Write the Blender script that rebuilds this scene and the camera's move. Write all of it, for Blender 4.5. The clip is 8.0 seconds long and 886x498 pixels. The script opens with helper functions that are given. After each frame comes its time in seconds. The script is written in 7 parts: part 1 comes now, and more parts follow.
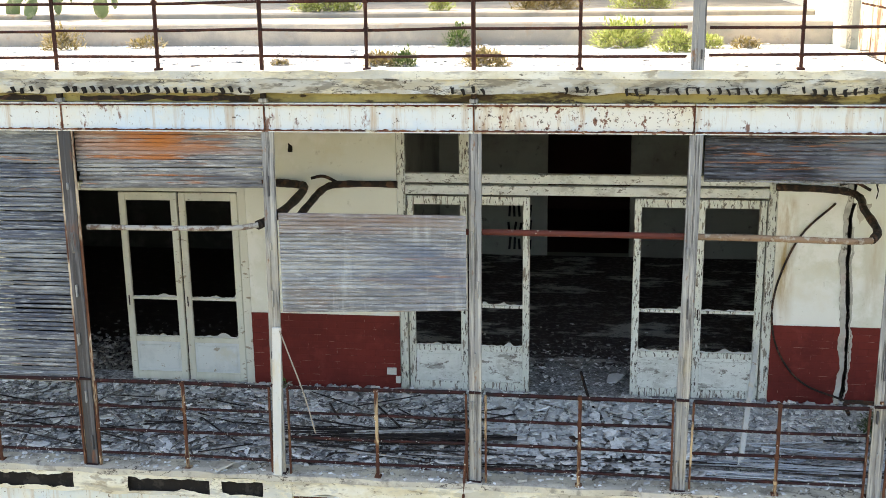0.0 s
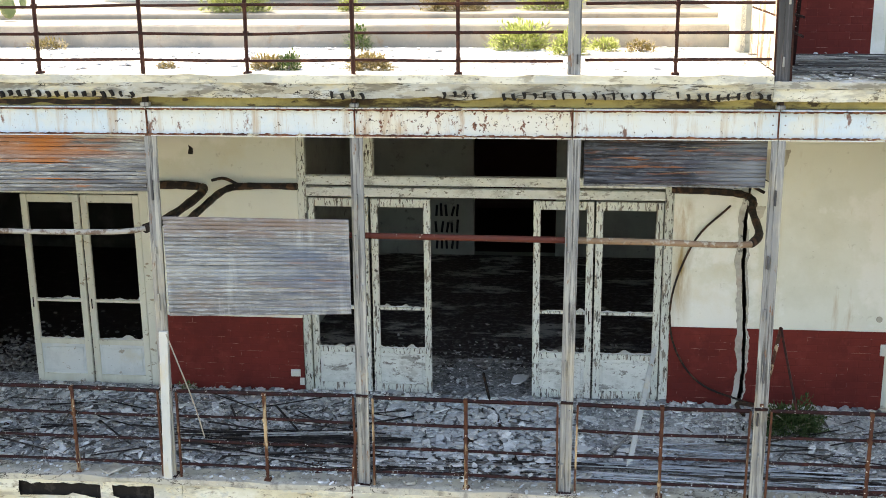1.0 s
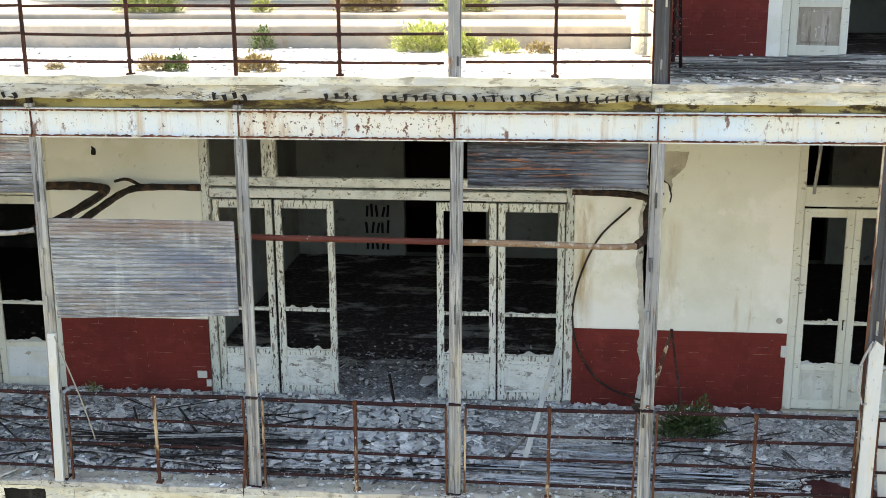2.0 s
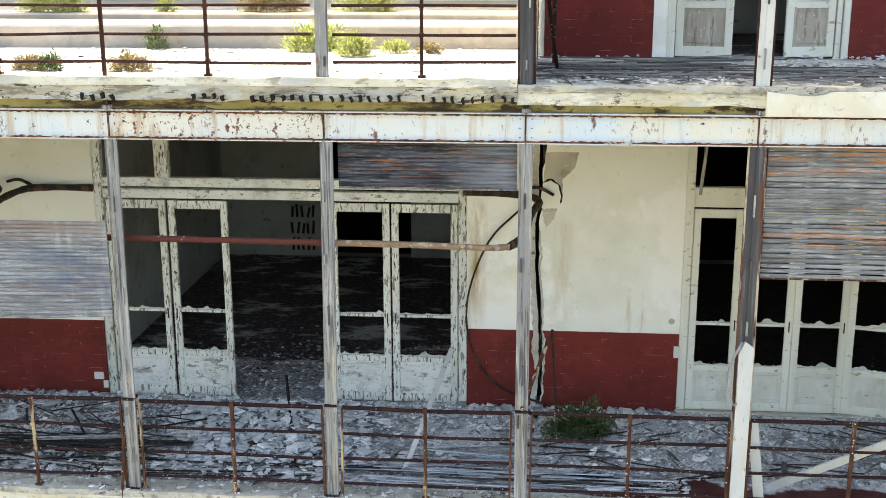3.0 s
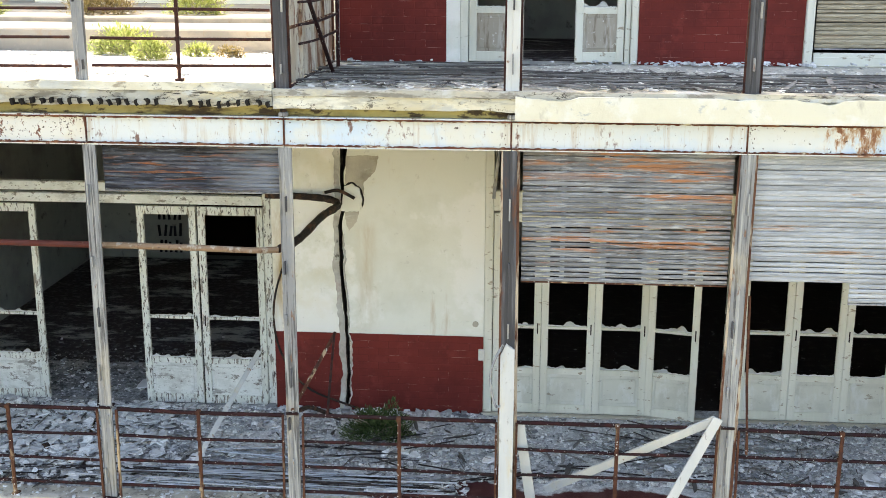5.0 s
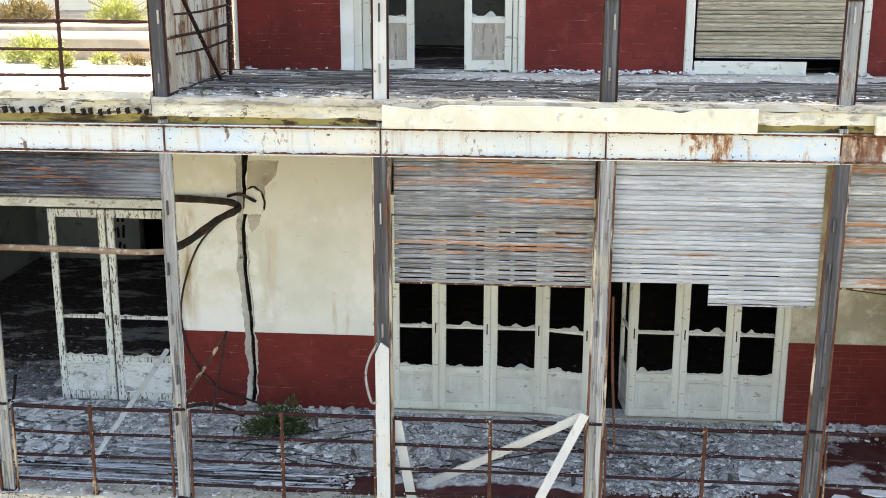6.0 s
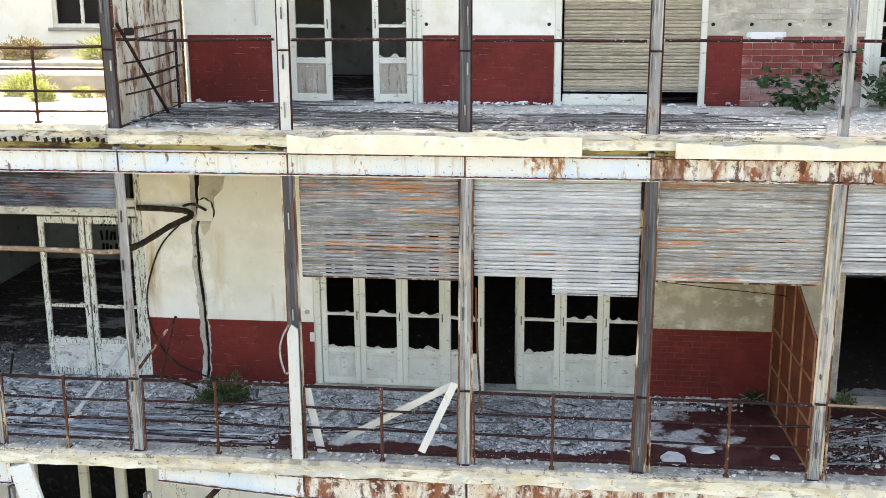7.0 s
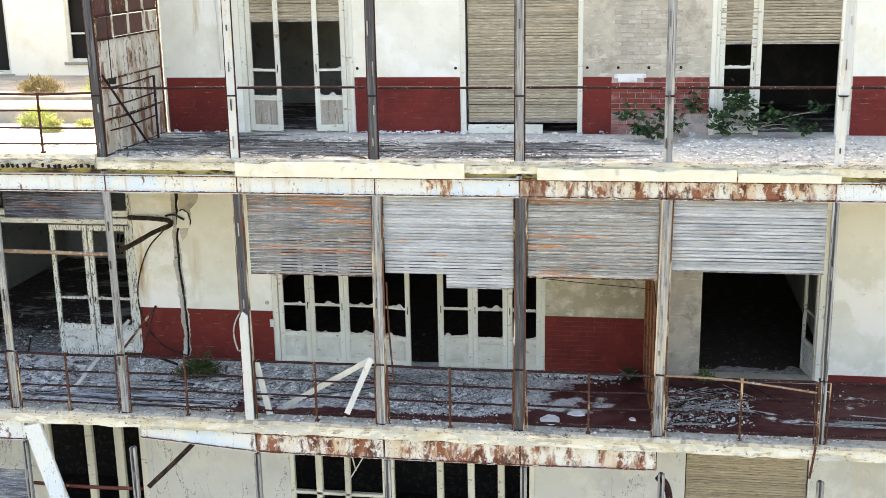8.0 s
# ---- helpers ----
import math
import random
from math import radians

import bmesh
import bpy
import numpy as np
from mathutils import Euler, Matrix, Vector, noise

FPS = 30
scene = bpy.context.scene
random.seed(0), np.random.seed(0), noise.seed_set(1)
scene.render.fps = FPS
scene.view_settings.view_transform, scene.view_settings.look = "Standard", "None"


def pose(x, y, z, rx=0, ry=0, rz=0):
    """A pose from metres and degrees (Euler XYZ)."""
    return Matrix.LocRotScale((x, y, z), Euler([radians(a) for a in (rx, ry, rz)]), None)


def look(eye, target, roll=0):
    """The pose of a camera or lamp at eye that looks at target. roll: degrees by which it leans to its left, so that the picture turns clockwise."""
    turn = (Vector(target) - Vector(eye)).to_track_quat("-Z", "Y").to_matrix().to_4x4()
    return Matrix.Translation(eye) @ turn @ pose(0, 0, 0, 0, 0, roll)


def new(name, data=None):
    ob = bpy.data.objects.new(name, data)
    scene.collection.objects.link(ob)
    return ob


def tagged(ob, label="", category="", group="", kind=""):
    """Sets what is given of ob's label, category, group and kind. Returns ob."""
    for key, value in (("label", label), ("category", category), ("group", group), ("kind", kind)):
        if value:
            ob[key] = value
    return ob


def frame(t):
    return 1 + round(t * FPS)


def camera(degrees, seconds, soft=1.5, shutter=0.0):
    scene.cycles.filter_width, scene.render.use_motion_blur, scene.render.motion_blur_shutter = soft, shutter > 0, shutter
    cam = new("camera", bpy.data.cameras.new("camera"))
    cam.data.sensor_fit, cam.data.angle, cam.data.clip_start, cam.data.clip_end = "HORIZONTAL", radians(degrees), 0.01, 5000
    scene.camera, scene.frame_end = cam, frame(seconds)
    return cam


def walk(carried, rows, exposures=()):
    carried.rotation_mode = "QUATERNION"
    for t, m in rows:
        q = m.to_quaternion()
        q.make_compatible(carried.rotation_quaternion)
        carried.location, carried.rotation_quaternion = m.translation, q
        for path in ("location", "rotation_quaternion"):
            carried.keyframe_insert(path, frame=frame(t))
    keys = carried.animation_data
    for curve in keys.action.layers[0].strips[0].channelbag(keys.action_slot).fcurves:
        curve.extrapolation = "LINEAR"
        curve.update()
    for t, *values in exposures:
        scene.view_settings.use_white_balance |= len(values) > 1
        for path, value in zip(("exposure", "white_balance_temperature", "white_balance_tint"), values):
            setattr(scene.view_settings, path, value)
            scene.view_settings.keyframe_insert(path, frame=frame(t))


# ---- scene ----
cam = camera(42.0, 8.0, soft=0.5)
PATH = [
    (0, (0.913, -10.949, 5.323), (0.653, -9.03, 4.824), -0.8),
    (0.5, (1.353, -10.895, 5.365), (1.106, -8.975, 4.861), -0.7),
    (1, (1.855, -10.829, 5.406), (1.629, -8.908, 4.897), -0.6),
    (1.5, (2.307, -10.769, 5.423), (2.094, -8.847, 4.911), -0.5),
    (1.7, (2.497, -10.75, 5.422), (2.29, -8.827, 4.911), -0.45),
    (2.8, (3.69, -10.6, 5.413), (3.508, -8.675, 4.903), -0.2),
    (3, (3.907, -10.581, 5.413), (3.729, -8.656, 4.903), -0.2),
    (3.5, (4.365, -10.552, 5.416), (4.199, -8.625, 4.907), -0.0),
    (4, (4.915, -10.54, 5.404), (4.757, -8.611, 4.9), 0.1),
    (4.5, (5.406, -10.473, 5.415), (5.256, -8.544, 4.909), 0.2),
    (4.7, (5.606, -10.46, 5.42), (5.458, -8.531, 4.914), 0.2),
    (5.8, (7.088, -10.661, 5.462), (6.927, -8.730, 4.966), 0.1),
    (6, (7.307, -10.775, 5.547), (7.143, -8.847, 5.044), 0.1),
    (6.5, (8.256, -11.949, 5.921), (8.058, -10.025, 5.411), -0.2),
    (7, (9.253, -13.24, 6.205), (9.02, -11.317, 5.706), -0.4),
    (7.5, (10.352, -14.674, 6.618), (10.078, -12.757, 6.121), -0.7),
    (8, (11.56, -16.37, 7.155), (11.252, -14.463, 6.652), -1.1),
]
walk(cam, [(t, look(eye, target, roll)) for t, eye, target, roll in PATH], [(0, 2.02, 7850, 10), (3, 2.12, 7850, 10), (4.5, 2.2, 7850, 10), (6.5, 2.28, 7950, 13), (8, 2.27, 7950, 13)])

# ---- world, sun, exposure ----
world = bpy.data.worlds.new("sky")
scene.world = world
world.use_nodes = True
wn = world.node_tree
sky = wn.nodes.new("ShaderNodeTexSky")
sky.sky_type = "NISHITA"
sky.sun_disc = False
SUN_EL, SUN_AZ = radians(50), radians(-38)
sky.sun_elevation, sky.sun_rotation = SUN_EL, SUN_AZ
sky.air_density, sky.dust_density, sky.ozone_density = 1.0, 3.5, 1.0
wn.nodes["Background"].inputs["Strength"].default_value = 0.15
wn.links.new(sky.outputs["Color"], wn.nodes["Background"].inputs["Color"])
sun = new("sun", bpy.data.lights.new("sun", "SUN"))
sun.data.energy, sun.data.angle, sun.data.color = 2.6, radians(0.6), (1.0, 0.95, 0.86)
sun_from = Vector((math.sin(SUN_AZ) * math.cos(SUN_EL), math.cos(SUN_AZ) * math.cos(SUN_EL), math.sin(SUN_EL)))
sun.matrix_world = look(sun_from * 60, (0, 0, 0))


# ---- materials ----
def nodes_of(name, rough=0.8, metal=0.0):
    m = bpy.data.materials.new(name)
    m.use_nodes = True
    nt = m.node_tree
    b = nt.nodes["Principled BSDF"]
    b.inputs["Roughness"].default_value = rough
    b.inputs["Metallic"].default_value = metal
    b.inputs["Specular IOR Level"].default_value = 0.2 if rough > 0.62 else 0.4
    return m, nt, b


def noise_node(nt, coords, scale, detail=6.0, stretch=(1, 1, 1), rough=0.6, shift=0.0):
    mp = nt.nodes.new("ShaderNodeMapping")
    mp.inputs["Scale"].default_value = stretch
    mp.inputs["Location"].default_value = (shift, shift * 0.7, shift * 1.3)
    nt.links.new(coords, mp.inputs["Vector"])
    n = nt.nodes.new("ShaderNodeTexNoise")
    n.inputs["Scale"].default_value = scale
    n.inputs["Detail"].default_value = detail
    n.inputs["Roughness"].default_value = rough
    nt.links.new(mp.outputs["Vector"], n.inputs["Vector"])
    return n.outputs["Fac"]


def ramp_node(nt, fac, low, high):
    r = nt.nodes.new("ShaderNodeMapRange")
    r.inputs["From Min"].default_value, r.inputs["From Max"].default_value = low, high
    nt.links.new(fac, r.inputs["Value"])
    return r.outputs["Result"]


def mix_node(nt, fac, a, b):
    x = nt.nodes.new("ShaderNodeMix")
    x.data_type = "RGBA"
    nt.links.new(fac, x.inputs["Factor"])
    for key, v in (("A", a), ("B", b)):
        sock = [s for s in x.inputs if s.name == key and s.type == "RGBA"][0]
        if isinstance(v, tuple):
            sock.default_value = (*v, 1)
        else:
            nt.links.new(v, sock)
    return [s for s in x.outputs if s.type == "RGBA"][0]


def math_node(nt, op, a, b):
    x = nt.nodes.new("ShaderNodeMath")
    x.operation = op
    x.use_clamp = True
    for i, v in enumerate((a, b)):
        if isinstance(v, (int, float)):
            x.inputs[i].default_value = v
        else:
            nt.links.new(v, x.inputs[i])
    return x.outputs[0]


def surface(name, base, layers=(), rough=0.85, metal=0.0, bump=0.3, bump_scale=60.0, vary=0.0, bump_stretch=(1, 1, 1), moved=False, dots=None, cracks=None):
    """base colour, then layers (colour, scale, low, high, stretch, weight) laid over by noise in world space."""
    m, nt, b = nodes_of(name, rough, metal)
    geo = nt.nodes.new("ShaderNodeNewGeometry")
    coords = geo.outputs["Position"]
    info = nt.nodes.new("ShaderNodeObjectInfo")
    if moved:
        add = nt.nodes.new("ShaderNodeVectorMath")
        add.operation = "MULTIPLY_ADD"
        nt.links.new(info.outputs["Random"], add.inputs[0])
        add.inputs[1].default_value = (7.0, 5.0, 9.0)
        nt.links.new(coords, add.inputs[2])
        coords = add.outputs[0]
    colour = base
    shift = 3.0
    for tint, scale, low, high, stretch, weight, *still in layers:
        shift += 5.3
        f = ramp_node(nt, noise_node(nt, geo.outputs["Position"] if still else coords, scale, 8.0, stretch, 0.65, shift), low, high)
        if weight < 1:
            f = math_node(nt, "MULTIPLY", f, weight)
        colour = mix_node(nt, f, colour, tint)
    if cracks:
        # thin wandering lines: (colour, scale, width, stretch, scale of the mask)
        line = nt.nodes.new("ShaderNodeMath")
        line.operation = "COMPARE"
        nt.links.new(noise_node(nt, geo.outputs["Position"], cracks[1], 7.0, cracks[3], 0.6, 41.0), line.inputs[0])
        line.inputs[1].default_value, line.inputs[2].default_value = 0.5, cracks[2]
        where = ramp_node(nt, noise_node(nt, geo.outputs["Position"], cracks[4], 4.0, ONE, 0.6, 57.0), 0.44, 0.52)
        colour = mix_node(nt, math_node(nt, "MULTIPLY", line.outputs[0], where), colour, cracks[0])
    if dots:
        # round flecks: (colour, scale, radius, share of cells)
        vor = nt.nodes.new("ShaderNodeTexVoronoi")
        vor.inputs["Scale"].default_value = dots[1]
        nt.links.new(coords, vor.inputs["Vector"])
        near = ramp_node(nt, vor.outputs["Distance"], dots[2], dots[2] * 0.6)
        pick = nt.nodes.new("ShaderNodeSeparateColor")
        nt.links.new(vor.outputs["Color"], pick.inputs[0])
        some = ramp_node(nt, pick.outputs[0], dots[3], dots[3] - 0.02)
        colour = mix_node(nt, math_node(nt, "MULTIPLY", near, some), colour, dots[0])
    fine = noise_node(nt, coords, bump_scale, 5.0, bump_stretch, 0.7, 1.7)
    if isinstance(colour, tuple):
        colour = mix_node(nt, ramp_node(nt, fine, 0.3, 0.7), colour, tuple(c * 0.82 for c in colour))
    if vary:
        hsv = nt.nodes.new("ShaderNodeHueSaturation")
        nt.links.new(colour, hsv.inputs["Color"])
        mr = nt.nodes.new("ShaderNodeMapRange")
        mr.inputs["To Min"].default_value, mr.inputs["To Max"].default_value = 1 - vary, 1 + vary
        nt.links.new(info.outputs["Random"], mr.inputs["Value"])
        nt.links.new(mr.outputs["Result"], hsv.inputs["Value"])
        colour = hsv.outputs["Color"]
    nt.links.new(colour, b.inputs["Base Color"])
    if bump:
        bp = nt.nodes.new("ShaderNodeBump")
        bp.inputs["Strength"].default_value = bump
        bp.inputs["Distance"].default_value = 0.01
        nt.links.new(fine, bp.inputs["Height"])
        nt.links.new(bp.outputs["Normal"], b.inputs["Normal"])
    return m


ONE = (1, 1, 1)
DOWN = (1, 1, 0.12)
RUST = (0.16, 0.05, 0.022)
DARKRUST = (0.055, 0.025, 0.018)
cream = surface("cream_plaster", (0.83, 0.835, 0.75), (
    ((0.71, 0.71, 0.60), 0.8, 0.48, 0.62, ONE, 0.65), ((0.91, 0.905, 0.85), 0.9, 0.5, 0.56, ONE, 0.85), ((0.74, 0.66, 0.44), 0.6, 0.56, 0.70, ONE, 0.5),
    ((0.45, 0.29, 0.10), 1.1, 0.64, 0.76, (1.6, 1, 0.25), 0.8), ((0.44, 0.42, 0.34), 7.0, 0.62, 0.72, ONE, 0.5), ((0.30, 0.27, 0.20), 26.0, 0.69, 0.74, ONE, 0.6)), bump=0.3, bump_scale=35)


def add_stain(mat, xa, xb, za, zb, tint, stretch=(1.5, 1, 0.3), scale=6.0, low=0.34, high=0.60):
    """An uneven stain over one stretch of a surface."""
    nt = mat.node_tree
    link = nt.nodes["Principled BSDF"].inputs["Base Color"].links[0]
    pos = nt.nodes.new("ShaderNodeNewGeometry").outputs["Position"]
    sep = nt.nodes.new("ShaderNodeSeparateXYZ")
    nt.links.new(pos, sep.inputs[0])
    w, h = (xb - xa) * 0.5, (zb - za) * 0.4
    f = math_node(nt, "MULTIPLY", ramp_node(nt, sep.outputs["X"], xa, xa + w), ramp_node(nt, sep.outputs["X"], xb, xb - w))
    f = math_node(nt, "MULTIPLY", f, math_node(nt, "MULTIPLY", ramp_node(nt, sep.outputs["Z"], za, za + h), ramp_node(nt, sep.outputs["Z"], zb, zb - 0.2 * h)))
    f = math_node(nt, "MULTIPLY", f, ramp_node(nt, noise_node(nt, pos, scale, 7.0, stretch, 0.65, 4.0), low, high))
    nt.links.new(mix_node(nt, f, link.from_socket, tint), nt.nodes["Principled BSDF"].inputs["Base Color"])


add_stain(cream, 2.96, 3.24, 0.9, 2.6, (0.42, 0.27, 0.09))
add_stain(cream, 3.95, 4.25, 0.9, 2.4, (0.66, 0.60, 0.46))
lower_plaster = surface("grey_white_plaster", (0.66, 0.68, 0.65), (
    ((0.56, 0.58, 0.56), 0.9, 0.46, 0.62, ONE, 0.8), ((0.74, 0.75, 0.70), 2.0, 0.52, 0.62, ONE, 0.7), ((0.60, 0.54, 0.40), 1.2, 0.58, 0.70, DOWN, 0.6), ((0.32, 0.29, 0.23), 24.0, 0.69, 0.73, ONE, 0.6)), bump=0.4, bump_scale=35,
    cracks=((0.10, 0.09, 0.08), 1.0, 0.002, (1.6, 1, 0.5), 0.7))
tan_smeared = surface("smeared_tan_plaster", (0.46, 0.42, 0.305), (
    ((0.38, 0.34, 0.24), 1.3, 0.46, 0.60, ONE, 0.8), ((0.72, 0.69, 0.56), 2.2, 0.48, 0.64, (1, 1, 1.2), 0.85), ((0.84, 0.85, 0.80), 4.0, 0.57, 0.68, (0.8, 1, 1.3), 0.8), ((0.26, 0.22, 0.15), 6.0, 0.62, 0.70, ONE, 0.7)), bump=0.4, bump_scale=30)
plaster_grey = surface("grey_render", (0.46, 0.43, 0.36), (
    ((0.62, 0.58, 0.48), 1.6, 0.45, 0.6, ONE, 0.8), ((0.30, 0.26, 0.21), 4.0, 0.52, 0.66, ONE, 0.7), ((0.66, 0.64, 0.57), 9.0, 0.58, 0.62, (0.5, 1, 2.0), 0.7), ((0.16, 0.13, 0.10), 16.0, 0.65, 0.70, ONE, 0.8)), bump=0.7, bump_scale=30)
crack_render = surface("crumbling_crack_render", (0.48, 0.465, 0.41), (
    ((0.62, 0.61, 0.55), 3.0, 0.50, 0.60, ONE, 0.8), ((0.42, 0.28, 0.24), 2.0, 0.50, 0.62, ONE, 0.6), ((0.36, 0.34, 0.29), 6.0, 0.52, 0.62, ONE, 0.8), ((0.10, 0.09, 0.075), 15.0, 0.61, 0.65, (1, 1, 0.6), 0.9)), bump=0.9, bump_scale=28)
dado_paint = surface("oxblood_tile", (0.175, 0.027, 0.021), (
    ((0.115, 0.019, 0.016), 1.4, 0.42, 0.62, ONE, 0.85), ((0.22, 0.040, 0.031), 5.0, 0.55, 0.68, ONE, 0.6), ((0.40, 0.24, 0.20), 40.0, 0.71, 0.75, ONE, 0.7)),
    rough=0.7, bump=0.25, bump_scale=25, vary=0.05)
dado_joint = surface("dado_joint", (0.160, 0.026, 0.020), (((0.105, 0.018, 0.015), 2.0, 0.45, 0.6, ONE, 0.8), ((0.42, 0.24, 0.20), 7.0, 0.55, 0.62, (0.6, 1, 3.0), 0.75)), bump=0.2)
pale_joint = surface("pale_dado_joint", (0.23, 0.09, 0.07), (((0.15, 0.03, 0.024), 1.3, 0.44, 0.56, ONE, 0.9),), bump=0.2)
bare_brick = surface("bare_brick", (0.22, 0.052, 0.042), (
    ((0.34, 0.16, 0.145), 6.0, 0.52, 0.64, ONE, 0.6), ((0.50, 0.42, 0.39), 2.2, 0.57, 0.68, ONE, 0.6)), bump=0.6, bump_scale=40, vary=0.2)
pale_brick = surface("limewashed_brick", (0.44, 0.41, 0.35), (((0.60, 0.575, 0.51), 5.0, 0.50, 0.64, ONE, 0.7), ((0.36, 0.31, 0.25), 3.0, 0.50, 0.62, ONE, 0.7)), bump=0.6, bump_scale=40, vary=0.12)
add_stain(bare_brick, 10.6, 13.4, 3.67, 4.60, (0.46, 0.37, 0.35), (1, 1, 1), 3.0, 0.30, 0.62)
mortar = surface("mortar", (0.56, 0.47, 0.44), (((0.36, 0.33, 0.30), 9.0, 0.45, 0.6, ONE, 0.8),), bump=0.6)
door_paint = surface("peeling_white_paint", (0.76, 0.78, 0.72), (
    ((0.58, 0.60, 0.54), 2.5, 0.45, 0.62, DOWN, 0.7), ((0.60, 0.54, 0.40), 1.6, 0.56, 0.66, DOWN, 0.6),
    ((0.24, 0.21, 0.17), 16.0, 0.555, 0.59, (1.5, 1, 0.30), 0.95), ((0.05, 0.042, 0.036), 30.0, 0.565, 0.60, (1.3, 1, 0.35), 0.95), ((0.84, 0.85, 0.81), 45.0, 0.62, 0.66, ONE, 0.7)),
    rough=0.6, bump=0.8, bump_scale=50)
door_panel = surface("flaking_white_panel", (0.78, 0.80, 0.76), (
    ((0.62, 0.64, 0.60), 3.0, 0.45, 0.62, ONE, 0.8), ((0.42, 0.41, 0.37), 24.0, 0.60, 0.65, (0.5, 1, 1), 0.8), ((0.48, 0.48, 0.44), 4.0, 0.52, 0.64, ONE, 0.7),
    ((0.30, 0.29, 0.265), 3.2, 0.56, 0.60, (0.7, 1, 1.6), 0.8), ((0.76, 0.77, 0.74), 22.0, 0.53, 0.58, (0.5, 1, 1.3), 0.85), ((0.20, 0.18, 0.155), 10.0, 0.60, 0.64, (0.7, 1, 1.2), 0.9), ((0.07, 0.06, 0.05), 40.0, 0.62, 0.66, (0.5, 1, 1), 0.9)), rough=0.6, bump=0.7, bump_scale=50)
panel_clean = surface("worn_cream_panel", (0.66, 0.66, 0.58), (
    ((0.54, 0.54, 0.47), 3.0, 0.46, 0.60, ONE, 0.7), ((0.74, 0.75, 0.71), 6.0, 0.52, 0.62, (1, 1, 0.5), 0.7), ((0.33, 0.29, 0.22), 11.0, 0.61, 0.66, (0.4, 1, 1.2), 0.85), ((0.12, 0.10, 0.08), 30.0, 0.66, 0.70, (0.5, 1, 1), 0.85)), rough=0.65, bump=0.5, bump_scale=45)
panel_pale = surface("bluish_white_panel", (0.74, 0.775, 0.77), (
    ((0.62, 0.66, 0.66), 3.0, 0.46, 0.60, ONE, 0.7), ((0.68, 0.66, 0.55), 2.0, 0.54, 0.64, ONE, 0.6), ((0.36, 0.30, 0.22), 9.0, 0.63, 0.68, ONE, 0.85), ((0.10, 0.09, 0.08), 34.0, 0.66, 0.70, ONE, 0.85)), rough=0.6, bump=0.5, bump_scale=45)
panel_bare = surface("bare_wood_panel", (0.40, 0.36, 0.30), (
    ((0.56, 0.54, 0.49), 5.0, 0.48, 0.60, (1, 1, 0.2), 0.9), ((0.24, 0.20, 0.15), 14.0, 0.54, 0.62, (1, 1, 0.15), 0.9), ((0.70, 0.69, 0.64), 20.0, 0.62, 0.66, ONE, 0.9)), rough=0.8, bump=0.5, bump_scale=50)
door_paint_clean = surface("worn_white_paint", (0.75, 0.75, 0.66), (
    ((0.58, 0.57, 0.47), 2.0, 0.45, 0.65, DOWN, 0.75), ((0.34, 0.28, 0.20), 13.0, 0.60, 0.65, (0.5, 1, 1), 0.9), ((0.12, 0.10, 0.08), 30.0, 0.66, 0.70, (0.4, 1, 1), 0.9)), rough=0.6, bump=0.5, bump_scale=45)
beam_paint = surface("rusty_white_steel", (0.73, 0.77, 0.77), (
    ((0.58, 0.71, 0.82), 0.7, 0.50, 0.60, ONE, 0.7), ((0.78, 0.73, 0.58), 1.1, 0.52, 0.64, ONE, 0.6), ((0.50, 0.36, 0.22), 3.0, 0.55, 0.70, (3.0, 1, 0.22), 0.8),
    (RUST, 6.0, 0.60, 0.66, (1.2, 1, 0.6), 0.9), ((0.33, 0.20, 0.12), 24.0, 0.60, 0.68, (2.0, 1, 0.5), 0.5), (DARKRUST, 22.0, 0.64, 0.68, ONE, 1.0), ((0.42, 0.24, 0.12), 40.0, 0.68, 0.71, ONE, 0.8)), rough=0.55, bump=0.35, bump_scale=50)
spotted_beam = surface("spotted_white_steel", (0.77, 0.755, 0.69), (
    ((0.64, 0.70, 0.74), 0.9, 0.52, 0.62, ONE, 0.6), ((0.74, 0.64, 0.44), 1.3, 0.48, 0.62, ONE, 0.7), ((0.46, 0.29, 0.15), 3.5, 0.52, 0.64, (2.2, 1, 0.35), 0.75),
    (RUST, 12.0, 0.575, 0.615, (1.1, 1, 0.8), 0.95), (DARKRUST, 24.0, 0.59, 0.63, ONE, 1.0)), rough=0.6, bump=0.4, bump_scale=50)
rust_beam = surface("heavily_rusted_steel", (0.76, 0.76, 0.70), (
    ((0.58, 0.38, 0.20), 1.4, 0.46, 0.62, (2.0, 1, 0.3), 0.8), ((0.26, 0.085, 0.035), 2.4, 0.475, 0.57, (1.5, 1, 0.5), 0.95), ((0.11, 0.036, 0.022), 6.0, 0.53, 0.60, (1.3, 1, 0.6), 0.9), ((0.74, 0.73, 0.68), 11.0, 0.54, 0.60, (0.8, 1, 0.8), 0.8), ((0.07, 0.028, 0.02), 26.0, 0.61, 0.66, ONE, 0.9)),
    rough=0.7, bump=0.5, bump_scale=50)
rust_steel = surface("rusted_steel", (0.026, 0.009, 0.010), (
    ((0.062, 0.017, 0.013), 5.0, 0.50, 0.64, ONE, 0.8), ((0.016, 0.011, 0.012), 9.0, 0.5, 0.60, ONE, 0.85)),
    rough=0.7, bump=0.5, bump_scale=60, dots=((0.66, 0.65, 0.64), 46.0, 0.28, 0.24))
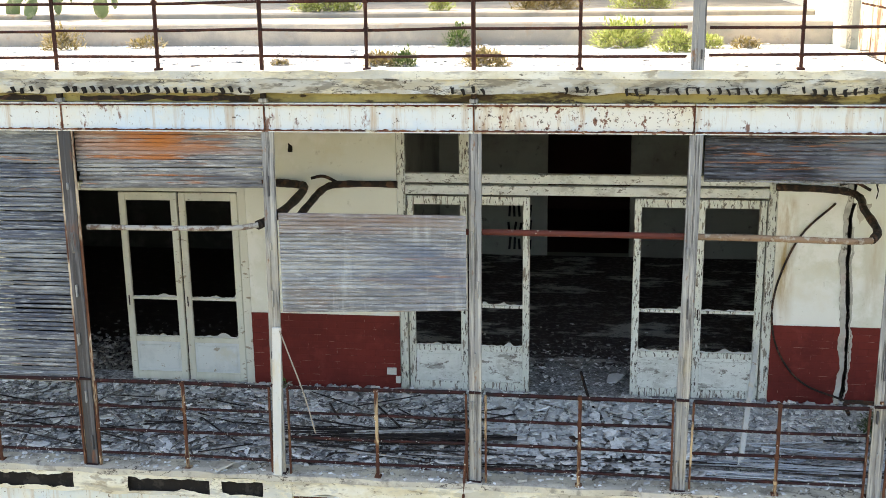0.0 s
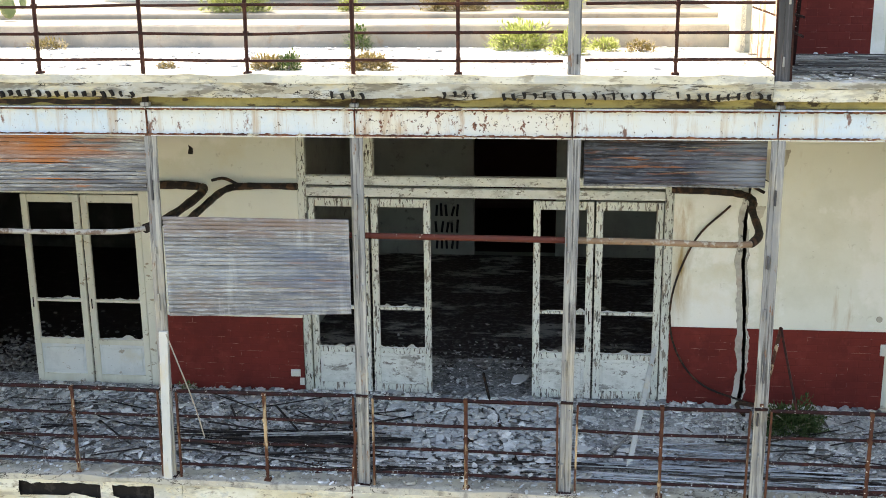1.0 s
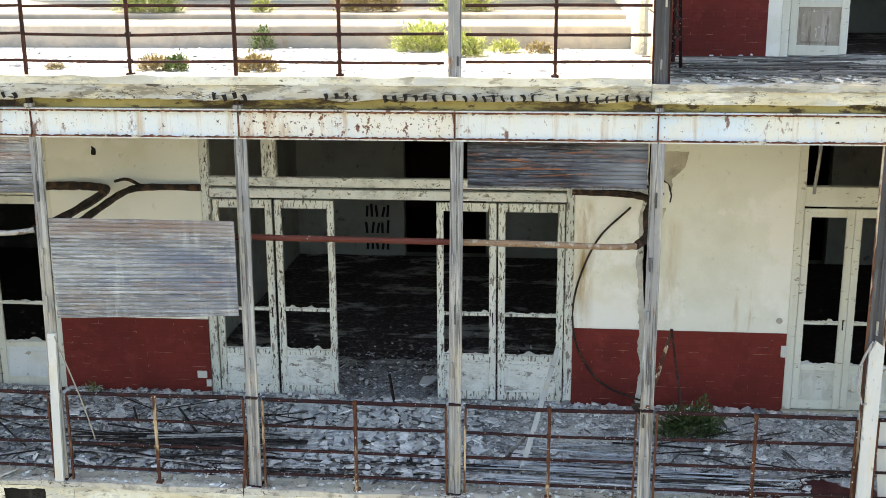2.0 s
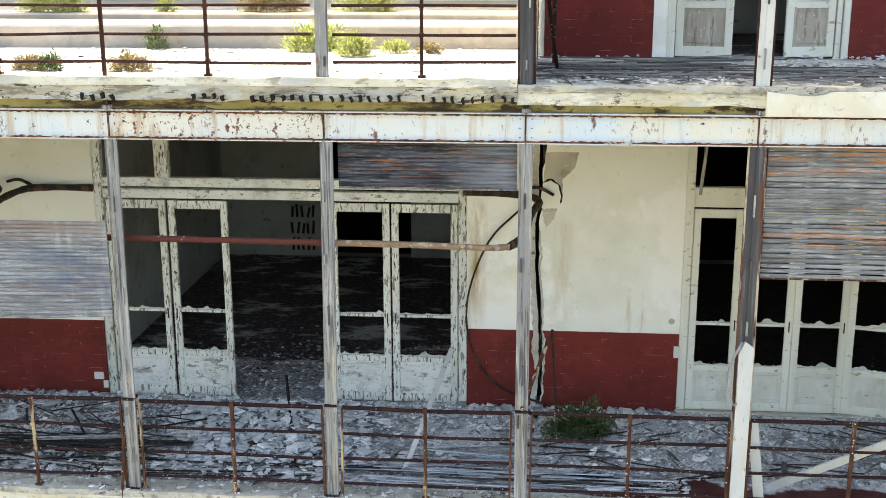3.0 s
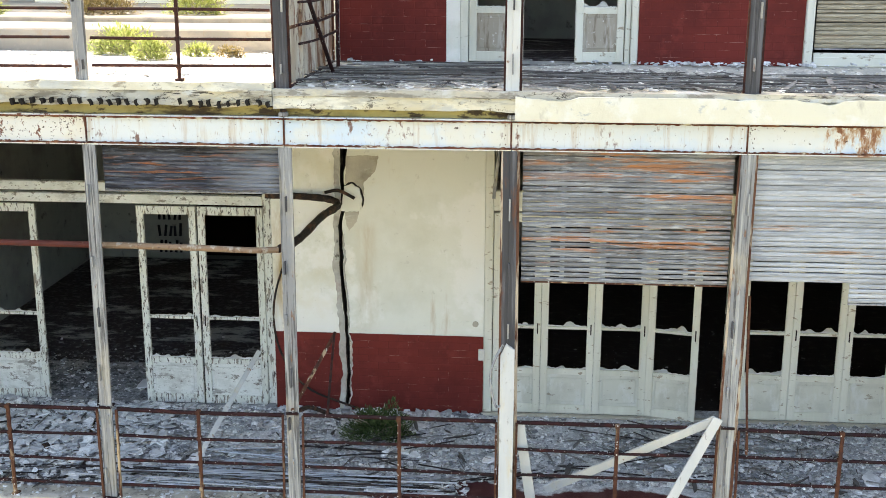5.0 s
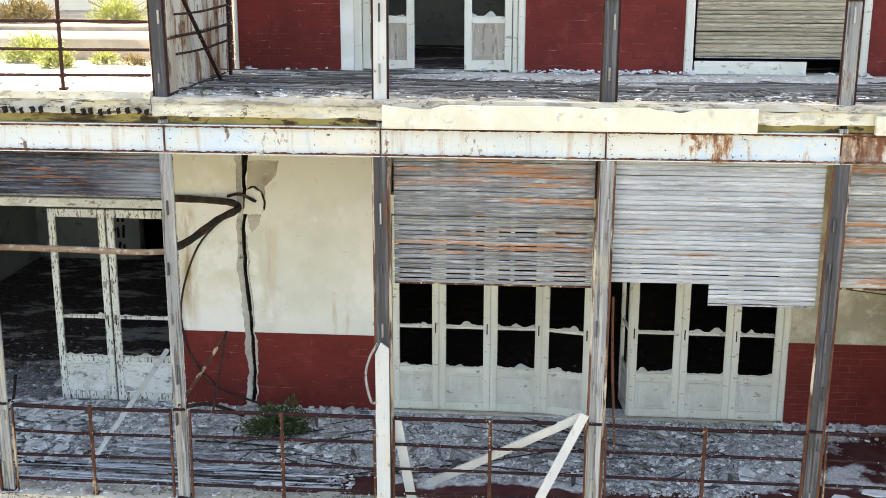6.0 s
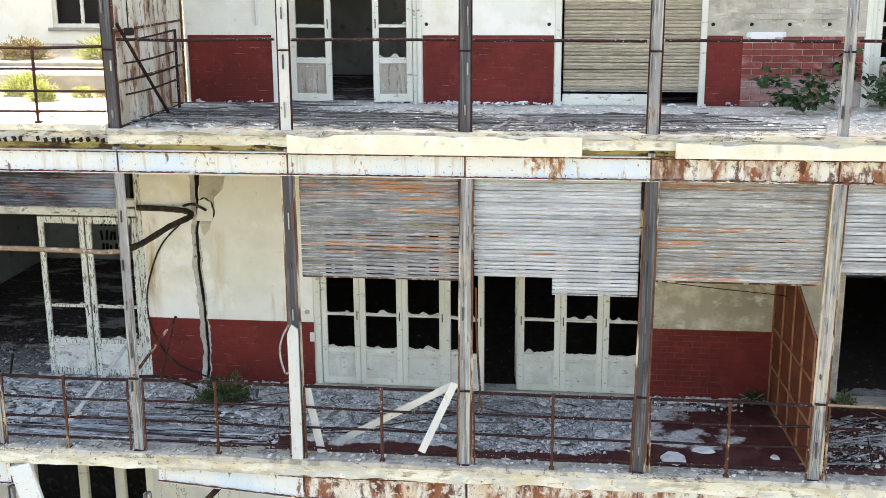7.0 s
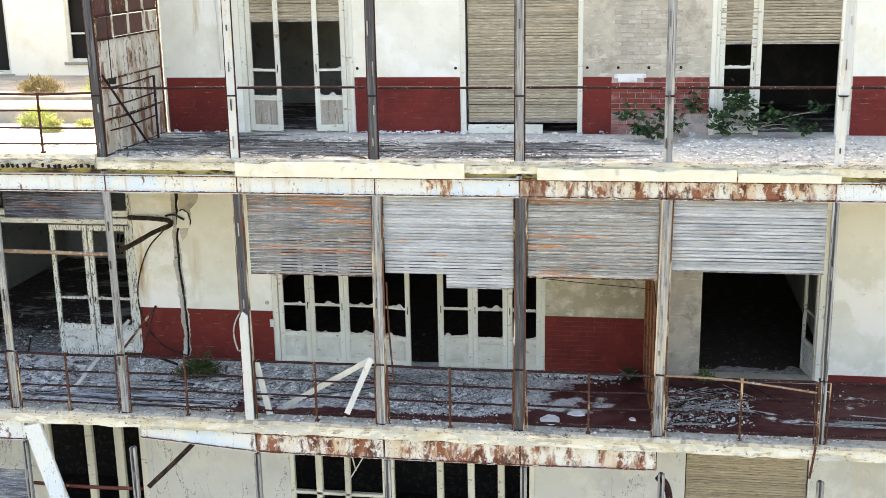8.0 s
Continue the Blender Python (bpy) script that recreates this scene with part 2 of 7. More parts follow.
rust_plain = surface("plain_rusted_pipe", (0.045, 0.017, 0.014), (
    ((0.10, 0.038, 0.024), 6.0, 0.50, 0.64, ONE, 0.8), ((0.025, 0.014, 0.013), 9.0, 0.5, 0.60, ONE, 0.85)), rough=0.75, bump=0.5, bump_scale=60)
rust_orange = surface("orange_rust", (0.115, 0.048, 0.027), (
    ((0.065, 0.026, 0.020), 7.0, 0.45, 0.58, ONE, 0.9), ((0.62, 0.47, 0.29), 6.0, 0.55, 0.62, (1, 1, 0.2), 0.8)), rough=0.8, bump=0.5, dots=((0.80, 0.78, 0.74), 30.0, 0.28, 0.22))
post_metal = surface("weathered_grey_channel", (0.27, 0.275, 0.28), (
    ((0.50, 0.50, 0.47), 26.0, 0.50, 0.60, (1, 1, 0.035), 0.85), ((0.075, 0.075, 0.08), 38.0, 0.53, 0.60, (1, 1, 0.03), 0.9), ((0.56, 0.50, 0.38), 2.2, 0.52, 0.64, (1, 1, 0.4), 0.5),
    ((0.22, 0.10, 0.045), 12.0, 0.62, 0.67, (1, 1, 0.3), 0.85)), rough=0.55, bump=0.4, bump_scale=45, bump_stretch=(1, 1, 0.2))
guide_rust = surface("shutter_guide_rust", (0.165, 0.075, 0.045), (
    ((0.08, 0.035, 0.025), 8.0, 0.48, 0.60, (1, 1, 0.3), 0.9), ((0.66, 0.56, 0.42), 7.0, 0.50, 0.57, (1, 1, 0.15), 0.85)), rough=0.8, bump=0.4)
# crack's inner faces: shade of the gap put into the masonry colour
crack_face_shade = surface("shaded_broken_masonry", (0.11, 0.095, 0.08), (((0.04, 0.034, 0.03), 9.0, 0.45, 0.6, ONE, 0.9), ((0.30, 0.27, 0.23), 14.0, 0.58, 0.64, ONE, 0.8)), bump=1.0, bump_scale=25)
# dark copy of the room plaster, with the shade of the rooms in its colour
plaster_shaded = surface("shaded_plaster", (0.075, 0.072, 0.066), (((0.14, 0.13, 0.12), 2.0, 0.5, 0.64, ONE, 0.8),), bump=0.3)
post_dark = surface("dark_weathered_channel", (0.055, 0.055, 0.060), (
    ((0.15, 0.15, 0.165), 24.0, 0.5, 0.62, (1, 1, 0.04), 0.8), ((0.16, 0.065, 0.035), 8.0, 0.60, 0.68, (1, 1, 0.2), 0.8)), rough=0.6, bump=0.3)
post_white = surface("white_board_paint", (0.66, 0.665, 0.64), (
    ((0.54, 0.57, 0.58), 3.0, 0.44, 0.62, (1, 1, 0.2), 0.8), ((0.62, 0.56, 0.42), 5.0, 0.55, 0.66, (1, 1, 0.3), 0.8), ((0.28, 0.15, 0.07), 9.0, 0.64, 0.69, ONE, 0.9), ((0.30, 0.29, 0.27), 24.0, 0.62, 0.68, (1, 1, 0.4), 0.7)), rough=0.6, bump=0.3)


def stained_beam():
    """White steel with one broad rust stain on part of its length."""
    m, nt, b = nodes_of("stained_white_steel", 0.55)
    pos = nt.nodes.new("ShaderNodeNewGeometry").outputs["Position"]
    sep = nt.nodes.new("ShaderNodeSeparateXYZ")
    nt.links.new(pos, sep.inputs[0])
    blue = ramp_node(nt, noise_node(nt, pos, 0.9, 4.0, ONE, 0.6, 3.0), 0.46, 0.60)
    col = mix_node(nt, blue, (0.76, 0.78, 0.75), (0.60, 0.71, 0.80))
    span = math_node(nt, "MULTIPLY", ramp_node(nt, sep.outputs["X"], 8.45, 8.85), ramp_node(nt, sep.outputs["X"], 9.32, 9.0))
    side = math_node(nt, "MULTIPLY", ramp_node(nt, sep.outputs["X"], 9.66, 9.86), ramp_node(nt, sep.outputs["X"], 10.0, 9.9))
    span = math_node(nt, "ADD", span, math_node(nt, "MULTIPLY", side, 0.6))
    n = noise_node(nt, pos, 4.6, 8.0, (1.8, 1, 0.5), 0.7, 9.0)
    k = nt.nodes.new("ShaderNodeMath")
    k.operation = "MULTIPLY_ADD"
    nt.links.new(span, k.inputs[0])
    k.inputs[1].default_value = 0.19
    nt.links.new(n, k.inputs[2])
    col = mix_node(nt, ramp_node(nt, k.outputs[0], 0.62, 0.70), col, (0.58, 0.40, 0.24))
    col = mix_node(nt, ramp_node(nt, k.outputs[0], 0.66, 0.74), col, (0.26, 0.105, 0.05))
    col = mix_node(nt, ramp_node(nt, noise_node(nt, pos, 13.0, 6.0, ONE, 0.7, 31.0), 0.55, 0.60), col, (0.74, 0.75, 0.71))
    col = mix_node(nt, ramp_node(nt, noise_node(nt, pos, 20.0, 6.0, ONE, 0.65, 20.0), 0.63, 0.67), col, DARKRUST)
    nt.links.new(col, b.inputs["Base Color"])
    bp = nt.nodes.new("ShaderNodeBump")
    bp.inputs["Strength"].default_value, bp.inputs["Distance"].default_value = 0.4, 0.01
    nt.links.new(n, bp.inputs["Height"])
    nt.links.new(bp.outputs["Normal"], b.inputs["Normal"])
    return m


add_stain(rust_beam, 9.9, 10.5, 3.5, 4.05, (0.13, 0.042, 0.025), (1.5, 1, 0.6), 7.0, 0.40, 0.54)
beam_stained = stained_beam()


def slat_wood(name, greys, orange, amount, tints=(), smudge=0.0, streak=1.0):
    """Weathered slat wood: broad patches of colour, short streaks along the grain, remains of paint."""
    grain, fine = (0.06, 1, 1), (0.09, 1, 1)
    low = 0.62 - 0.14 * amount
    layers = [(greys[1], 1.4, 0.47, 0.58, (0.5, 1, 1.6), 0.6, True), (greys[2], 2.1, 0.50, 0.60, (0.40, 1, 2.2), 0.7, True)]
    layers += [(tint, 1.6, 0.50, 0.58, (0.45, 1, 1.8), 0.75, True) for tint in tints]
    layers += [(greys[1], 13.0, 0.50, 0.57, grain, 0.65 * streak), (greys[2], 20.0, 0.52, 0.58, grain, 0.7 * streak),
               (orange, 2.6, low + 0.01, low + 0.05, (0.25, 1, 4.0), 0.85, True), (orange, 8.0, low + 0.07, low + 0.10, (0.14, 1, 1), 0.7),
               (tuple(min(0.85, c * 1.4) for c in greys[1]), 62.0, 0.54, 0.60, fine, 0.8 * streak), (tuple(c * 0.55 for c in greys[2]), 52.0, 0.55, 0.61, fine, 0.85 * streak)]
    if smudge:
        layers.append((tuple(min(0.85, c * 1.3) for c in greys[1]), 2.2, 0.54, 0.64, (1.6, 1, 0.2), smudge, True))
    return surface(name, greys[0], layers, rough=0.72, bump=0.6, bump_scale=80, bump_stretch=(0.06, 1, 1), vary=0.16, moved=True)


slats_blue = slat_wood("blue_grey_slats", ((0.14, 0.155, 0.18), (0.36, 0.38, 0.39), (0.05, 0.053, 0.068)), (0.36, 0.17, 0.08), 0.15, ((0.075, 0.092, 0.135),), streak=0.65)
slats_hung = slat_wood("hung_slats", ((0.255, 0.262, 0.27), (0.43, 0.445, 0.45), (0.14, 0.14, 0.15)), (0.40, 0.20, 0.11), 0.02, ((0.20, 0.235, 0.29), (0.27, 0.215, 0.185)), 0.55, 0.6)
slats_orange = slat_wood("orange_grey_slats", ((0.25, 0.25, 0.255), (0.39, 0.39, 0.38), (0.12, 0.118, 0.125)), (0.45, 0.165, 0.055), 0.25, streak=0.8)
slats_dark = slat_wood("dark_slats", ((0.036, 0.036, 0.041), (0.115, 0.125, 0.145), (0.017, 0.017, 0.020)), (0.32, 0.125, 0.055), 0.10, ((0.085, 0.048, 0.040), (0.055, 0.062, 0.085)))
slats_silver = slat_wood("silver_slats", ((0.44, 0.46, 0.475), (0.56, 0.575, 0.59), (0.29, 0.305, 0.32)), (0.44, 0.27, 0.17), 0.05, streak=0.4)
slats_grey = slat_wood("grey_slats", ((0.215, 0.218, 0.222), (0.37, 0.375, 0.375), (0.11, 0.11, 0.115)), (0.44, 0.18, 0.075), 0.52, ((0.26, 0.24, 0.215),), 0.12, 0.7)
STREAKS = (0.22, 1, 2.4)
add_stain(slats_orange, -4.7, -2.2, 3.30, 3.75, (0.46, 0.165, 0.05), STREAKS, 3.4, 0.44, 0.52)
add_stain(slats_orange, -3.3, -2.0, 2.95, 3.40, (0.10, 0.105, 0.125), STREAKS, 6.0, 0.40, 0.56)
add_stain(slats_hung, -1.5, 0.2, 1.75, 2.60, (0.13, 0.16, 0.22), (0.3, 1, 2.2), 4.0, 0.38, 0.54)
add_stain(slats_hung, -2.6, 0.2, 2.60, 2.95, (0.25, 0.185, 0.155), (0.3, 1, 2.2), 4.0, 0.36, 0.54)
add_stain(slats_hung, -2.2, -0.4, 2.15, 2.50, (0.36, 0.20, 0.13), (0.2, 1, 2.6), 6.0, 0.57, 0.64)
add_stain(slats_dark, 1.6, 3.6, 3.2, 3.7, (0.33, 0.13, 0.06), (0.25, 1, 3.2), 7.0, 0.56, 0.60)
add_stain(slats_dark, 2.9, 4.1, 2.9, 3.80, (0.24, 0.26, 0.29), STREAKS, 5.0, 0.36, 0.60)
add_stain(slats_grey, 5.4, 8.3, 3.32, 3.78, (0.46, 0.19, 0.07), STREAKS, 4.2, 0.50, 0.56)
slats_tan = slat_wood("tan_slats", ((0.40, 0.345, 0.25), (0.43, 0.375, 0.28), (0.36, 0.31, 0.225)), (0.36, 0.27, 0.18), 0.1)
slats_rusty = slat_wood("rusty_grey_slats", ((0.32, 0.32, 0.31), (0.45, 0.45, 0.43), (0.19, 0.185, 0.18)), (0.46, 0.19, 0.075), 0.42, streak=0.7)
concrete = surface("flaking_concrete", (0.50, 0.48, 0.41), (
    ((0.68, 0.62, 0.46), 1.2, 0.50, 0.58, (1, 1, 2.0), 0.9), ((0.60, 0.61, 0.58), 3.0, 0.54, 0.60, (1, 1, 2.5), 0.8), ((0.24, 0.22, 0.18), 6.0, 0.52, 0.60, (0.7, 1, 2.5), 0.85),
    ((0.07, 0.06, 0.05), 9.0, 0.60, 0.635, (0.35, 1, 2.6), 0.95), ((0.30, 0.14, 0.06), 3.0, 0.66, 0.74, (1, 1, 0.4), 0.7)), bump=1.0, bump_scale=18, cracks=((0.06, 0.05, 0.04), 2.0, 0.005, (0.7, 1, 2.4), 1.4))
slab_paint = surface("cream_slab_edge", (0.76, 0.73, 0.60), (
    ((0.62, 0.56, 0.40), 1.5, 0.48, 0.62, ONE, 0.8), ((0.82, 0.80, 0.70), 3.0, 0.52, 0.62, ONE, 0.7),
    ((0.36, 0.31, 0.23), 7.0, 0.56, 0.63, (0.6, 1, 1.6), 0.8), ((0.40, 0.38, 0.33), 2.6, 0.54, 0.62, (0.5, 1, 2.2), 0.7), ((0.12, 0.10, 0.075), 17.0, 0.61, 0.65, (0.6, 1, 1), 0.85), ((0.30, 0.14, 0.06), 4.0, 0.68, 0.74, DOWN, 0.8), ((0.55, 0.55, 0.50), 2.2, 0.54, 0.58, (1, 1, 2), 0.8)), bump=0.6, bump_scale=25, cracks=((0.16, 0.13, 0.09), 1.1, 0.0012, (0.6, 1, 2.0), 0.8))
fascia_paint = surface("cream_fascia", (0.80, 0.765, 0.62), (
    ((0.70, 0.65, 0.50), 1.4, 0.48, 0.62, ONE, 0.7), ((0.84, 0.83, 0.76), 3.5, 0.52, 0.62, ONE, 0.7), ((0.50, 0.45, 0.36), 2.4, 0.60, 0.68, (1.2, 1, 0.7), 0.7),
    ((0.52, 0.53, 0.50), 5.0, 0.62, 0.66, (0.7, 1, 1.2), 0.8), ((0.22, 0.13, 0.07), 16.0, 0.67, 0.71, ONE, 0.8)), bump=0.5, bump_scale=25)
olive = surface("ochre_soffit", (0.40, 0.34, 0.14), (((0.26, 0.22, 0.09), 3.0, 0.45, 0.6, ONE, 0.8), ((0.055, 0.035, 0.022), 1.6, 0.53, 0.60, (0.6, 1, 2.5), 0.92), ((0.05, 0.035, 0.025), 7.0, 0.57, 0.62, (0.6, 1, 1.5), 0.95)), bump=0.5, bump_scale=25)
soffit = surface("stained_ceiling", (0.46, 0.44, 0.36), (((0.26, 0.23, 0.17), 1.5, 0.46, 0.62, ONE, 0.8),), bump=0.3)
dust_floor = surface("dust_and_grit", (0.56, 0.55, 0.485), (((0.40, 0.405, 0.38), 3.0, 0.45, 0.62, ONE, 0.9), ((0.30, 0.30, 0.285), 14.0, 0.56, 0.66, ONE, 0.5), ((0.24, 0.20, 0.19), 1.6, 0.58, 0.70, (0.5, 1, 1), 0.7)), bump=0.6, bump_scale=40)
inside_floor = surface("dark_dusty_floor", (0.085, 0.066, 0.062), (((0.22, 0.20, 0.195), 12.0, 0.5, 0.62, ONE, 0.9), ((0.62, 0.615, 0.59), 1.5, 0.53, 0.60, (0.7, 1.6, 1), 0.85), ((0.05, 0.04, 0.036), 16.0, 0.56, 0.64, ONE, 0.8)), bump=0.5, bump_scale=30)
# darker copy of the room floor; the shade indoors is in its colour
inside_shaded = surface("shaded_dusty_floor", (0.045, 0.034, 0.031), (((0.10, 0.085, 0.08), 6.0, 0.54, 0.66, ONE, 0.8),), bump=0.5, bump_scale=30)
inside_wall = surface("old_grey_plaster", (0.40, 0.41, 0.365), (((0.28, 0.27, 0.24), 1.2, 0.46, 0.62, ONE, 0.8), ((0.12, 0.11, 0.09), 5.0, 0.60, 0.70, ONE, 0.8)), bump=0.3)
# corridor behind the rooms: its shade is put into this near-black colour
corridor_shade = surface("shaded_corridor", (0.06, 0.022, 0.02), (), bump=0.2)
terrace_floor = surface("pale_terrace_screed", (0.62, 0.60, 0.56), (((0.78, 0.77, 0.74), 1.2, 0.44, 0.6, ONE, 0.8), ((0.36, 0.33, 0.29), 8.0, 0.60, 0.70, ONE, 0.8)), bump=0.5, bump_scale=20)
terrace_kerb = surface("weathered_kerb", (0.30, 0.285, 0.25), (((0.44, 0.39, 0.32), 1.6, 0.46, 0.6, ONE, 0.8), ((0.32, 0.22, 0.14), 5.0, 0.58, 0.7, ONE, 0.7)), bump=0.6, bump_scale=20)
white_flake = surface("white_plaster_flake", (0.82, 0.83, 0.84), (((0.55, 0.55, 0.54), 7.0, 0.48, 0.62, ONE, 0.8),), bump=0.4)
stick_grey = surface("grey_fallen_wood", (0.30, 0.30, 0.30), (((0.48, 0.48, 0.48), 9.0, 0.48, 0.6, (0.2, 1, 1), 0.8), ((0.09, 0.085, 0.08), 14.0, 0.5, 0.62, ONE, 0.8)), bump=0.5, vary=0.35, moved=True)
stick_blue = surface("bluish_fallen_wood", (0.42, 0.46, 0.51), (((0.66, 0.70, 0.75), 9.0, 0.48, 0.6, (0.2, 1, 1), 0.8), ((0.09, 0.09, 0.10), 16.0, 0.52, 0.62, (0.3, 1, 1), 0.8)), bump=0.5, vary=0.35, moved=True)
stick_dark = surface("dark_fallen_wood", (0.026, 0.022, 0.022), (((0.085, 0.078, 0.078), 9.0, 0.5, 0.62, ONE, 0.8),), bump=0.5, vary=0.4, moved=True)
tube_dark = surface("tarred_tube", (0.026, 0.020, 0.017), (((0.15, 0.075, 0.045), 5.0, 0.55, 0.62, (1, 0.5, 1), 0.85), ((0.10, 0.055, 0.035), 8.0, 0.52, 0.62, ONE, 0.8), ((0.30, 0.27, 0.24), 25.0, 0.66, 0.70, ONE, 0.8)), rough=0.7, bump=0.5)
tube_red = surface("red_rust_tube", (0.13, 0.036, 0.026), (((0.11, 0.035, 0.028), 6.0, 0.46, 0.6, ONE, 0.9), ((0.62, 0.55, 0.45), 14.0, 0.63, 0.68, ONE, 0.9)), rough=0.65, bump=0.4)
tube_grey = surface("flaking_grey_tube", (0.45, 0.43, 0.40), (((0.16, 0.10, 0.07), 11.0, 0.50, 0.58, ONE, 0.9),), rough=0.65, bump=0.4)
tube_brown = surface("flaking_brown_tube", (0.30, 0.20, 0.13), (((0.50, 0.44, 0.36), 13.0, 0.54, 0.62, ONE, 0.9), ((0.10, 0.05, 0.035), 9.0, 0.54, 0.64, ONE, 0.9)), rough=0.65, bump=0.4)
black_paint = surface("black_spray_paint", (0.012, 0.012, 0.013), (), bump=0.0)
plastic_white = surface("white_plate", (0.74, 0.73, 0.68), (), rough=0.4, bump=0.05)
# black for small fittings, and for sheets and patches painted as shaded hollows
dark_metal_and_void = surface("dark_fitting_and_void", (0.022, 0.019, 0.017), (), rough=0.8, bump=0.1)
panel_white = surface("rusty_white_sheet", (0.68, 0.65, 0.57), (
    ((0.46, 0.38, 0.28), 3.0, 0.46, 0.58, (1, 1, 0.25), 0.9), ((0.22, 0.095, 0.045), 4.5, 0.535, 0.60, (1, 1, 0.3), 0.95), ((0.10, 0.045, 0.03), 11.0, 0.57, 0.63, (1, 1, 0.5), 0.9)), rough=0.6, bump=0.3)
panel_rust = surface("rust_red_sheet", (0.125, 0.034, 0.020), (((0.20, 0.065, 0.03), 3.0, 0.48, 0.6, ONE, 0.8), ((0.10, 0.035, 0.025), 5.0, 0.5, 0.62, ONE, 0.8)), rough=0.7, bump=0.4)
twig_mat = surface("pale_twig", (0.40, 0.36, 0.30), (), bump=0.4)
cactus_mat = surface("cactus_pad", (0.16, 0.22, 0.10), (((0.34, 0.36, 0.20), 7.0, 0.5, 0.62, ONE, 0.8),), rough=0.6, bump=0.3)
ground_mat = surface("dry_ground", (0.23, 0.21, 0.155), (((0.15, 0.155, 0.085), 0.3, 0.46, 0.6, ONE, 0.9),), bump=0.4)
white_wall = surface("whitewashed_wall", (0.90, 0.87, 0.75), (((0.80, 0.74, 0.58), 0.8, 0.5, 0.64, ONE, 0.7),), bump=0.3)


def island_varied(name, dark, light, warm, bump=0.5, rare=1.0):
    """Broken pieces in one mesh, each of its own shade."""
    m, nt, b = nodes_of(name, 0.9)
    geo = nt.nodes.new("ShaderNodeNewGeometry")
    shade = nt.nodes.new("ShaderNodeMath")
    shade.operation = "POWER"
    nt.links.new(geo.outputs["Random Per Island"], shade.inputs[0])
    shade.inputs[1].default_value = rare
    c = mix_node(nt, shade.outputs[0], dark, light)
    f = ramp_node(nt, noise_node(nt, geo.outputs["Position"], 30.0, 6.0, ONE, 0.7, 3.0), 0.48, 0.66)
    c = mix_node(nt, math_node(nt, "MULTIPLY", f, 0.6), c, warm)
    nt.links.new(c, b.inputs["Base Color"])
    bp = nt.nodes.new("ShaderNodeBump")
    bp.inputs["Strength"].default_value, bp.inputs["Distance"].default_value = bump, 0.01
    nt.links.new(noise_node(nt, geo.outputs["Position"], 70.0, 4.0), bp.inputs["Height"])
    nt.links.new(bp.outputs["Normal"], b.inputs["Normal"])
    return m


rubble_grey = island_varied("mixed_rubble", (0.15, 0.16, 0.18), (0.97, 0.985, 0.99), (0.27, 0.27, 0.275))
rubble_pale = island_varied("pale_rubble", (0.22, 0.225, 0.225), (0.94, 0.95, 0.95), (0.36, 0.35, 0.34))
# darker copy of the rubble; shade of the rooms is in its colour
rubble_shaded = island_varied("shaded_rubble", (0.07, 0.065, 0.065), (0.34, 0.34, 0.33), (0.20, 0.17, 0.15))
flake_pale = island_varied("pale_flakes", (0.42, 0.44, 0.465), (0.92, 0.945, 0.96), (0.40, 0.39, 0.38))
flake_dusty = island_varied("dusty_flakes", (0.30, 0.30, 0.28), (0.95, 0.95, 0.89), (0.36, 0.35, 0.33))
splinter_mix = island_varied("splinters", (0.04, 0.037, 0.036), (0.30, 0.30, 0.29), (0.12, 0.09, 0.08))
leaf_fig = island_varied("fig_leaves", (0.010, 0.028, 0.013), (0.052, 0.105, 0.040), (0.03, 0.06, 0.022), 0.1)
leaf_dark = island_varied("dark_bush_leaves", (0.018, 0.045, 0.014), (0.13, 0.18, 0.07), (0.06, 0.08, 0.03), 0.1)
leaf_bush = island_varied("small_bush_leaves", (0.035, 0.085, 0.025), (0.22, 0.29, 0.11), (0.10, 0.12, 0.04), 0.1)
leaf_lime = island_varied("lime_leaves", (0.28, 0.36, 0.09), (0.62, 0.66, 0.28), (0.55, 0.50, 0.26), 0.1)
leaf_straw = island_varied("straw_tufts", (0.20, 0.15, 0.07), (0.48, 0.40, 0.20), (0.26, 0.24, 0.09), 0.1)
glass_m, gnt, gb = nodes_of("dusty_glass", 0.15)
gb.inputs["Base Color"].default_value = (0.80, 0.83, 0.80, 1)
gb.inputs["Transmission Weight"].default_value = 0.5
gb.inputs["Roughness"].default_value = 0.4
gb.inputs["IOR"].default_value = 1.45


# ---- helpers ----
ORIGIN = {}


def thing(name, at, label, category, group="", kind=""):
    ob = new(name)
    ob.location = at
    ORIGIN[ob.name] = Vector(at)
    return tagged(ob, label, category, group, kind)


def finish(bm, name, material, smooth=False):
    me = bpy.data.meshes.new(name)
    bmesh.ops.recalc_face_normals(bm, faces=bm.faces)
    bm.to_mesh(me)
    bm.free()
    for mt in material if isinstance(material, (list, tuple)) else (material,):
        me.materials.append(mt)
    if smooth:
        for p in me.polygons:
            p.use_smooth = True
    return me


def part(name, bm, material, parent, label="", smooth=False):
    """Links a bmesh, in world coordinates, as one mesh under a thing or a part."""
    o = ORIGIN[parent.name]
    bmesh.ops.translate(bm, verts=bm.verts, vec=-o)
    ob = new(name, finish(bm, name, material, smooth))
    ob.parent = parent
    ORIGIN[ob.name] = o
    return tagged(ob, label)


def solo(name, bm, material, at, label, category, group="", kind="", smooth=False):
    """A thing of one mesh, with its origin at its base."""
    bmesh.ops.translate(bm, verts=bm.verts, vec=-Vector(at))
    ob = new(name, finish(bm, name, material, smooth))
    ob.location = at
    ORIGIN[ob.name] = Vector(at)
    return tagged(ob, label, category, group, kind)


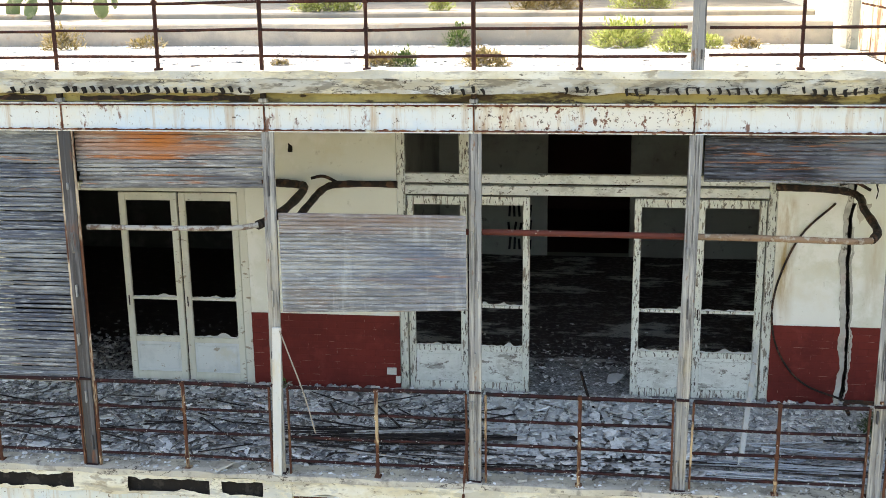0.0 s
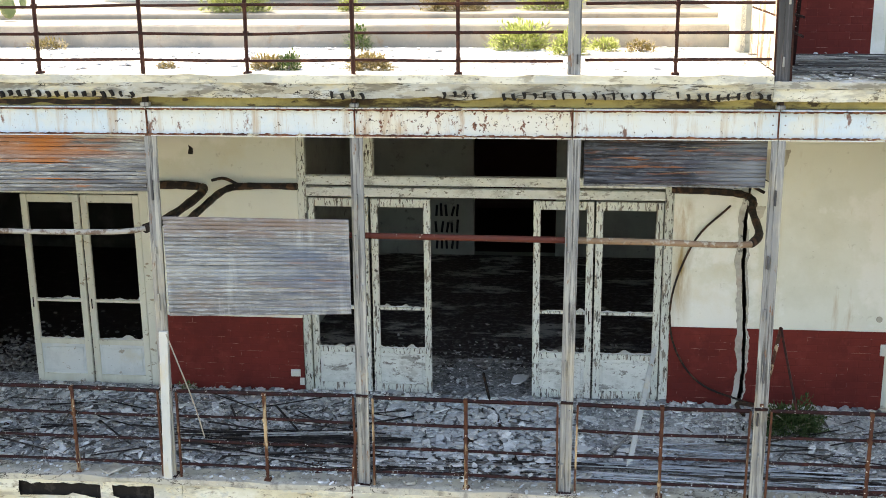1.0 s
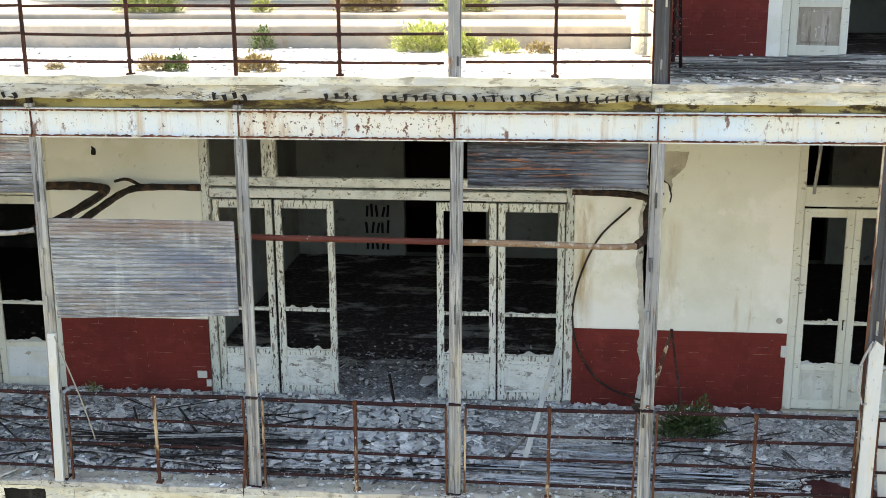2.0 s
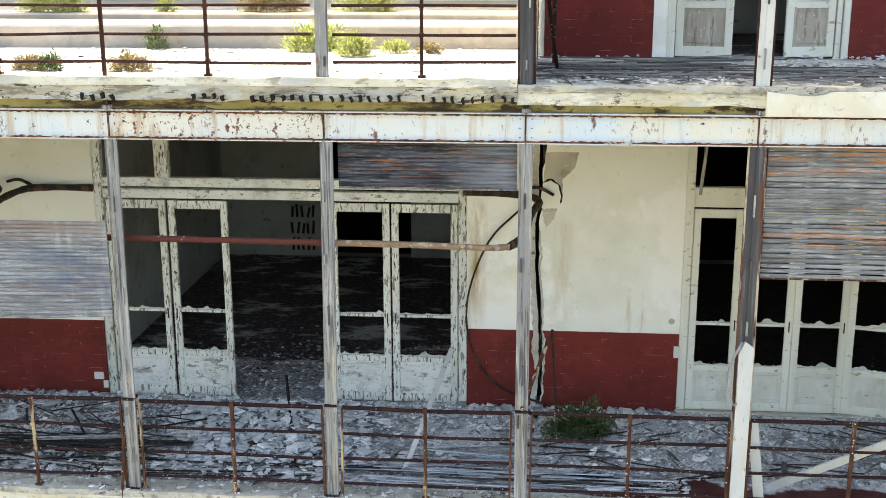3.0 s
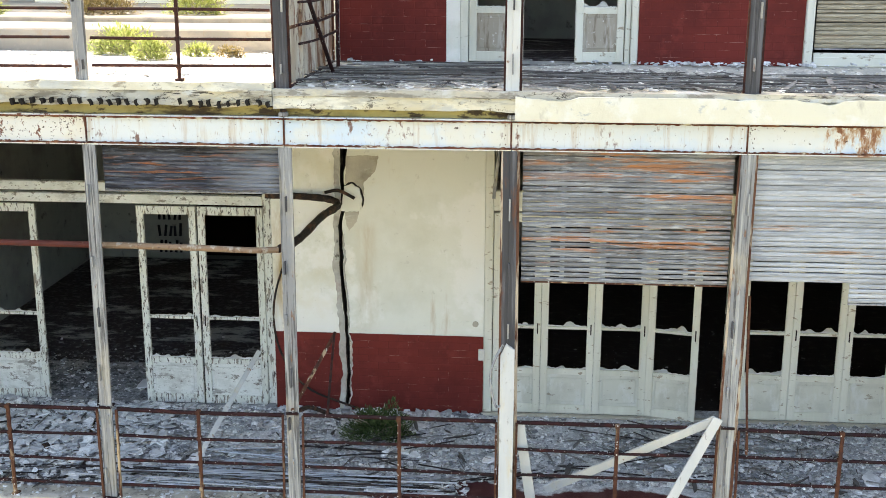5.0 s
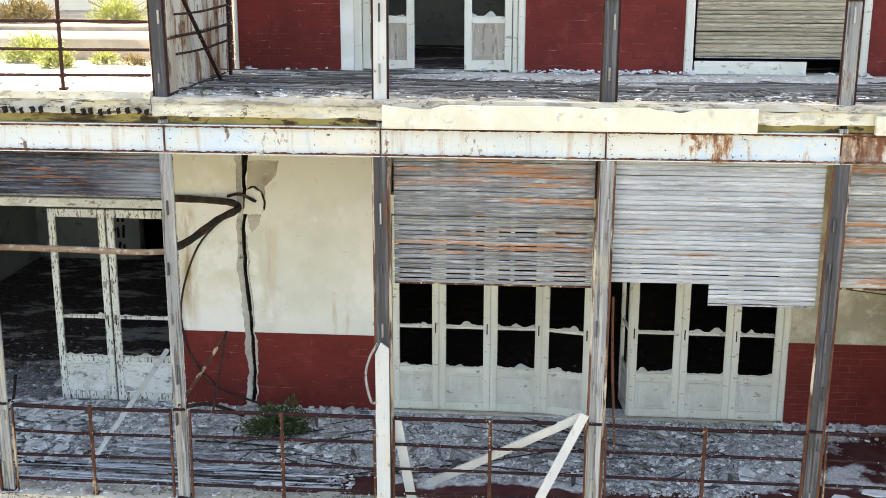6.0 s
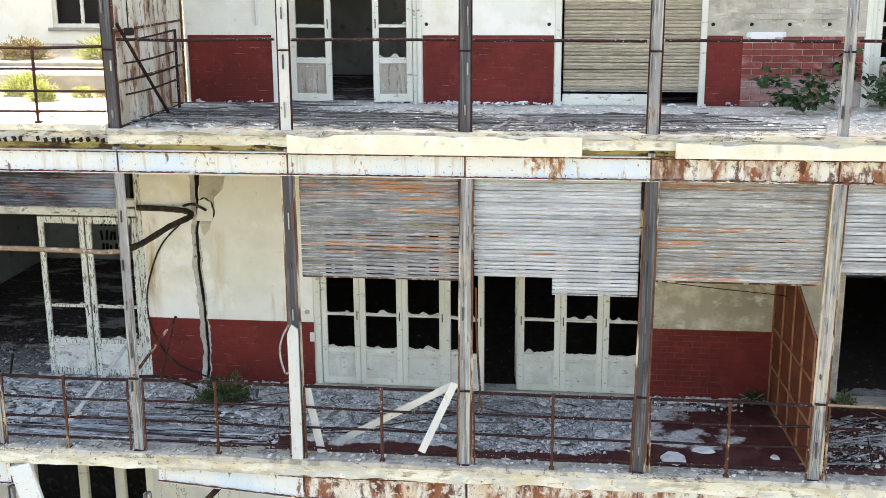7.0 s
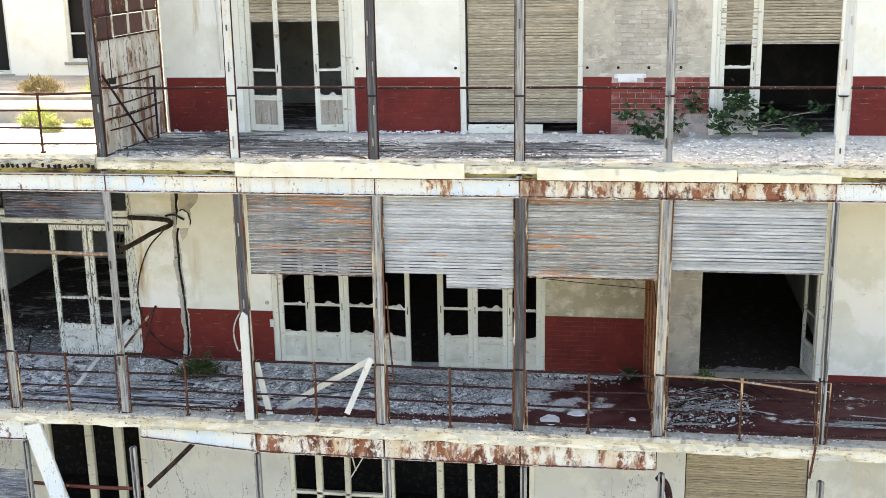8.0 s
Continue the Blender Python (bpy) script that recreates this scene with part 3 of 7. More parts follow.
def box(bm, x0, x1, y0, y1, z0, z1, bevel=0.0, m=None):
    v = [bm.verts.new(p) for p in ((x0, y0, z0), (x1, y0, z0), (x1, y1, z0), (x0, y1, z0), (x0, y0, z1), (x1, y0, z1), (x1, y1, z1), (x0, y1, z1))]
    fs = [bm.faces.new([v[i] for i in f]) for f in ((3, 2, 1, 0), (4, 5, 6, 7), (0, 1, 5, 4), (1, 2, 6, 5), (2, 3, 7, 6), (3, 0, 4, 7))]
    if bevel:
        es = list({e for f in fs for e in f.edges})
        out = bmesh.ops.bevel(bm, geom=es, offset=bevel, segments=1, affect="EDGES", profile=0.5)
        v = list({q for f in out["faces"] for q in f.verts})
    if m is not None:
        bmesh.ops.transform(bm, matrix=m, verts=v)
    return v


def bar(bm, a, b, w, d=None, bevel=0.0, twist=0.0):
    """A squared bar from a to b, w wide and d deep."""
    a, b = Vector(a), Vector(b)
    d = d or w
    q = (b - a).to_track_quat("Z", "Y").to_matrix().to_4x4()
    m = Matrix.Translation(a) @ q @ pose(0, 0, 0, 0, 0, twist)
    box(bm, -w / 2, w / 2, -d / 2, d / 2, 0, (b - a).length, bevel, m)


def tube(bm, pts, r, n=8, jitter=0.0):
    """A round tube along points."""
    pts = [Vector(p) for p in pts]
    rings = []
    for i, p in enumerate(pts):
        t = (pts[min(i + 1, len(pts) - 1)] - pts[max(i - 1, 0)]).normalized()
        q = t.to_track_quat("Z", "Y").to_matrix()
        rr = r[i] if isinstance(r, (list, tuple)) else r
        rr *= 1 + random.uniform(-jitter, jitter)
        rings.append([bm.verts.new(p + q @ Vector((math.cos(k * 2 * math.pi / n) * rr, math.sin(k * 2 * math.pi / n) * rr, 0))) for k in range(n)])
    for u, w in zip(rings, rings[1:]):
        for k in range(n):
            bm.faces.new((u[k], u[(k + 1) % n], w[(k + 1) % n], w[k]))
    bm.faces.new(rings[0][::-1])
    bm.faces.new(rings[-1])


def bezier(ctrl, steps=8):
    """A smooth line through control points."""
    c = [Vector(p) for p in ctrl]
    c = [2 * c[0] - c[1]] + c + [2 * c[-1] - c[-2]]
    out = []
    for i in range(1, len(c) - 2):
        for s in range(steps):
            t = s / steps
            a, b, d, e = c[i - 1], c[i], c[i + 1], c[i + 2]
            out.append(0.5 * (2 * b + (d - a) * t + (2 * a - 5 * b + 4 * d - e) * t * t + (3 * b - a - 3 * d + e) * t ** 3))
    return out + [c[-2]]


def wall_shell(bm, x0, x1, y0, y1, z0, z1, openings=()):
    """A wall with thickness, with openings (xa, xb, za, zb) through it."""
    xs = sorted({x0, x1, *[o[0] for o in openings], *[o[1] for o in openings]})
    zs = sorted({z0, z1, *[o[2] for o in openings], *[o[3] for o in openings]})
    xs, zs = [x for x in xs if x0 <= x <= x1], [z for z in zs if z0 <= z <= z1]

    def solid(i, j):
        if not (0 <= i < len(xs) - 1 and 0 <= j < len(zs) - 1):
            return False
        cx, cz = (xs[i] + xs[i + 1]) / 2, (zs[j] + zs[j + 1]) / 2
        return not any(a < cx < b and c < cz < d for a, b, c, d in openings)

    made = {}

    def v(x, y, z):
        return made.setdefault((x, y, z), bm.verts.new((x, y, z))) if (x, y, z) not in made else made[(x, y, z)]

    for i in range(len(xs) - 1):
        for j in range(len(zs) - 1):
            if not solid(i, j):
                continue
            a, b, c, d = xs[i], xs[i + 1], zs[j], zs[j + 1]
            bm.faces.new((v(a, y0, c), v(b, y0, c), v(b, y0, d), v(a, y0, d)))
            bm.faces.new((v(a, y1, c), v(a, y1, d), v(b, y1, d), v(b, y1, c)))
            if not solid(i - 1, j):
                bm.faces.new((v(a, y0, c), v(a, y0, d), v(a, y1, d), v(a, y1, c)))
            if not solid(i + 1, j):
                bm.faces.new((v(b, y0, c), v(b, y1, c), v(b, y1, d), v(b, y0, d)))
            if not solid(i, j - 1):
                bm.faces.new((v(a, y0, c), v(a, y1, c), v(b, y1, c), v(b, y0, c)))
            if not solid(i, j + 1):
                bm.faces.new((v(a, y0, d), v(b, y0, d), v(b, y1, d), v(a, y1, d)))


def B():
    return bmesh.new()


W = 2.36          # face of the gallery wall
T = 0.30          # its thickness
POSTS = (-6.5, -4.4, -2.31, -0.25, 1.82, 3.70, 5.80, 7.92, 10.06, 12.15, 14.47, 16.5)
ZU = 4.17         # upper gallery floor


# ---- large structure ----
def crack_left(z):
    return 3.815 + 0.03 * math.sin(z * 2.3) + 0.022 * noise.noise((0.3, 0, z * 5)) + 0.015 * noise.noise((0.3, 4, z * 17)) - 0.05 * max(0, z - 2.6)


def crack_right(z):
    return crack_left(z) + 0.046 + 0.02 * noise.noise((7.3, 0, z * 6)) + 0.012 * noise.noise((7.3, 0, z * 21)) + 0.10 * max(0.0, min(0.6, z - 2.9))


def jagged(bm, xa, edge, y0, y1, z0, z1, n=44):
    """A stretch of wall from the plane x = xa to a broken edge."""
    for k in range(n):
        a, b = z0 + (z1 - z0) * k / n, z0 + (z1 - z0) * (k + 1) / n
        for y in (y0, y1):
            bm.faces.new([bm.verts.new(p) for p in ((xa, y, a), (edge(a), y, a), (edge(b), y, b), (xa, y, b))])
        # faces inside the crack use the second, darkened material
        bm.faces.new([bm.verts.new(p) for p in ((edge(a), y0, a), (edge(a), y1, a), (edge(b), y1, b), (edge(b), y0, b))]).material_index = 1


MID_OPEN = [(-6.6, -3.31, 0.03, 3.52), (-1.44, 2.99, 0.03, 3.52), (5.47, 10.27, 0.05, 3.52), (12.86, 14.84, 0.03, 3.0)]
bm = B()
wall_shell(bm, -9.0, 3.0, W, W + T, -0.05, 3.95, [o for o in MID_OPEN if o[1] < 3])
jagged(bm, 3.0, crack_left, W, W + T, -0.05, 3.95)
solo("wall_middle_west", bm, (cream, crack_face_shade), (-3, W, 0), "cream plastered gallery wall, cracked and stained", "wall", kind="structure")
bm = B()
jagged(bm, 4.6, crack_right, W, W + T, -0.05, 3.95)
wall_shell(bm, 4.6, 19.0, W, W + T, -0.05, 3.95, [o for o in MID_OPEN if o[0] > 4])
solo("wall_middle_east", bm, (cream, crack_face_shade), (8, W, 0), "cream plastered gallery wall with door openings", "wall", kind="structure")

UP_OPEN = [(5.17, 7.03, ZU + 0.01, 7.2), (8.97, 10.80, ZU + 0.01, 7.2), (12.93, 14.88, ZU + 0.01, 7.2)]
bm = B()
wall_shell(bm, 3.80, 10.84, W, W + T, ZU - 0.05, 8.0, UP_OPEN[:2])
wall_shell(bm, 12.86, 19.0, W, W + T, ZU - 0.05, 8.0, UP_OPEN[2:])
solo("wall_upper", bm, cream, (8, W, ZU), "cream plastered upper gallery wall", "wall", kind="structure")
bm = B()
wall_shell(bm, 10.84, 12.86, W + 0.004, W + T, ZU - 0.05, 8.0)
solo("wall_upper_bare", bm, plaster_grey, (11.8, W, ZU), "bare grey rendered wall with lost plaster", "wall", kind="structure")

LOW_OPEN = [(-6.0, -1.0, -3.6, -1.0), (0.85, 2.86, -3.9, -0.95), (5.62, 10.1, -3.6, -1.0), (12.7, 14.75, -3.8, -0.9)]
bm = B()
wall_shell(bm, -9.0, 19.0, W, W + T, -4.2, -0.21, LOW_OPEN)
solo("wall_lower", bm, lower_plaster, (5, W, -4.2), "pale plastered wall of the storey below", "wall", kind="structure")

# floors and slabs
m, nt, b = nodes_of("littered_red_floor", 0.75)
geo = nt.nodes.new("ShaderNodeNewGeometry")
P = geo.outputs["Position"]
red = mix_node(nt, ramp_node(nt, noise_node(nt, P, 4.0, 6, ONE, 0.6, 2.0), 0.42, 0.62), (0.075, 0.022, 0.022), (0.115, 0.045, 0.042))
grit = mix_node(nt, ramp_node(nt, noise_node(nt, P, 24.0, 6, ONE, 0.7, 8.0), 0.42, 0.62), (0.17, 0.178, 0.19), (0.60, 0.62, 0.645))
grit = mix_node(nt, ramp_node(nt, noise_node(nt, P, 5.0, 6, ONE, 0.7, 4.0), 0.5, 0.66), grit, (0.05, 0.042, 0.042))
sep = nt.nodes.new("ShaderNodeSeparateXYZ")
nt.links.new(P, sep.inputs[0])
powder = mix_node(nt, ramp_node(nt, noise_node(nt, P, 30.0, 6, ONE, 0.7, 15.0), 0.42, 0.60), (0.50, 0.515, 0.53), (0.77, 0.785, 0.795))
powder = mix_node(nt, ramp_node(nt, noise_node(nt, P, 3.5, 6, ONE, 0.7, 25.0), 0.52, 0.66), powder, (0.20, 0.195, 0.20))
grit = mix_node(nt, ramp_node(nt, sep.outputs["X"], 1.4, 2.8), grit, powder)
cover = nt.nodes.new("ShaderNodeMapRange")
cover.inputs["From Min"].default_value, cover.inputs["From Max"].default_value = 9.8, 11.0
cover.inputs["To Min"].default_value, cover.inputs["To Max"].default_value = 0.20, -0.07
nt.links.new(sep.outputs["X"], cover.inputs["Value"])
addn = nt.nodes.new("ShaderNodeMath")
nt.links.new(noise_node(nt, P, 1.5, 8, ONE, 0.6, 12.0), addn.inputs[0])
nt.links.new(cover.outputs["Result"], addn.inputs[1])
bare = math_node(nt, "MULTIPLY", ramp_node(nt, sep.outputs["Y"], 0.72, 0.30), ramp_node(nt, sep.outputs["X"], 3.2, 5.0))
lessn = nt.nodes.new("ShaderNodeMath")
lessn.operation = "MULTIPLY_ADD"
nt.links.new(bare, lessn.inputs[0])
lessn.inputs[1].default_value = -0.40
nt.links.new(addn.outputs[0], lessn.inputs[2])
col = mix_node(nt, ramp_node(nt, lessn.outputs[0], 0.50, 0.56), red, grit)
nt.links.new(col, b.inputs["Base Color"])
bp = nt.nodes.new("ShaderNodeBump")
bp.inputs["Strength"].default_value, bp.inputs["Distance"].default_value = 0.6, 0.012
nt.links.new(noise_node(nt, P, 45.0, 5, ONE, 0.7, 1.0), bp.inputs["Height"])
nt.links.new(bp.outputs["Normal"], b.inputs["Normal"])
littered = m

bm = B()
n = 60
for i in range(n):
    xa, xb = -9 + 28 * i / n, -9 + 28 * (i + 1) / n
    bm.faces.new([bm.verts.new(p) for p in ((xa, 0.02, 0.0), (xb, 0.02, 0.0), (xb, W + T, 0.055), (xa, W + T, 0.055))])
solo("floor", bm, littered, (5, 1, 0), "oxblood tiled gallery floor under grey grit and rubble", "floor", kind="structure")


ledge_grey = surface("dusty_ledge", (0.50, 0.48, 0.42), (((0.66, 0.63, 0.52), 2.0, 0.48, 0.62, ONE, 0.8), ((0.28, 0.26, 0.23), 6.0, 0.50, 0.62, ONE, 0.85), ((0.80, 0.79, 0.75), 30.0, 0.62, 0.68, ONE, 0.8), ((0.13, 0.11, 0.09), 14.0, 0.60, 0.66, ONE, 0.8)), bump=1.0, bump_scale=22, cracks=((0.08, 0.07, 0.06), 2.2, 0.006, (0.7, 1, 2.0), 1.4))


def rough_slab(name, x0, x1, y0, z0, z1, depth, mat, label, seed, chips=0.02, holes=()):
    """A slab edge with a broken, uneven front."""
    bm = B()
    n = int((x1 - x0) / (0.045 if holes else 0.09))
    rows = 5 if holes else 4
    grid = []
    for i in range(n + 1):
        x = x0 + (x1 - x0) * i / n
        col = []
        for j in range(rows + 1):
            z = z0 + (z1 - z0) * j / rows
            d = chips * noise.noise((x * 4.0, seed, z * 9)) + chips * noise.noise((x * 1.1, seed + 3, z * 4))
            zz = z + (chips * 0.9 * noise.noise((x * 3, seed + 9, j)) if j in (0, rows) else 0)
            if holes and 0 < j < rows:
                zz += 0.045 * noise.noise((x * 3.1, seed + 2, j)) + 0.03 * noise.noise((x * 11, seed + 5, j))
            col.append(bm.verts.new((x, y0 - d, zz)))
        col.append(bm.verts.new((x, y0 + depth, z1)))
        col.append(bm.verts.new((x, y0 + depth, z0)))
        grid.append(col)
    k = rows + 3
    for i in range(n):
        xm = x0 + (x1 - x0) * (i + 0.5) / n
        hollow = any(a < xm < b for a, b in holes)
        for j in range(k):
            if hollow and 0 < j < rows - 1:
                continue
            a, b2 = grid[i], grid[i + 1]
            bm.faces.new((a[j], b2[j], b2[(j + 1) % k], a[(j + 1) % k]))
    bm.faces.new(grid[0])
    bm.faces.new(grid[-1][::-1])
    return solo(name, bm, mat, ((x0 + x1) / 2, y0, z0), label, "slab", kind="structure")


# near-black that stands for shade in the slab gaps and the lower rooms
shade_black = surface("deep_shade", (0.018, 0.016, 0.015), (((0.05, 0.045, 0.04), 9.0, 0.52, 0.62, ONE, 0.8),), bump=0.8, bump_scale=25)
GAPS = ((-6.2, -4.62), (-4.02, -3.12), (-2.98, -2.50))
rough_slab("slab_edge_west", -9, -2.2, -0.11, -0.29, -0.045, 0.31, slab_paint, "cream slab edge broken open in long dark gaps", 1.0, 0.030, GAPS)
# black blocks behind the gaps, added so the hollows read as shaded
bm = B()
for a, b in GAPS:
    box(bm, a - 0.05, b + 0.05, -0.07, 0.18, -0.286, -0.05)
solo("slab_core", bm, shade_black, (-4, 0.1, -0.27), "near-black filling that stands in for shade inside the broken slab edge", "slab", kind="structure")
rough_slab("slab_edge_middle", -2.195, 19, -0.11, -0.215, -0.045, 0.31, slab_paint, "crumbling cream painted slab edge of the gallery", 1.0, 0.034)
rough_slab("slab_lip_middle", -9, 19, -0.13, -0.048, 0.012, 0.29, ledge_grey, "dusty grey ledge in front of the gallery floor", 1.6, 0.020)
rough_slab("slab_edge_upper", 3.62, 19, -0.085, 4.0, 4.12, 0.285, slab_paint, "cream painted upper slab edge with lost plaster", 2.0, 0.022)
rough_slab("slab_lip_upper", 3.62, 19, -0.11, 4.118, ZU + 0.012, 0.31, concrete, "worn grey lip of the upper slab", 2.6, 0.010)
rough_slab("slab_edge_terrace", -9, 3.615, -0.115, 4.02, 4.165, 0.31, concrete, "flaking concrete edge of the terrace slab", 5.0, 0.035)
rough_slab("slab_lip_terrace", -9, 3.615, -0.135, 4.16, 4.238, 0.335, slab_paint, "worn cream lip of the terrace slab", 7.0, 0.022)
bm = B()
box(bm, -9, 19, 0.20, W, -0.20, -0.004)
solo("slab_middle", bm, soffit, (5, 1, -0.2), "stained gallery slab", "slab", kind="structure")
bm = B()
box(bm, -9, 19, 0.22, W, 3.955, 4.09)
solo("ceiling_gallery", bm, soffit, (5, 1, 3.95), "stained plaster soffit of the gallery", "ceiling", kind="structure")
bm = B()
box(bm, -9, 19, 0.10, 0.22, 3.70, 3.925)
box(bm, -9, 19, 0.0, 0.22, 3.925, 4.018)
solo("edge_beam", bm, olive, (5, 0.2, 3.7), "ochre painted edge beam behind the steel girder", "beam", kind="structure")
bm = B()
for i in range(40):
    xa, xb = 3.63 + 15.3 * i / 40, 3.63 + 15.3 * (i + 1) / 40
    bm.faces.new([bm.verts.new(p) for p in ((xa, 0.02, ZU), (xb, 0.02, ZU), (xb, W + T, ZU + 0.03), (xa, W + T, ZU + 0.03))])
box(bm, 3.63, 19, 0.2, W, 4.09, ZU - 0.004)
solo("floor_upper", bm, dust_floor, (10, 1, ZU), "upper gallery floor covered in pale dust and splinters", "floor", kind="structure")
# roof slab out of view, added to keep sun and sky off the rooms
bm = B()
box(bm, 3.5, 19, W, 12, 8.0, 8.25)
solo("roof", bm, concrete, (10, 4, 8.0), "plain concrete roof slab added out of view to shade the upper rooms", "roof", kind="structure")
# rooms behind the wall
def dust_drift(xa, xb, deep, seed, label):
    """A thin ragged sheet of dust lying on the room floor inside a doorway."""
    bm = B()
    n = int((xb - xa) / 0.04)
    rows = []
    for i in range(n + 1):
        x = xa + (xb - xa) * i / n
        far = W + T + deep * (0.55 + 0.7 * noise.noise((x * 0.9, seed, 1)) + 0.28 * noise.noise((x * 3.7, seed, 4)) + 0.15 * noise.noise((x * 13, seed, 6)))
        far = max(far, W + T + 0.05)
        rows.append([bm.verts.new(p) for p in ((x, W + 0.02, 0.058), (x, W + T, 0.040), (x, far, 0.034), (x, far, 0.030))])
    for a, b in zip(rows, rows[1:]):
        for k in range(3):
            bm.faces.new((a[k], b[k], b[k + 1], a[k + 1]))
    solo("dust_drift", bm, drift, ((xa + xb) / 2, W, 0.03), label, "dust", kind="stuff")


drift = surface("blown_dust", (0.30, 0.305, 0.31), (((0.44, 0.45, 0.46), 6.0, 0.46, 0.60, ONE, 0.8), ((0.12, 0.115, 0.11), 9.0, 0.50, 0.60, ONE, 0.85), ((0.60, 0.61, 0.62), 34.0, 0.58, 0.64, ONE, 0.8)), bump=0.6, bump_scale=40)
dust_drift(-0.6, 2.9, 1.5, 2.0, "grey dust and grit blown in through the open doors")
dust_drift(12.9, 14.7, 0.7, 5.0, "thin dust blown in over the threshold")
bm = B()
box(bm, -1.95, 4.0, W + T, 9.3, -0.2, 0.03)
solo("floor_inside", bm, inside_floor, (1, 6, 0), "dark dusty floor of the abandoned rooms", "floor", kind="structure")
# west and east room floors take the shaded copy of the floor colour
bm = B()
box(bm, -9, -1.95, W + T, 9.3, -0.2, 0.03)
solo("floor_inside_west", bm, inside_shaded, (-5, 6, 0), "gritty floor of the first room, coloured near-black for shade", "floor", kind="structure")
bm = B()
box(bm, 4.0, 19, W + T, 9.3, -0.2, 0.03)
solo("floor_inside_east", bm, inside_shaded, (11, 6, 0), "dusty floor of the far rooms, coloured near-black for shade", "floor", kind="structure")
# room ceiling in the dark plaster colour that stands for shade
bm = B()
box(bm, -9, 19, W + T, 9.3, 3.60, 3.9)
solo("ceiling_inside", bm, plaster_shaded, (5, 6, 3.6), "stained plaster ceiling of the rooms, coloured dark for shade", "ceiling", kind="structure")
bm = B()
wall_shell(bm, -2.0, 19, 9.1, 9.35, 0.03, 3.6, [(0.07, 1.52, 0.031, 2.9), (6.2, 7.4, 0.031, 2.6)])
solo("wall_inside_back", bm, inside_wall, (5, 9.1, 0), "old grey plastered back wall inside", "wall", kind="structure")
# this stretch is coloured darker to make the first room look shaded
bm = B()
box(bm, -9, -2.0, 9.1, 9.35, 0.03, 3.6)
solo("wall_inside_back_west", bm, plaster_shaded, (-5, 9.1, 0), "back wall of the first room, coloured near-black for shade", "wall", kind="structure")
# corridor surfaces coloured near-black so the doorways read as shaded
bm = B()
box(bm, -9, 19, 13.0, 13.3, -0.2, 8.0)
solo("wall_corridor", bm, corridor_shade, (5, 13, 0), "far wall of the corridor behind the rooms, coloured near-black for shade", "wall", kind="structure")
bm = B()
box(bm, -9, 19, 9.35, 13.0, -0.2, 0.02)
solo("floor_corridor", bm, corridor_shade, (5, 11, 0), "floor of the corridor behind the rooms, coloured near-black for shade", "floor", kind="structure")
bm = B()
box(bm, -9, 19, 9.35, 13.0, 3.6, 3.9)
solo("ceiling_corridor", bm, corridor_shade, (5, 11, 3.6), "ceiling of the corridor behind the rooms, coloured near-black for shade", "ceiling", kind="structure")
for i, x in enumerate((-1.95, 3.95, 12.2, 15.2)):
    bm = B()
    box(bm, x - 0.1, x + 0.1, W + T, 9.1, 0.03, 3.6)
    solo("wall_inside_%d" % (i + 1), bm, inside_wall, (x, 6, 0), "old grey plastered partition wall inside", "wall", kind="structure")
for i, x in enumerate((-9.1, 19.1)):
    bm = B()
    box(bm, x - 0.1, x + 0.1, W, 13, -4.2, 4.1 if i == 0 else 8.0)
    solo("wall_end_%d" % (i + 1), bm, cream, (x, 6, 0), "plain end wall", "wall", kind="structure")
bm = B()
box(bm, 3.70, 19, W + T, 7.0, 4.0, ZU + 0.02)
solo("floor_inside_upper", bm, inside_floor, (10, 5, ZU), "dusty floor of the upper rooms", "floor", kind="structure")
# high openings are out of view, added to brighten the upper rooms
bm = B()
wall_shell(bm, 3.7, 11.9, 6.2, 6.4, ZU + 0.02, 8.0, [(4.1, 8.0, 6.6, 7.9), (9.0, 11.5, 6.9, 7.9)])
solo("wall_upper_back", bm, inside_wall, (10, 6.2, ZU), "grey plastered back wall of the upper rooms with added high openings for light", "wall", kind="structure")
# east stretch coloured dark for the shade in the last upper room
bm = B()
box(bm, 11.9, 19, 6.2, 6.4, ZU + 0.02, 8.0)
solo("wall_upper_back_east", bm, plaster_shaded, (15, 6.2, ZU), "back wall of the last upper room, coloured near-black for shade", "wall", kind="structure")
for i, x in enumerate((3.75, 8.2, 11.9, 15.6)):
    bm = B()
    box(bm, x - 0.08, x + 0.08, W + T, 6.2, ZU + 0.02, 8.0)
    solo("wall_upper_inside_%d" % (i + 1), bm, inside_wall, (x, 4.5, ZU), "plastered partition of the upper rooms", "wall", kind="structure")
# lower floor coloured near-black for the shade behind its windows
bm = B()
box(bm, -9, 19, -0.1, 9.3, -4.5, -4.2)
solo("floor_lower", bm, inside_shaded, (5, 3, -4.2), "floor of the storey below, coloured near-black for shade", "floor", kind="structure")
# back wall coloured near-black: the shade of the lower rooms, not burning
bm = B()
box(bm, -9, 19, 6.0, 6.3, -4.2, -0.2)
solo("wall_lower_back", bm, shade_black, (5, 6, -4.2), "back wall of the storey below, coloured near-black for shade", "wall", kind="structure")

# terrace beside the upper gallery
bm = B()
box(bm, -30, 3.612, 0.198, 3.1, 4.10, 4.222)
box(bm, -30, 3.612, W + T, 14.0, 3.90, 4.09)
solo("terrace", bm, terrace_floor, (-4, 2, 4.1), "pale sunlit terrace floor with grit", "terrace", kind="structure")
bm = B()
box(bm, -30, 3.612, 3.1, 4.3, 4.095, 4.49, 0.02)
box(bm, -30, 3.612, 4.3, 14.0, 4.095, 4.56, 0.02)
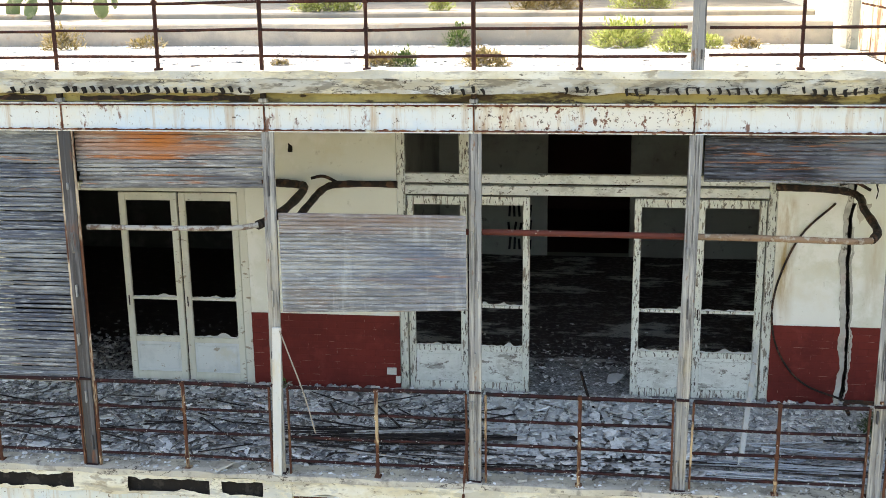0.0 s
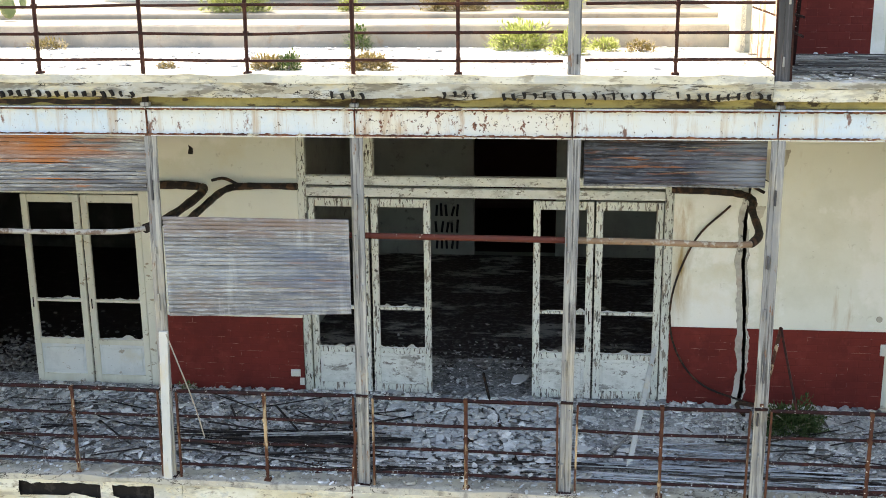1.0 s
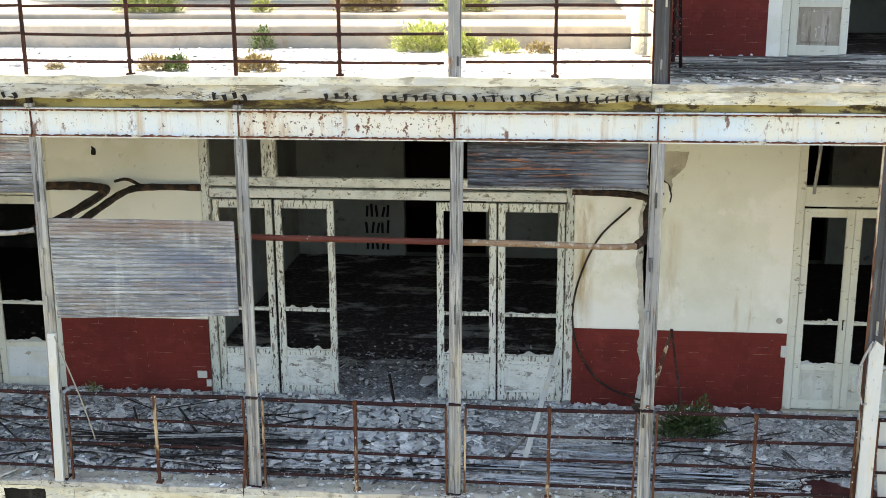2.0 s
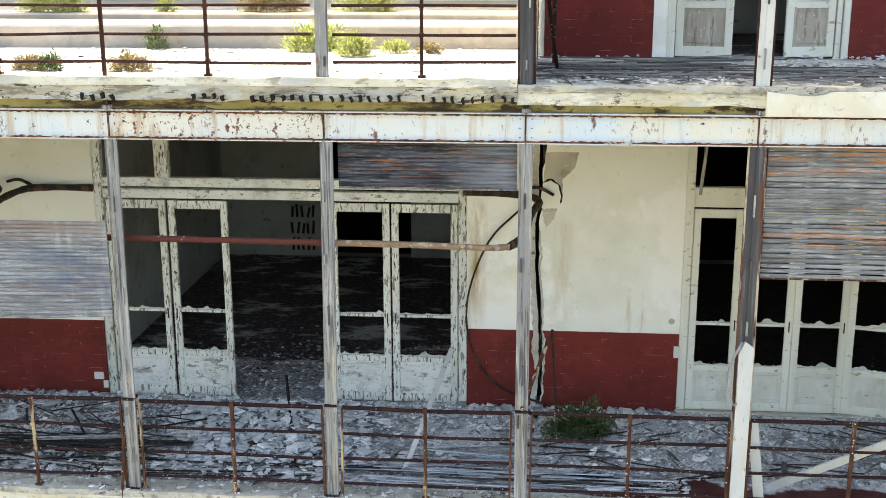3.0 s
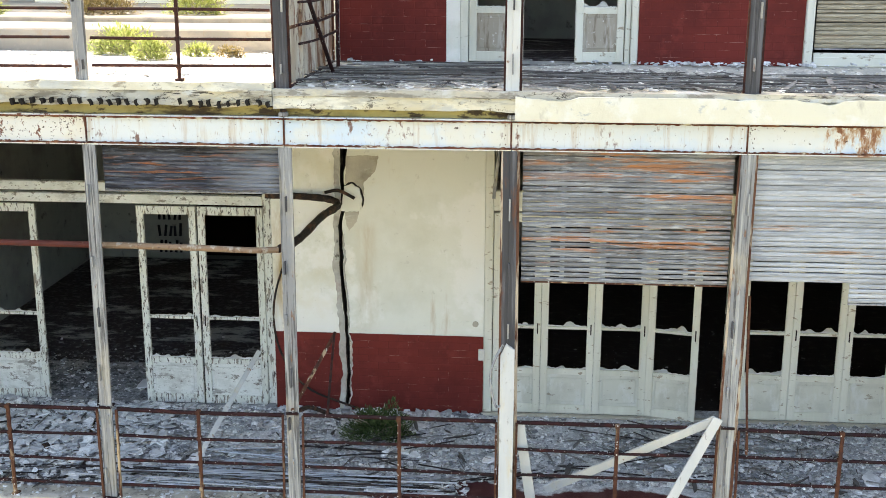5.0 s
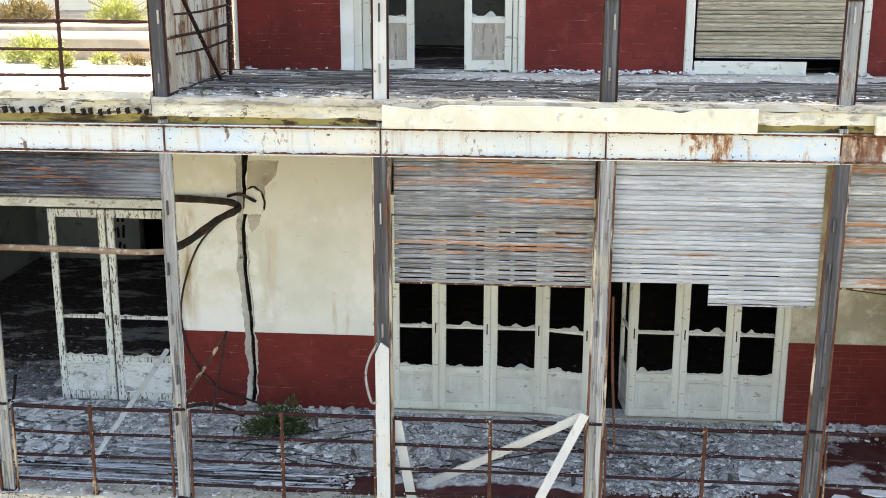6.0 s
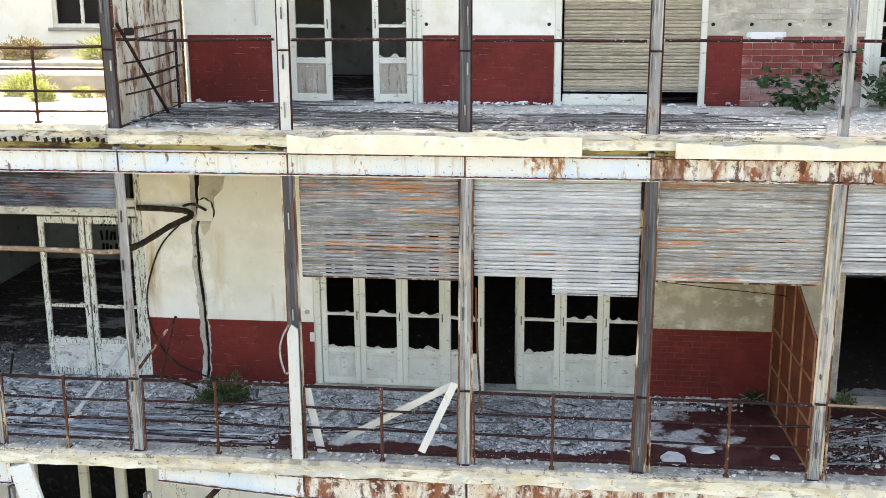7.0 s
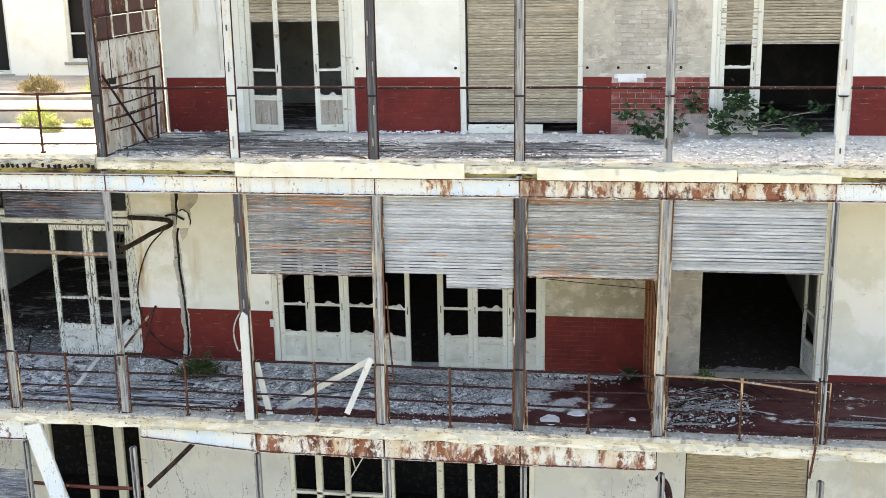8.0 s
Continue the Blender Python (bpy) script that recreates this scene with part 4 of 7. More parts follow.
solo("terrace_steps", bm, terrace_kerb, (-4, 4, 4.1), "weathered concrete step across the terrace", "step", kind="structure")
bm = B()
wall_shell(bm, -6.0, 3.65, 8.0, 8.3, 4.5, 9.0, [(-0.75, 0.4, 4.86, 6.3), (-3.4, -2.15, 4.6, 6.5)])
box(bm, 3.60, 3.72, W + T, 8.0, 4.1, 8.0)
solo("wall_terrace", bm, white_wall, (1, 8, 4.6), "sunlit whitewashed wall behind the terrace", "wall", kind="structure")
# ground all round, far below
bm = B()
bm.faces.new([bm.verts.new(p) for p in ((-2500, -2500, -8.6), (2500, -2500, -8.6), (2500, 2500, -8.6), (-2500, 2500, -8.6))])
solo("ground", bm, ground_mat, (0, 0, -8.6), "dry ground far below the gallery", "ground", kind="structure")
bm = B()
box(bm, -9, 19, -0.1, 9.3, -8.6, -4.5)
solo("wall_base", bm, concrete, (5, 4, -8.6), "plain base of the building", "wall", kind="structure")


# ---- tiled dado ----
TILE = {}


def tile_mesh(w, h, d, mat, key):
    if key not in TILE:
        bm = B()
        c = 0.004
        v = [bm.verts.new(p) for p in ((0, 0, 0), (w, 0, 0), (w, 0, h), (0, 0, h), (c, -d, c), (w - c, -d, c), (w - c, -d, h - c), (c, -d, h - c))]
        for f in ((4, 5, 6, 7), (0, 1, 5, 4), (1, 2, 6, 5), (2, 3, 7, 6), (3, 0, 4, 7)):
            bm.faces.new([v[i] for i in f])
        TILE[key] = finish(bm, "tile", mat)
    return TILE[key]


DADOS = []


def dado(x0, x1, z0, z1, label, mat=None, joint=None, edge=None, depth=0.0014, base=0.012, name="dado", missing=None):
    bm = B()
    if edge:
        n = 24
        for k in range(n):
            a, b2 = z0 + (z1 - z0) * k / n, z0 + (z1 - z0) * (k + 1) / n
            l0, l1 = (edge(a), edge(b2)) if edge is crack_right else (x0, x0)
            r0, r1 = (edge(a), edge(b2)) if edge is crack_left else (x1, x1)
            bm.faces.new([bm.verts.new(p) for p in ((l0, W - base, a), (r0, W - base, a), (r1, W - base, b2), (l1, W - base, b2))])
    else:
        box(bm, x0, x1, W - base, W + 0.01, z0, z1)
    ob = solo(name, bm, joint or dado_joint, ((x0 + x1) / 2, W, z0), label, "dado", kind="structure")
    DADOS.append((ob, x0, x1, z0, z1, mat or dado_paint, edge, depth, base, missing))


def lay_tiles():
    for ob, x0, x1, z0, z1, mat, edge, depth, base, missing in DADOS:
        w, h, g = (0.245, 0.072, 0.010) if mat is bare_brick else (0.20, 0.058, 0.009) if mat is pale_brick else (0.235, 0.079, 0.004)
        rows = int((z1 - z0) / (h + g))
        hh = (z1 - z0) / rows - g
        for r in range(rows):
            z = z0 + r * (hh + g)
            x = x0 - (0.5 * w if r % 2 else 0)
            while x < x1 - 0.01:
                a, b2 = max(x, x0), min(x + w, x1)
                if edge is crack_left:
                    b2 = min(b2, edge(z) - 0.01, edge(z + hh) - 0.01)
                if edge is crack_right:
                    a = max(a, edge(z) + 0.01, edge(z + hh) + 0.01)
                x += w + g
                if b2 - a < 0.02 or (missing and missing((a + b2) / 2, z)):
                    continue
                wk = round(b2 - a, 3)
                t = new("tile", tile_mesh(wk, hh, depth, mat, (wk, round(hh, 4), mat.name)))
                t.parent = ob
                t.location = Vector((a, W - base, z)) - ORIGIN[ob.name]


dado(-3.31, -1.44, 0.04, 1.0, "oxblood red tiled dado on the gallery wall")
dado(2.99, 3.95, 0.05, 1.02, "oxblood red tiled dado beside the wall crack", edge=crack_left)
dado(3.75, 5.47, 0.05, 1.02, "oxblood red tiled dado beside the wall crack", edge=crack_right)
dado(10.27, 11.97, 0.06, 1.08, "oxblood red tiled dado with pale joints and a scorched corner", joint=pale_joint)
dado(14.92, 17, 0.06, 0.2, "low oxblood skirting")
dado(3.84, 5.02, ZU + 0.03, 5.12, "oxblood red tiled dado on the upper gallery")
dado(7.11, 8.87, ZU + 0.03, 5.12, "oxblood red tiled dado on the upper gallery")
dado(15.02, 17.5, ZU + 0.03, 5.12, "oxblood red tiled dado on the upper gallery")


def worn(x, z):
    return (z < ZU + 0.30 and x > 12.45) or (11.3 < x < 11.9 and z > 5.0) or noise.noise((x * 1.3, 2.0, z * 2.1)) > 0.62


dado(10.86, 11.32, ZU + 0.03, 5.12, "oxblood paint left on the dado beside the bare brick")
dado(11.32, 12.85, ZU + 0.03, 5.12, "bare red brick showing through the lost dado paint", bare_brick, mortar, depth=0.02, missing=worn)


def hidden(x, z):
    return noise.noise((x * 2.2, 5.0, z * 1.1)) + 0.7 * abs(x - 11.85) > 0.36


dado(11.25, 12.55, 5.33, 7.2, "limewashed brick showing through the lost render", pale_brick, plaster_grey, depth=0.007, base=0.004, name="brick_patch", missing=hidden)

flange_rust = surface("flaking_flange", (0.13, 0.045, 0.028), (((0.045, 0.020, 0.016), 14.0, 0.46, 0.58, ONE, 0.9), ((0.30, 0.14, 0.075), 5.0, 0.50, 0.62, ONE, 0.7), ((0.70, 0.64, 0.50), 13.0, 0.58, 0.63, (0.5, 1, 1), 0.85)), rough=0.75, bump=0.6)

# ---- steel girders, posts and railings ----
def girder(x0, x1, za0, zb0, za1, zb1, mat, label, y=-0.02):
    """A painted steel channel from x0 (bottom za0, top zb0) to x1."""
    ob = thing("girder", ((x0 + x1) / 2, y, min(za0, za1)), label, "girder", "steel girders of the gallery")
    bm = B()
    n = 10
    prev = None
    for i in range(n + 1):
        t = i / n
        x, za, zb = x0 + (x1 - x0) * t, za0 + (za1 - za0) * t, zb0 + (zb1 - zb0) * t
        d = 0.004 * noise.noise((x * 1.5, za, 3))
        ring = [bm.verts.new(p) for p in ((x, y - 0.03 + d, za), (x, y - 0.03 + d, za + 0.02), (x, y + d, za + 0.024), (x, y + d, zb - 0.024), (x, y - 0.03 + d, zb - 0.02), (x, y - 0.03 + d, zb), (x, y + 0.10, zb), (x, y + 0.10, za))]
        if prev:
            for k in range(8):
                bm.faces.new((prev[k], ring[k], ring[(k + 1) % 8], prev[(k + 1) % 8]))
        else:
            bm.faces.new(ring)
        prev = ring
    bm.faces.new(prev[::-1])
    part("web", bm, mat, ob)
    for z0, z1, nm, sg in ((za0, za1, "bottom_flange", 1), (zb0, zb1, "top_flange", -1)):
        bm = B()
        n = max(12, int((x1 - x0) / 0.02))
        prev = None
        for i in range(n + 1):
            t = i / n
            x, z = x0 + (x1 - x0) * t, z0 + (z1 - z0) * t
            h = sg * (0.028 + 0.004 * noise.noise((x * 3, z, 1)) + 0.010 * noise.noise((x * 23, z, 2)) + 0.008 * noise.noise((x * 61, z, 5)))
            ring = [bm.verts.new(p) for p in ((x, y - 0.036, z + sg * 0.012), (x, y - 0.033, z + h), (x, y - 0.02, z + h), (x, y - 0.02, z + sg * 0.012))]
            if prev:
                for k in range(4):
                    bm.faces.new((prev[k], ring[k], ring[(k + 1) % 4], prev[(k + 1) % 4]))
            prev = ring
        part(nm, bm, flange_rust, ob, "rust-eaten flange edge")
    for x, z0, z1 in ((x0 + 0.05, za0, zb0), (x1 - 0.05, za1, zb1)):
        for k in range(3):
            bm = B()
            zz = z0 + (z1 - z0) * (0.2 + 0.3 * k)
            tube(bm, [(x, y - 0.006, zz), (x, y + 0.006, zz)], 0.006, 6)
            part("rivet", bm, flange_rust, ob)
    bm = B()
    box(bm, x1 - 0.007, x1 + 0.007, y - 0.010, y + 0.0, za1 + 0.01, zb1 - 0.01)
    part("joint_strip", bm, flange_rust, ob)
    return ob


GL = ["white painted steel girder with rust spots along the gallery", "heavily rusted white steel girder along the gallery"]
for i in range(len(POSTS) - 1):
    mt = beam_paint
    if i in (8, 9):
        mt = rust_beam
    if i == 3:
        mt = spotted_beam
    if i == 7:
        mt = beam_stained
    girder(POSTS[i] + 0.005, POSTS[i + 1] - 0.005, 3.635, 3.92, 3.635, 3.92, mt, GL[mt in (rust_beam, spotted_beam)])
girder(-6.5, -0.3, -0.62, -0.27, -0.58, -0.23, beam_paint, GL[0])
girder(-0.25, 1.90, -0.58, -0.23, -0.56, -0.21, beam_paint, GL[0])
girder(3.92, 5.84, -0.42, -0.15, -0.57, -0.24, beam_paint, "white steel girder sagging under the slab")
girder(5.86, 7.92, -0.57, -0.24, -0.58, -0.22, rust_beam, GL[1])
girder(7.94, 10.05, -0.58, -0.22, -0.58, -0.20, rust_beam, GL[1])
girder(10.07, 12.12, -0.58, -0.20, -0.55, -0.18, rust_beam, GL[1])


def post(x, z0, z1, mat, lean=0.0, y=0.0, edges=True, slim=1.0, label="weathered grey channel post of the gallery"):
    ob = thing("post", (x, y, z0), label, "post", "posts along the gallery front")

    def px(z):
        return x + lean * (z - z0)

    bm = B()
    bar(bm, (px(z0), y, z0), (px(z1), y, z1), 0.05 * slim, 0.08, 0.004)
    part("web", bm, post_dark, ob, "dark grooved web")
    for sd, w, dy in ((-1, 0.030, 0.0), (1, 0.038, -0.008)):
        bm = B()
        bar(bm, (px(z0) + sd * 0.034 * slim, y - 0.03 + dy, z0), (px(z1) + sd * 0.034 * slim, y - 0.03 + dy, z1), w * slim, 0.07, 0.004)
        part("channel", bm, mat, ob)
    if edges:
        for sd in (-1, 1):
            bm = B()
            k = (0.072 if sd < 0 else 0.078) * slim * slim
            bar(bm, (px(z0) + sd * (k + 0.012), y - 0.03, z0 + 0.02), (px(z1) + sd * (k + 0.002), y - 0.03, z1), 0.012, 0.05)
            part("guide_strip", bm, guide_rust if edges is True else edges, ob, "rusty shutter guide")
    rk = random.Random(int(x * 100) + int(z0 * 10))
    for k in range(int((z1 - z0) / 0.55)):
        bm = B()
        z = z0 + 0.25 + k * 0.55 + rk.uniform(-0.1, 0.1)
        o = rk.choice((-0.03, 0.0, 0.0, 0.03))
        box(bm, px(z) + o - 0.008, px(z) + o + 0.008, y - 0.082, y - 0.03, z, z + rk.uniform(0.06, 0.22), 0.003)
        part("clip", bm, rk.choice((post_metal, post_metal, post_dark)), ob)
    bm = B()
    box(bm, px(z0 + 1.0) - 0.062, px(z0 + 1.0) + 0.062, y - 0.078, y + 0.045, z0 + 0.985, z0 + 1.005)
    part("strap", bm, rust_steel, ob)
    bm = B()
    box(bm, x - 0.07, x + 0.07, y - 0.08, y + 0.06, z0, z0 + 0.02, 0.005)
    part("base_plate", bm, rust_steel, ob)
    return ob


LOWM = [post_metal, post_dark, post_metal, post_metal, post_metal, post_metal, post_dark, post_metal, post_dark, post_metal, post_metal, post_metal]
SHUT = {0: True, 1: True, 2: False, 5: False, 6: True, 7: True, 8: True, 9: True, 10: False, 11: True}
LOWLEAN = [0, 0.008, 0.014, 0.006, 0.010, 0.002, -0.005, 0.008, 0.012, 0.014, 0.0, 0]
for i, x in enumerate(POSTS):
    post(x - LOWLEAN[i] * 1.9, 0.0, 3.635, LOWM[i], LOWLEAN[i], edges=SHUT.get(i, False), slim=0.82 if i in (2, 3, 4, 5) else 0.88)
    if x < 1.6 or i in (5, 6, 8):
        ob = thing("stub_bracket", (x, -0.03, 3.92), "dark steel stub with a white clamp under the slab", "bracket", "stub brackets")
        bm = B()
        box(bm, x - 0.025, x + 0.025, -0.06, 0.0, 3.92, 4.05, 0.004)
        part("stub", bm, tube_dark, ob)
        bm = B()
        box(bm, x - 0.04, x + 0.04, -0.075, 0.01, 3.925, 3.965, 0.006)
        part("clamp", bm, post_metal, ob)
    if x > 1.5:
        tall = {5.80: post_white, 14.47: post_white}.get(x, post_dark if i in (5, 7) else post_metal)
        post(x, ZU - 0.05, 8.0, tall, -0.012 if i == 5 else 0.004, edges=(i in (5, 6, 7, 8)) and rust_plain, slim=0.78, label="tall channel post of the upper gallery")
    if i > 2:
        post(x + 0.05, -4.2, -0.6, post_metal, 0.0, edges=False, label="channel post of the storey below")


def railing(x0, x1, zs, zb, mats, seed, stanchions=True, bal=True, y=-0.03):
    rnd = random.Random(seed)
    ob = thing("railing", ((x0 + x1) / 2, y, zb), "rusted steel pipe railing between two posts", "railing", "gallery railings")
    for z in zs:
        bm = B()
        sag = rnd.uniform(-0.012, 0.012)
        mid = rnd.uniform(-0.03, 0.012)
        tube(bm, bezier([(x0, y, z), ((x0 + x1) / 2, y + rnd.uniform(-0.01, 0.01), z + mid * 0.5), (x1, y, z + sag)], 5), 0.020 if z == zs[0] else 0.0155, 6, 0.08)
        part("rail", bm, mats[0], ob)
    if bal:
        bm = B()
        xm = (x0 + x1) / 2 + rnd.uniform(-0.02, 0.02)
        tube(bm, [(xm, y - 0.02, zb), (xm + 0.004, y - 0.02, zs[0] + 0.02)], 0.019, 6, 0.1)
        upright = part("baluster", bm, mats[1], ob, "rusted upright with clamps")
        bm = B()
        box(bm, xm - 0.035, xm + 0.035, y - 0.05, y + 0.03, zb - 0.01, zb + 0.03, 0.006)
        part("foot_plate", bm, mats[1], upright)
        for z in zs:
            bm = B()
            box(bm, xm - 0.022, xm + 0.022, y - 0.044, y + 0.02, z - 0.02, z + 0.02, 0.005)
            part("clamp", bm, mats[1], upright)
    if stanchions:
        for x in (x0 + 0.0, x1 - 0.0):
            bm = B()
            k = rnd.uniform(-0.02, 0.02)
            bar(bm, (x + k, y - 0.02, zb), (x, y - 0.02, zs[0]), 0.028, 0.02)
            part("stanchion", bm, rust_orange, ob, "orange rusted flat upright")
    return ob


for i in range(len(POSTS) - 1):
    a, b2 = POSTS[i] + 0.10, POSTS[i + 1] - 0.10
    railing(a, b2, (0.97, 0.69, 0.42, 0.15), 0.0, (rust_steel, rust_orange), i)
    if POSTS[i] > 3.6:
        railing(a, b2, (5.23,), ZU, (rust_steel, rust_steel), 100 + i, stanchions=False, bal=False)
for i in range(5):
    a, b2 = POSTS[i], POSTS[i + 1]
    pa, pb = a + (0.10 if a > 1.5 else 0), b2 - (0.10 if b2 > 1.5 else 0)
    railing(pa, pb, (5.14, 4.88, 4.62, 4.37), 4.23, (rust_plain, rust_plain), 50 + i, stanchions=False, y=-0.02)
    if a < 1.5:
        bm = B()
        tube(bm, [(a, -0.03, 4.22), (a, -0.03, 5.17)], 0.022, 6)
        solo("rail_post", bm, rust_plain, (a, -0.03, 4.22), "rusted pipe upright at the terrace edge", "railing post", "gallery railings")


# ---- roller shutters ----
SLAT = {}


def slat_mesh(w, h, mat, kind=0):
    key = (round(w, 2), round(h, 3), mat.name, kind)
    if key not in SLAT:
        bm = B()
        n = 10
        prev = None
        for i in range(n + 1):
            x = -w / 2 + w * i / n
            j = 0.002 * noise.noise((x * 3, len(SLAT), 1))
            s = 0.0045 * noise.noise((x * 1.7, kind * 7.3, 5)) * min(1.0, 4 * (1 - abs(2 * i / n - 1)) + 0.2)
            ring = [bm.verts.new(p) for p in ((x, 0.004, s), (x, -0.009 + j, s + 0.004), (x, -0.013 + j, s + h * 0.45), (x, -0.006 + j, s + h - 0.003), (x, 0.004, s + h))]
            if prev:
                for k in range(5):
                    bm.faces.new((prev[k], ring[k], ring[(k + 1) % 5], prev[(k + 1) % 5]))
            prev = ring
        SLAT[key] = finish(bm, "slat", mat)
    return SLAT[key]


def shutter(x0, x1, zt, zb, mat, label, pitch=0.050, gap=0.006, y=0.06, tilt=0.0, ragged=0, seed=0, bottom=None, tapes=0, lean=0.0):
    """A roller blind of wooden slats, each one loose in its guides."""
    rnd = random.Random(seed)
    n = max(2, int((zt - zb) / pitch))
    ob = thing("roller_shutter", ((x0 + x1) / 2, y, zb), label, "roller shutter", "roller shutters")
    o = ORIGIN[ob.name]
    w = x1 - x0
    for k in range(n):
        z = zt - (k + 1) * pitch + rnd.uniform(-0.35, 0.35) * gap
        wide = gap * (0.55 + 0.8 * k / max(1, n - 1))
        ww, dx = w, 0.0
        if ragged and k > n - 1 - ragged:
            ww = round(w * rnd.uniform(0.93, 1.0), 2)
            dx = rnd.uniform(-1, 1) * (w - ww) / 2
        if bottom and k >= n - bottom[0]:
            ww = w * bottom[1]
            dx = (w - ww) / 2
        s = new("slat", slat_mesh(ww, round(pitch + 0.003 - wide * rnd.choice((0.1, 0.5, 0.8, 1.0, 1.5)), 3), mat, rnd.randint(0, 3)))
        s.parent = ob
        s.location = Vector(((x0 + x1) / 2 + dx, y + lean * (zt - z) + rnd.uniform(-0.004, 0.004), z)) - o
        s.rotation_euler = (rnd.uniform(-0.05, 0.05), rnd.uniform(-0.0022, 0.0022) + tilt * 2 * k / n, 0)
    for k in range(tapes):
        bm = B()
        x = x0 + w * (k + 1) / (tapes + 1)
        box(bm, x - 0.022, x + 0.022, y + 0.004, y + 0.012, zb + 0.02, zt)
        part("tape", bm, slats_silver, ob, "pale cloth tape holding the slats")
    bm = B()
    zz = zt - n * pitch
    hw = w / 2 * (bottom[1] if bottom else 1)
    cx = (x0 + x1) / 2 + (w / 2 - hw)
    box(bm, cx - hw, cx + hw, y - 0.012 + lean * (zt - zz), y + 0.012 + lean * (zt - zz), zz - 0.018, zz - 0.003, 0.003)
    if not tilt:
        part("bottom_rail", bm, rust_orange if mat in (slats_grey, slats_rusty, slats_orange) else stick_grey, ob)
    else:
        bm.free()
    return ob


shutter(-6.4, -4.52, 3.63, 0.92, slats_blue, "long weathered blue-grey wooden roller shutter, nearly closed", seed=1, tilt=0.0, gap=0.010)
shutter(-4.325, -2.375, 3.63, 3.0, slats_orange, "raised wooden roller shutter with orange paint remains", seed=2, ragged=4, tilt=-0.008, pitch=0.042, gap=0.004)
shutter(-2.20, -0.33, 2.835, 1.83, slats_hung, "fallen weathered wooden roller shutter hanging askew", seed=3, tilt=-0.02, y=-0.09, pitch=0.040, gap=0.0012)
shutter(1.93, 3.62, 3.63, 3.16, slats_dark, "raised dark weathered wooden roller shutter", seed=4, pitch=0.040, gap=0.001)
shutter(5.91, 7.83, 3.63, 2.37, slats_grey, "half-lowered grey slatted roller shutter with orange streaks", seed=5, pitch=0.048, gap=0.009, tapes=4)
shutter(8.02, 9.96, 3.63, 2.21, slats_silver, "half-lowered silvery roller shutter with a broken bottom edge", seed=6, pitch=0.048, gap=0.005, bottom=(4, 0.52))
shutter(10.17, 12.06, 3.63, 2.41, slats_rusty, "half-lowered grey roller shutter streaked with orange", seed=7, gap=0.008)
shutter(12.26, 14.38, 3.63, 2.57, slats_silver, "half-lowered pale grey roller shutter", seed=8, pitch=0.05, gap=0.007)
shutter(5.22, 6.98, 7.2, 6.02, slats_tan, "tan roller shutter raised over an upper door", seed=9, y=W + 0.05, pitch=0.046, gap=0.004)
shutter(9.0, 10.78, 7.2, 4.36, slats_tan, "tan roller shutter nearly closed over an upper door", seed=10, y=W + 0.05, pitch=0.046, gap=0.004)
shutter(12.96, 14.86, 7.2, 5.62, slats_tan, "tan roller shutter half raised over an upper door", seed=11, y=W + 0.05, pitch=0.046, gap=0.004)
shutter(12.72, 14.73, -0.9, -3.6, slats_tan, "tan roller shutter closed on the storey below", seed=12, y=W + 0.05, pitch=0.046, gap=0.004)
shutter(0.0, 1.85, -1.15, -2.6, slats_blue, "blue-grey roller shutter on the storey below", seed=13, y=0.06)


